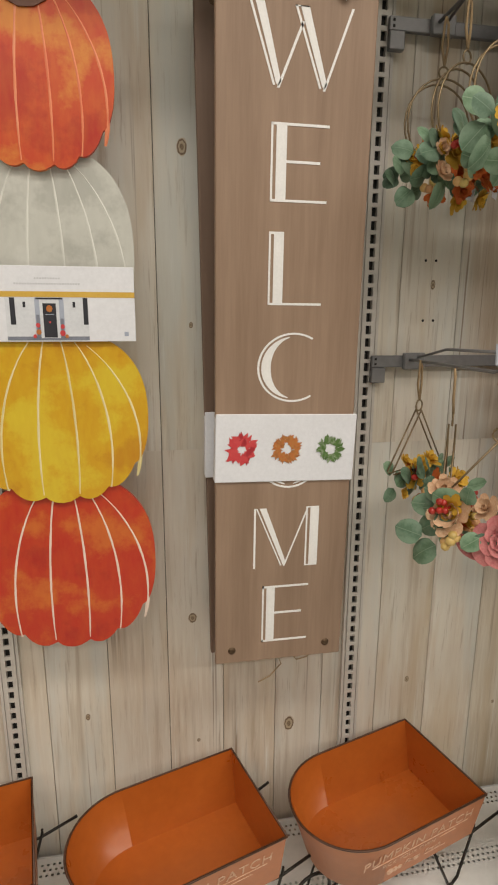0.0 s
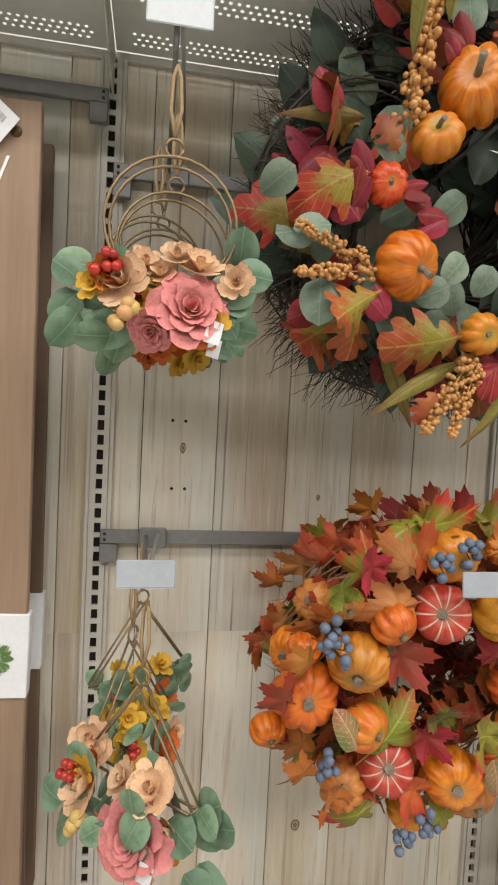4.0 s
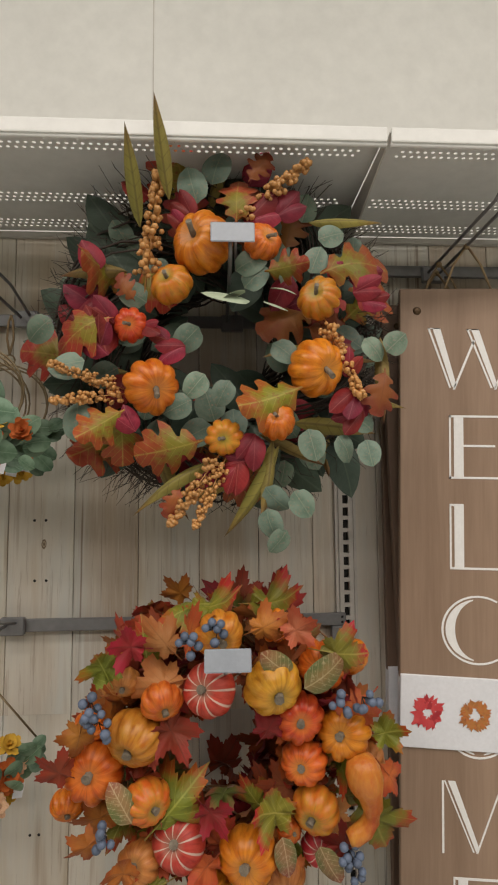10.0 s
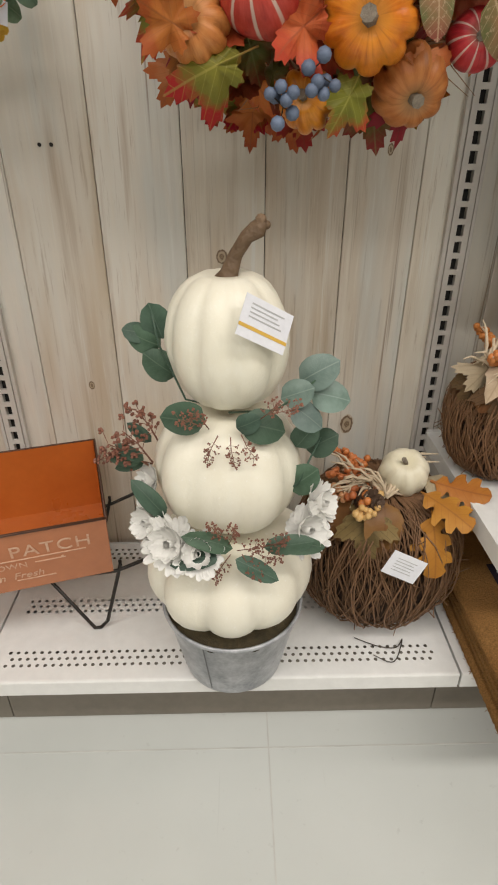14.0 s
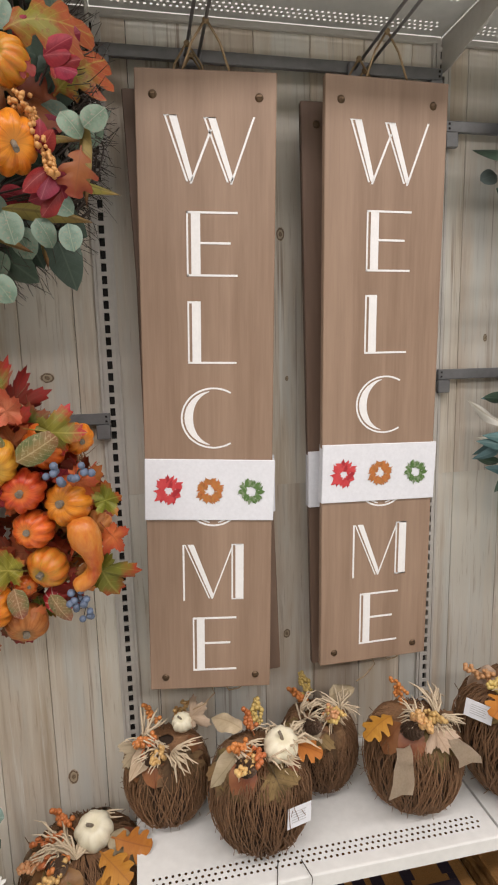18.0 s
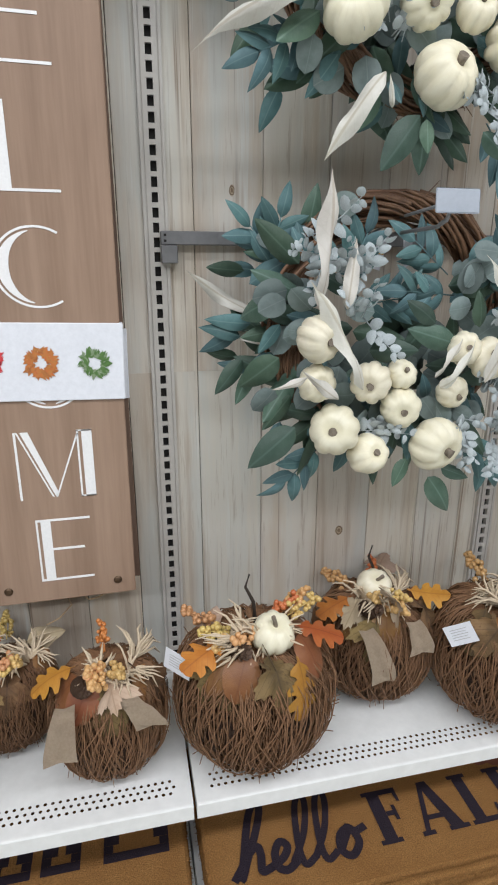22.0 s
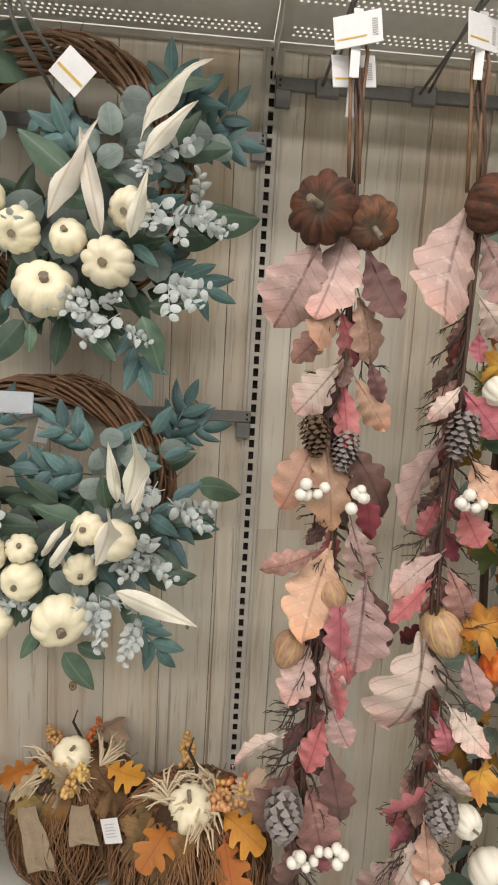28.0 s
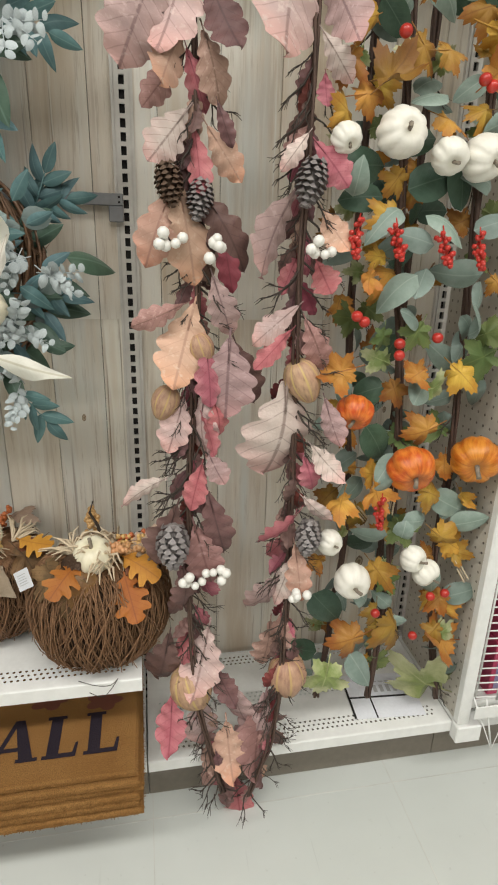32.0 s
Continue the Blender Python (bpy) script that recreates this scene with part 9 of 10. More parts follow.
G2_LEAVES = [(3.017, 1.742, 2.975, 1.573, 0, 0.62), (3.052, 1.705, 3.108, 1.605, 1, 0.58), (3.05, 1.613, 3.1, 1.552, 6, 0.5), (3.062, 1.563, 3.067, 1.517, 3, 0.6), (3.038, 1.477, 2.998, 1.425, 6, 0.45), (3.053, 1.468, 3.108, 1.404, 3, 0.6), (3.019, 1.39, 2.953, 1.261, 1, 0.5), (3.074, 1.362, 3.117, 1.298, 2, 0.7), (3.068, 1.278, 3.09, 1.226, 3, 0.8), (3.037, 1.202, 2.954, 1.137, 0, 0.42), (3.027, 1.16, 2.961, 1.099, 3, 0.36), (3.049, 1.18, 3.093, 1.092, 5, 0.5), (3.025, 1.064, 3.014, 0.872, 6, 0.7), (3.076, 0.94, 3.138, 0.867, 6, 0.5)]
G2_LEAVES += [(3.064, 0.914, 3.091, 0.842, 3, 0.55), (3.098, 1.03, 3.126, 0.939, 1, 0.5), (3.066, 0.829, 3.123, 0.771, 6, 0.42), (3.061, 0.799, 2.998, 0.728, 3, 0.4), (3.057, 0.697, 3.016, 0.575, 6, 0.36), (3.055, 0.72, 3.07, 0.603, 2, 0.42), (3.039, 0.646, 2.976, 0.546, 1, 0.5), (3.038, 0.547, 3.03, 0.442, 5, 0.5), (3.013, 0.535, 3.005, 0.415, 5, 0.5), (3.074, 0.468, 3.059, 0.376, 4, 0.5), (3.008, 0.334, 2.973, 0.17, 1, 0.5)]
MAUVE_PUMPKINS = [(2.802, 1.727, 0.057), (2.873, 1.712, 0.045), (3.053, 1.752, 0.048)]
CONES = [(2.806, 1.393, 0.031), (2.866, 1.372, 0.030), (2.806, 0.750, 0.044), (3.052, 1.405, 0.036), (3.084, 0.747, 0.036)]
PEARLS = [(2.812, 1.307), (2.885, 1.292), (2.889, 0.682), (2.842, 0.667), (3.064, 1.298), (3.067, 0.616)]
GOURDS = [(2.864, 1.124, 0.026), (2.797, 1.027, 0.027), (3.057, 1.063, 0.036), (3.059, 0.372, 0.046), (2.841, 0.366, 0.048)]
Y_MAPLE = [(3.187, 1.737, 0.043), (3.233, 1.7, 0.04), (3.23, 1.609, 0.047), (3.277, 1.611, 0.045), (3.181, 1.57, 0.06), (3.142, 1.541, 0.043), (3.103, 1.517, 0.042), (3.292, 1.51, 0.045), (3.386, 1.644, 0.071), (3.38, 1.598, 0.053), (3.355, 1.532, 0.04), (3.123, 1.077, 0.06), (3.169, 1.249, 0.032), (3.285, 1.07, 0.044), (3.394, 1.066, 0.054), (3.326, 0.949, 0.054), (3.231, 0.817, 0.049), (3.364, 0.806, 0.051), (3.257, 0.628, 0.053), (3.322, 0.461, 0.08), (3.203, 0.449, 0.064), (3.437, 0.414, 0.077), (3.408, 0.694, 0.054), (3.153, 0.799, 0.046), (3.1, 1.584, 0.042), (3.136, 1.647, 0.043)]
Y_EUC = [(3.147, 1.805, 0.04), (3.289, 1.751, 0.029), (3.3, 1.701, 0.029), (3.246, 1.546, 0.039), (3.39, 1.514, 0.035), (3.195, 1.362, 0.043), (3.253, 1.322, 0.038), (3.306, 1.353, 0.039), (3.41, 1.354, 0.041), (3.226, 1.238, 0.044), (3.27, 1.248, 0.039), (3.362, 1.258, 0.04), (3.264, 1.183, 0.033), (3.42, 1.169, 0.042), (3.299, 1.04, 0.041), (3.249, 0.829, 0.037), (3.301, 0.719, 0.032), (3.232, 0.713, 0.038), (3.413, 0.775, 0.053), (3.457, 0.731, 0.041), (3.235, 0.56, 0.038), (3.392, 0.584, 0.039), (3.464, 0.545, 0.037), (3.241, 0.36, 0.052), (3.129, 1.4, 0.031), (3.338, 0.742, 0.036)]
Y_DARK = [(3.162, 1.442, 0.055), (3.297, 1.425, 0.057), (3.241, 0.912, 0.055), (3.154, 1.391, 0.044), (3.356, 1.415, 0.053), (3.161, 0.51, 0.063), (3.246, 1.77, 0.048), (3.377, 1.736, 0.062), (3.156, 1.729, 0.046), (3.191, 1.66, 0.04)]
Y_PUMPKINS = [(3.2, 1.486, 0.042, "w"), (3.292, 1.456, 0.033, "w"), (3.363, 1.458, 0.041, "w"), (3.104, 1.474, 0.026, "w"), (3.163, 1.001, 0.038, "o"), (3.298, 0.875, 0.051, "o"), (3.447, 0.887, 0.053, "o"), (3.193, 0.616, 0.042, "w"), (3.133, 0.716, 0.029, "w"), (3.336, 0.654, 0.032, "w"), (3.372, 0.615, 0.033, "w")]
Y_CLUSTERS = [(3.186, 1.776), (3.116, 1.715), (3.373, 1.751), (3.137, 1.318), (3.207, 1.313), (3.375, 1.303), (3.298, 1.303), (3.238, 0.783), (3.384, 1.726)]
Y_APPLES = [(3.161, 1.176), (3.146, 1.186), (3.237, 1.114), (3.235, 1.136), (3.338, 1.573), (3.353, 1.564), (3.251, 0.533), (3.386, 0.557), (3.421, 0.562), (3.356, 0.452), (3.185, 1.626), (3.316, 1.145)]
Y_GREEN = [(3.215, 1.795, 0.046), (3.09, 1.792, 0.033), (3.341, 1.044, 0.041), (3.428, 1.1, 0.048), (3.356, 1.798, 0.049), (3.413, 0.291, 0.088), (3.21, 1.141, 0.028), (3.278, 1.15, 0.034), (3.156, 0.336, 0.06)]


M_stemwood = simple("dark_brown_stem_wrap", (0.05, 0.028, 0.02), (0.10, 0.055, 0.038), 0.7, 0, 40, 0.2, 0.002)


def twig_fork(seed):
    """A dark forked twig of unit length along y."""
    rnd = random.Random(seed)
    bm = bmesh.new()

    def grow(p, d, ln, r, depth):
        q = p + d * ln * 0.5 + Vector((rnd.uniform(-1, 1), rnd.uniform(-1, 1), rnd.uniform(-1, 1))) * ln * 0.08
        e = p + d * ln
        add_tube(bm, [p, q, e], [r, r * 0.8, r * 0.55], 4, False)
        if depth:
            for k in range(rnd.choice((2, 3))):
                dd = (d + Vector((rnd.uniform(-1, 1), rnd.uniform(-0.4, 0.6), rnd.uniform(-0.8, 0.8))) * 0.9).normalized()
                grow(p.lerp(e, rnd.uniform(0.4, 1)), dd, ln * rnd.uniform(0.45, 0.7), r * 0.6, depth - 1)
    grow(Vector((0, 0, 0)), Vector((0, 1, 0)), 0.5, 0.020, 2)
    return mesh_of(bm, "twig_fork", M_darktwig)


FORKS = [twig_fork(s) for s in (1, 2, 3)]


def spine(name, keys, r, parent, strands=3, seed=0, material=None, label=""):
    """A stem of thin branches wound together along points (x, y, z)."""
    rnd = random.Random(seed)
    bm = bmesh.new()
    xs = curve_pts([(k[0], k[2]) for k in keys], 6)
    ys = curve_pts([(k[1], k[2]) for k in keys], 6)
    for s in range(strands):
        ph = 6.283 * s / strands
        pts = [(x + r * math.cos(ph + 0.55 * i) + rnd.uniform(-1, 1) * r * 0.5, y[0] + r * math.sin(ph + 0.55 * i), z) for i, ((x, z), y) in enumerate(zip(xs, ys))]
        add_tube(bm, pts, r * 0.75, 5)
    return part(name, bm, material or M_darktwig, parent, label)


def path_at(keys, z):
    for a, b2 in zip(keys, keys[1:]):
        if a[2] >= z >= b2[2]:
            u = (a[2] - z) / (a[2] - b2[2])
            return Vector((a[0] + (b2[0] - a[0]) * u, a[1] + (b2[1] - a[1]) * u, z))
    return Vector(keys[-1])


def swing_tag(t, p, yaw, lines=True):
    """White hang tag on a plastic strap, over the hook."""
    st = part("strap", box((-0.007, -0.0006, -0.040), (0.007, 0.0006, 0.052), 0.0005), M_card, t)
    st.matrix_basis = Matrix.Translation(p)
    g = part("hang_tag", box((-0.034, -0.0008, -0.022), (0.034, 0.0008, 0.022), 0.0006), M_card, t, "white hang tag with an ochre line")
    g.matrix_basis = Matrix.Translation(Vector(p) + Vector((0, -0.004, 0.022))) @ pose(0, 0, 0, 0, -8, yaw)
    part("ochre_line", box((-0.030, -0.0014, -0.011), (0.012, -0.0009, -0.009)), M_gold, g)
    for k in range(8):
        part("barcode_bar", box((0.020, -0.0014, -0.012 + 0.003 * k), (0.028, -0.0009, -0.0105 + 0.003 * k)), M_print, g)


def mauve_garland(keys, leaves, seed, cones, pearls, pumpkins, gourds, tags):
    rnd = random.Random(seed)
    t = thing("oak_leaf_garland", (0, 0, 0), "dusty pink and plum oak leaf garland with cones and white berries", "garland", "oak leaf garlands")
    spine("stem", keys, 0.0042, t, 3, seed, M_stemwood, "dark wound twig stem")
    x0, y0, z0 = keys[0]
    part("hanging_loop", tube([(x0 - 0.004, y0, z0 - 0.16), (x0 - 0.010, y0, z0 - 0.05), (x0 - 0.016, y0, z0 + 0.03), (x0 - 0.004, y0, z0 + 0.062), (x0 + 0.010, y0, z0 + 0.02), (x0 + 0.006, y0, z0 - 0.06), (x0 + 0.012, y0, z0 - 0.16)], 0.0032, 6), M_vine, t)
    for a, b2, c, d, k, w in leaves:
        v = Vector((c - a, rnd.uniform(-0.03, 0.0), d - b2))
        put_leaf(t, ME_gar[k], Vector((a, 0.785 + rnd.uniform(-0.012, 0.012), b2)), v, FACE + Vector((rnd.uniform(-0.4, 0.4), 0, 0)), v.length * 1.05, rnd, w * 1.85)
    zlo, zhi = keys[-1][2], keys[0][2] - 0.33
    for i in range(84):
        z = zlo + (zhi - zlo) * (i + rnd.random()) / 84
        p = path_at(keys, z) + Vector((rnd.uniform(-0.010, 0.010), rnd.uniform(-0.005, 0.03), 0))
        a = rnd.choice((-1, 1)) * rnd.uniform(0.05, 0.6)
        d = Vector((math.sin(a), rnd.uniform(-0.3, 0.3), -math.cos(a)))
        put_leaf(t, ME_gar[rnd.choice((3, 3, 4, 4, 4, 4, 5, 7))], p, d, FACE + Vector((math.sin(a) * 0.6, rnd.uniform(-0.2, 0.5), 0)), rnd.uniform(0.05, 0.08), rnd, 0.85)
    for i in range(84):
        z = zlo + (zhi - zlo) * (i + rnd.random()) / 84
        a = rnd.choice((-1, 1)) * rnd.uniform(0.3, 1.1)
        piece("twig_fork", rnd.choice(FORKS), t, fit_frame(path_at(keys, z), (math.sin(a), rnd.uniform(-0.4, 0.1), -math.cos(a)), FACE, rnd.uniform(0.07, 0.13)))
    for x, z, r, frost in cones:
        piece("pine_cone", CONE_FROST if frost else CONE_ME, t, fit_frame((x, 0.775, z + r), (rnd.uniform(-0.25, 0.25), -0.1, -1), FACE, r * 2.3))
    for x, z in pearls:
        put_sprig(t, rnd.choice(PEARL_ME), Matrix.Translation((x, 0.765, z)) @ pose(0, 0, 0, 90, 0, 0) @ Matrix.Rotation(rnd.uniform(0, 6), 4, "Z"))
    for x, z, r, ax in pumpkins:
        put_pumpkin(t, "m", (x, 0.785, z), r * 0.95, ax, rnd, ME_stem_thin, "dusky brown velvet pumpkin")
    for x, z, r in gourds:
        me = pumpkin_mesh(8, 1.25, P_gourd, int(z * 99), 0.2, 0.06, 5, 9, 0.35)
        m = fit_frame((x, 0.795, z), (rnd.uniform(-0.5, 0.5), 0, -1), FACE, r) @ pose(0, 0, 0, -90, 0, 0)
        piece("gourd", me, t, m)
    for p, yaw in tags:
        swing_tag(t, p, yaw)
    return t


P_gourd = skin("muted_pink_gourd_skin", (0.36, 0.20, 0.14), (0.44, 0.27, 0.17), (0.40, 0.28, 0.14), 0.5, stripes=(0.50, 0.34, 0.14), lobes=8)
LEFT_KEYS = [(2.842, 0.795, 1.93), (2.852, 0.80, 1.70), (2.858, 0.80, 1.20), (2.838, 0.80, 0.80), (2.846, 0.775, 0.40), (2.905, 0.745, 0.10)]
RIGHT_KEYS = [(3.024, 0.795, 1.93), (3.046, 0.80, 1.70), (3.040, 0.80, 1.20), (3.050, 0.80, 0.67), (3.030, 0.765, 0.28), (2.965, 0.735, 0.09)]
mauve_garland(LEFT_KEYS, G1_LEAVES, 81, [(*CONES[0], 0), (*CONES[1], 1), (*CONES[2], 1)], PEARLS[:4], [(*MAUVE_PUMPKINS[0], (-0.35, -1, -0.1)), (*MAUVE_PUMPKINS[1], (0.1, -1, -0.5))], GOURDS[:2] + GOURDS[4:], [((2.832, 0.785, 1.951), -14), ((2.836, 0.81, 1.908), 8)])
mauve_garland(RIGHT_KEYS, G2_LEAVES, 82, [(*CONES[3], 1), (*CONES[4], 1)], PEARLS[4:], [(*MAUVE_PUMPKINS[2], (1, -0.7, -0.35))], GOURDS[2:4], [((3.014, 0.785, 1.963), 30)])

# golden maple and eucalyptus garlands
LP_ymaple = leaf_paint("golden_maple", (0.44, 0.245, 0.042), (0.33, 0.140, 0.020), (0.24, 0.10, 0.02), 0.5, by_radius=True, veins=0.3, hue=0.016, val=0.4)
LP_pmaple = leaf_paint("cream_green_maple", (0.20, 0.25, 0.08), (0.46, 0.46, 0.26), (0.4, 0.42, 0.2), 0.6, by_radius=True, veins=0.2)
LP_gmaple = leaf_paint("olive_green_leaf", (0.09, 0.125, 0.035), (0.125, 0.155, 0.05), (0.16, 0.19, 0.06), 0.55, by_radius=True, veins=0.2)
ME_ymaple = [maple(LP_ymaple, seed=s, curl=c) for s, c in ((1, 0.7), (2, 1.3), (3, -0.9))]
ME_pmaple = [maple(LP_pmaple, seed=s, curl=0.3) for s in (4, 5)]
ME_gmaple = [maple(LP_gmaple, seed=s, curl=0.3) for s in (6, 7)]
LP_eucsage = leaf_paint("grey_sage_eucalyptus", (0.175, 0.230, 0.195), (0.245, 0.305, 0.265), (0.30, 0.35, 0.30), 0.5, veins=0.1, hue=0.015, val=0.25)
ME_eucsage = [leaf(lance(0.30, 0.66), 8, 0.35, c, material=LP_eucsage, name="eucalyptus_leaf") for c in (0.2, 0.6, 0.9)]
CLUSTER_RED = [berry_spray(M_berry_red, 34, 1.0, 0.085, s, 0.28, "berry_spray") for s in (41, 42)]
APPLE_ME = mesh_of(add_ball(bmesh.new(), (0, 0, 0), 1.0, 12, 8, 0.95), "red_apple", M_berry_red)
P_orange_garland = skin("glittered_orange_pumpkin_skin", (0.52, 0.095, 0.012), (0.66, 0.22, 0.03), (0.40, 0.14, 0.035), 0.35)
PK["q"] = [pumpkin_mesh(8, 0.80, P_orange_garland, s, depth=0.12) for s in (5, 6)]


def wheat(seed):
    rnd = random.Random(seed)
    bm = bmesh.new()
    add_tube(bm, [(0, 0, 0), (0, 1, 0)], 0.018, 4)
    for i in range(12):
        for s in (-1, 1):
            c = Vector((s * 0.06, 0.3 + 0.055 * i, 0.02))
            add_tube(bm, [c, c + Vector((s * 0.05, 0.07, 0.01)), c + Vector((s * 0.02, 0.13, 0))], [0.01, 0.03, 0.004], 4)
    return mesh_of(bm, "wheat_ear", M_straw)


WHEAT = [wheat(1), wheat(2)]


def golden_garland(keys, seed, items, tags, label):
    """items: dicts of placed pieces; what lies between them is filled along the stem."""
    rnd = random.Random(seed)
    t = thing("maple_garland", (0, 0, 0), label, "garland", "golden maple garlands")
    spine("stem", keys, 0.0052, t, 4, seed, M_stemwood, "dark wound twig stem")
    yy = keys[1][1]
    for x, z, r in items.get("maple", ()):
        d = Vector((rnd.uniform(-1, 1), rnd.uniform(-0.4, 0.1), rnd.uniform(-1, 0.3))).normalized()
        put_leaf(t, ME_ymaple, Vector((x, yy - 0.055, z)) - d * r * 0.8, d, FACE + Vector((rnd.uniform(-0.9, 0.9), 0, rnd.uniform(-0.3, 0.6))), r * 1.6, rnd)
    for x, z, r in items.get("euc", ()):
        d = Vector((rnd.uniform(-1, 1), rnd.uniform(-0.4, 0.1), rnd.uniform(-1, 0.5))).normalized()
        put_leaf(t, ME_eucsage, Vector((x, yy - 0.06, z)) - d * r, d, FACE + Vector((rnd.uniform(-0.9, 0.9), 0, rnd.uniform(-0.4, 0.7))), r * rnd.uniform(1.8, 2.4), rnd)
    for x, z, r in items.get("dark", ()):
        d = Vector((rnd.uniform(-1, 1), 0, rnd.uniform(-1, 0.3))).normalized()
        put_leaf(t, ME_eucdeep, Vector((x, yy - 0.02, z)) - d * r, d, FACE, r * 1.8, rnd, 0.8)
    for x, z, r in items.get("green", ()):
        d = Vector((rnd.uniform(-1, 1), 0, rnd.uniform(-1, 0.3))).normalized()
        put_leaf(t, rnd.choice((ME_pmaple, ME_gmaple)), Vector((x, yy - 0.05, z)) - d * r, d, FACE, r * 2.0, rnd)
    for x, z, r, k in items.get("pumpkins", ()):
        put_pumpkin(t, "q" if k == "o" else k, (x, yy - 0.065, z), r, (rnd.uniform(-0.6, 0.6), -1, rnd.uniform(-0.9, 0.1)), rnd, ME_stem_thin)
    for x, z in items.get("clusters", ()):
        d = Vector((rnd.uniform(-0.4, 0.4), -0.3, -1))
        tagged(piece("berry_spray", rnd.choice(CLUSTER_RED), t, fit_frame((x, yy - 0.07, z + 0.03), d, FACE, 0.062)), kind="stuff")
    for x, z in items.get("apples", ()):
        piece("red_berry", APPLE_ME, t, Matrix.Translation((x, yy - 0.075, z)) @ Matrix.Scale(0.0108, 4))
    zlo, zhi = keys[-1][2] + 0.05, keys[0][2] - 0.10
    n = items.get("fill", 40)
    for i in range(n):
        z = zlo + (zhi - zlo) * (i + rnd.random()) / n
        p = path_at(keys, z) + Vector((rnd.uniform(-0.03, 0.03), rnd.uniform(-0.03, 0.02), 0))
        a = rnd.choice((-1, 1)) * rnd.uniform(0.1, 1.4)
        d = Vector((math.sin(a), rnd.uniform(-0.6, 0.3), -math.cos(a) * rnd.choice((1, 1, -0.4))))
        k = rnd.random()
        meshes, s = (ME_ymaple, rnd.uniform(0.05, 0.082)) if k < 0.36 else (ME_eucsage, rnd.uniform(0.055, 0.085)) if k < 0.70 else (ME_gmaple, rnd.uniform(0.06, 0.085)) if k < 0.82 else (ME_pmaple, rnd.uniform(0.05, 0.07)) if k < 0.9 else (ME_eucdeep, 0.07)
        put_leaf(t, meshes, p, d, FACE + Vector((rnd.uniform(-1, 1), 0, rnd.uniform(-0.2, 0.6))), s, rnd)
    for i in range(5):
        z = zlo + (zhi - zlo) * (i + rnd.random()) / 5
        p = path_at(keys, z)
        if i == 1:
            piece("wheat_ear", rnd.choice(WHEAT), t, fit_frame(p + Vector((rnd.uniform(-0.04, 0.04), -0.035, 0)), (rnd.uniform(-0.9, 0.9), -0.1, -1), FACE, 0.062))
        piece("twig_fork", rnd.choice(FORKS), t, fit_frame(p, (rnd.uniform(-1, 1), -0.2, -0.7), FACE, 0.10))
    for p, yaw in tags:
        swing_tag(t, p, yaw)
    return t


def split(lst, lo, hi):
    return [e for e in lst if lo <= e[0] < hi]


def bundle(lo, hi, fill):
    return dict(maple=split(Y_MAPLE, lo, hi), euc=split(Y_EUC, lo, hi), dark=split(Y_DARK, lo, hi), green=split(Y_GREEN, lo, hi), pumpkins=split(Y_PUMPKINS, lo, hi), clusters=split(Y_CLUSTERS, lo, hi), apples=split(Y_APPLES, lo, hi), fill=fill)


golden_garland([(3.195, 0.98, 1.95), (3.205, 0.965, 1.70), (3.200, 0.96, 1.20), (3.225, 0.94, 0.70), (3.200, 0.92, 0.40), (3.165, 0.88, 0.215)], 91, dict(fill=52), [((3.123, 0.80, 1.878), 0)], "golden maple and eucalyptus garland hanging near the boards")
golden_garland([(3.215, 0.845, 1.945), (3.225, 0.855, 1.70), (3.245, 0.855, 1.30), (3.285, 0.855, 1.00), (3.300, 0.84, 0.60), (3.275, 0.815, 0.26)], 92, bundle(3.0, 3.31, 40), [((3.188, 0.79, 1.947), -10)], "golden maple and eucalyptus garland with white pumpkins and red berries")
golden_garland([(3.405, 0.86, 1.94), (3.395, 0.865, 1.70), (3.405, 0.865, 1.30), (3.425, 0.86, 0.90), (3.420, 0.845, 0.55), (3.462, 0.815, 0.23)], 93, bundle(3.31, 3.6, 40), [((3.374, 0.80, 1.928), -12), ((3.356, 0.83, 1.908), 30)], "golden maple and eucalyptus garland with orange and white pumpkins")
golden_garland([(3.345, 1.02, 1.94), (3.350, 1.02, 1.60), (3.345, 1.01, 1.20), (3.350, 1.0, 0.80), (3.345, 0.98, 0.45), (3.33, 0.95, 0.25)], 94, dict(fill=36), [], "golden maple and eucalyptus garland at the back of the bay")

# ---- end panel, wire rack and cartons beyond it ----


def pegboard(w, h, pitch=0.0254, r=0.0034):
    """A sheet with a grid of real holes, in the yz plane, origin at its lower front corner."""
    verts, faces = [], []
    ny, nz = int(w / pitch), int(h / pitch)
    sq = [(-.5, -.5), (0, -.5), (.5, -.5), (.5, 0), (.5, .5), (0, .5), (-.5, .5), (-.5, 0)]
    for a in range(ny):
        for b2 in range(nz):
            cy, cz, i = (a + 0.5) * w / ny, (b2 + 0.5) * h / nz, len(verts)
            for q in sq:
                verts.append((0, cy + q[0] * w / ny, cz + q[1] * h / nz))
            for q in sq:
                d = math.hypot(*q)
                verts.append((0, cy + q[0] / d * r, cz + q[1] / d * r))
            for j in range(8):
                faces.append((i + j, i + (j + 1) % 8, i + 8 + (j + 1) % 8, i + 8 + j))
    return welded("pegboard", verts, faces, M_peg)


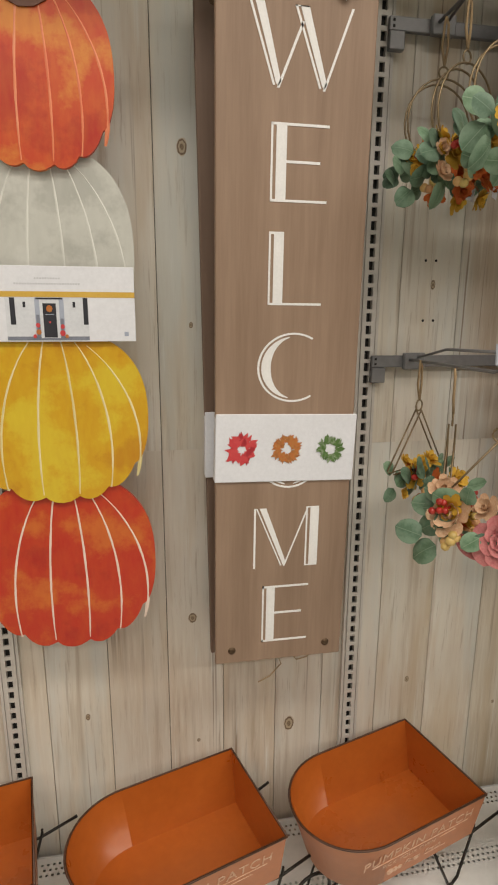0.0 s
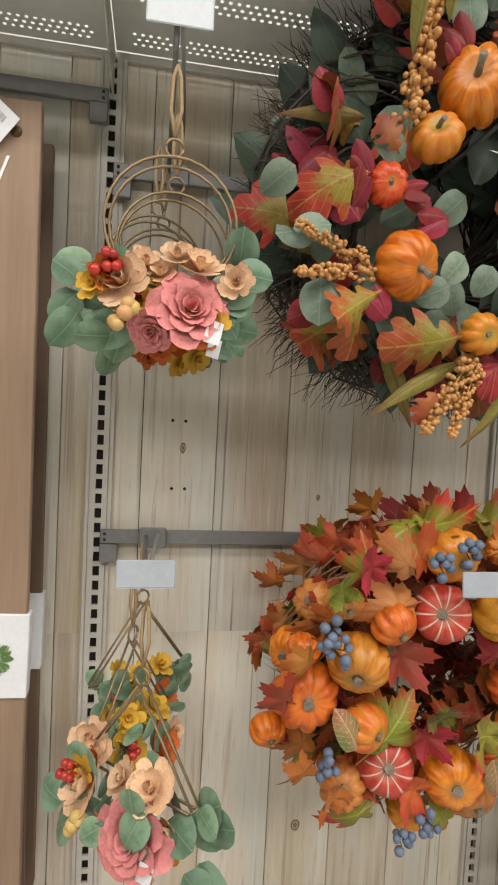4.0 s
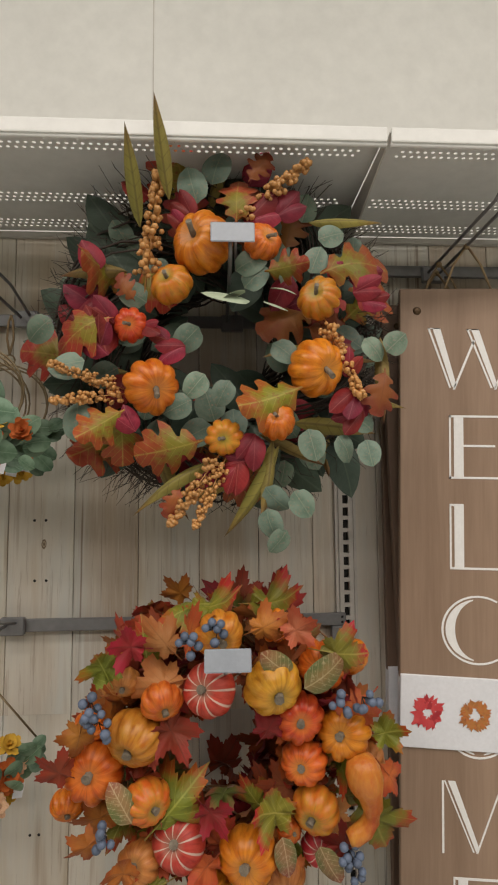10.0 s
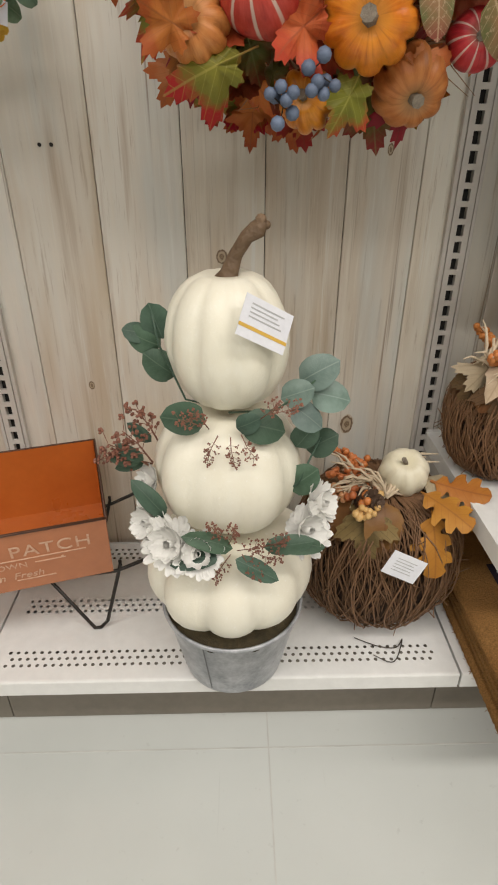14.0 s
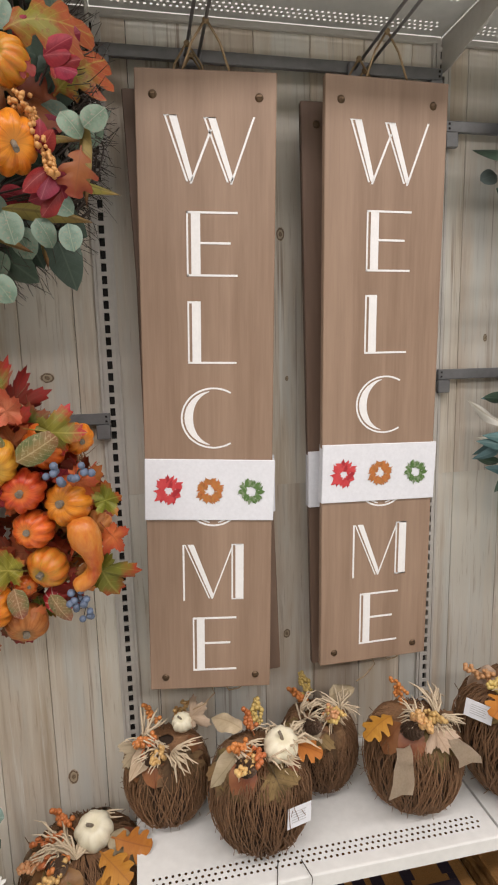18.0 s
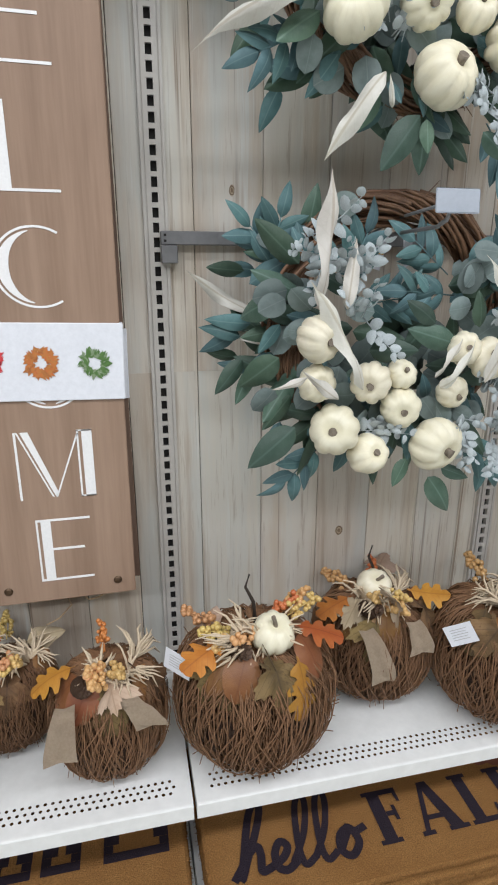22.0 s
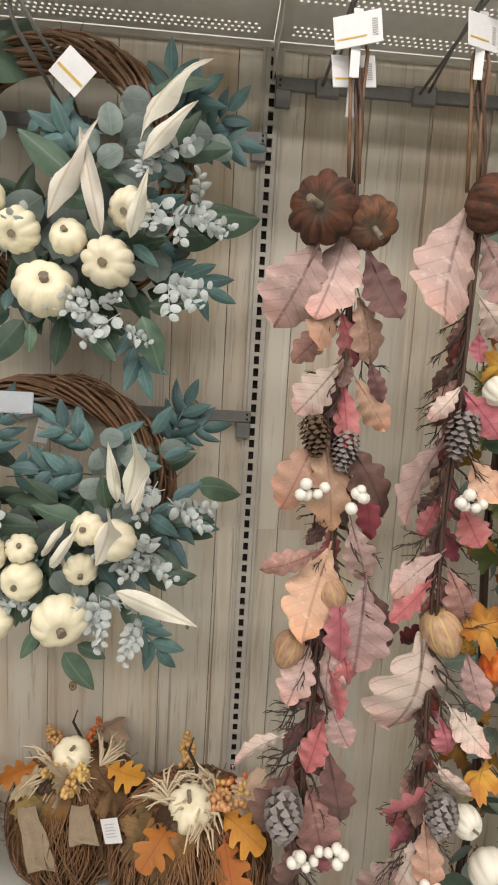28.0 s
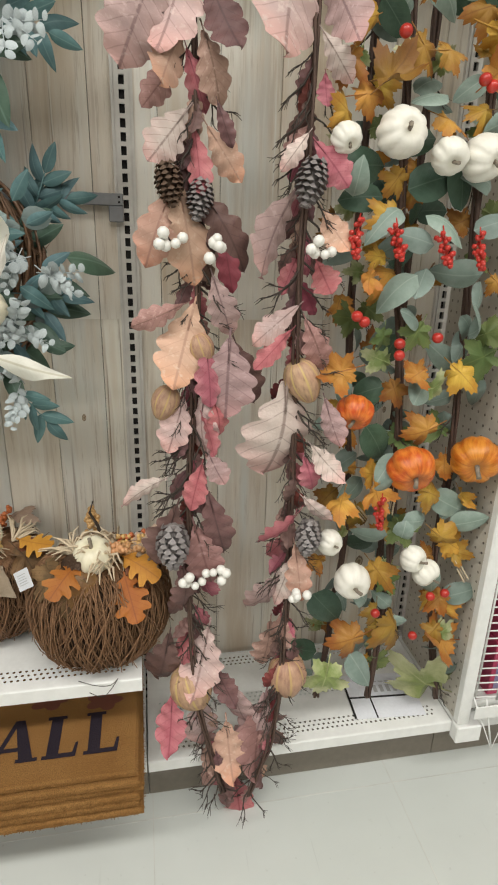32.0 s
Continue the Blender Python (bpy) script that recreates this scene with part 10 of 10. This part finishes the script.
END_X = UPRIGHTS[6] + 0.008
end = thing("end_panel", (END_X, DECK_Y + 0.004, DECK_Z + 0.002), "cream perforated steel end panel with a white front post", "end panel")
piece("pegboard", pegboard(WALL_Y - 0.030 - DECK_Y, TOP_Z - DECK_Z - 0.02), end, Matrix())
part("back_sheet", box((0.006, 0.002, 0), (0.008, WALL_Y - 0.03 - DECK_Y, TOP_Z - DECK_Z - 0.03)), M_kick, end)
part("post", box((-0.004, -0.024, 0.0), (0.028, 0.0, TOP_Z - DECK_Z - 0.03), 0.003), M_white, end, "white square post")
part("foot", box((-0.008, -0.034, -0.05), (0.060, -0.002, 0.0), 0.003), M_white, end)

rack = thing("wire_rack", (END_X + 0.030, 0.74, 0.262), "white wire grid rack side beside the end panel", "wire rack")
for k in range(30):
    z = 0.022 * k
    part("wire", tube([(0.0, 0.030, z), (0.16, 0.015, z), (0.36, 0.0, z)], 0.0019, 5), M_white, rack)
for x, y in ((0.004, 0.030), (0.060, 0.024), (0.16, 0.015), (0.26, 0.007), (0.36, 0.0)):
    part("upright_wire", tube([(x, y, -0.01), (x, y, 0.66)], 0.0028, 6), M_white, rack)
part("lower_wire", tube([(0.0, 0.030, 0.0), (0.055, 0.0, -0.145), (0.085, 0.0, 0.0)], 0.0024, 6), M_white, rack)
part("lower_wire", tube([(0.028, 0.018, 0.0), (0.055, 0.0, -0.145)], 0.0024, 6), M_white, rack)
part("shelf_lip", box((-0.01, 0.0, -0.040), (0.40, 0.004, -0.004), 0.001), M_white, rack)
M_carton = simple("magenta_carton", (0.42, 0.03, 0.09), (0.52, 0.06, 0.14), 0.35, 0, 8, 0.02)
M_window = simple("violet_carton_print", (0.16, 0.14, 0.30), (0.35, 0.30, 0.48), 0.3, 0, 30, 0)
for k, (x, z) in enumerate(((END_X + 0.090, 0.232), (END_X + 0.235, 0.232), (END_X + 0.09, 0.452))):
    c = thing("toy_carton", (x, 0.80, z if k < 2 else 0.40), "magenta cardboard carton with a printed violet front", "carton", "cartons on the rack")
    part("box", box((0, 0, 0), (0.13, 0.14, 0.165), 0.002), M_carton, c)
    part("print_panel", box((0.012, -0.0012, 0.02), (0.118, -0.0004, 0.14)), M_window, c)
tagged(part("rack_shelf", box((END_X + 0.02, 0.79, 0.205), (END_X + 0.40, 1.08, 0.231), 0.002), M_white), "white steel shelf holding cartons", "shelf")

# ---- a printed sheet left on the base shelf ----
sheet = thing("printed_sheet", pose(3.335, 0.868, DECK_Z + 0.0012, 0, 0, -4), "white printed sheet with black ruled lines on the base shelf", "paper sheet")
part("paper", box((-0.075, -0.050, 0), (0.110, 0.100, 0.0008)), M_card, sheet)
for x0, x1, y0, y1 in ((-0.075, 0.110, 0.016, 0.022), (-0.078, -0.072, -0.050, 0.080), (-0.020, -0.016, -0.050, 0.016)):
    part("ruled_line", box((x0, y0, 0.0009), (x1, y1, 0.0013)), M_dark, sheet)
bars = bmesh.new()
for k in range(5):
    add_box(bars, (0.0 + 0.018 * k, 0.035, 0.0009), (0.010 + 0.018 * k, 0.060, 0.0012))
    add_box(bars, (0.004 + 0.018 * k, 0.070, 0.0009), (0.016 + 0.018 * k, 0.074, 0.0012))
part("printing", bars, M_print, sheet)
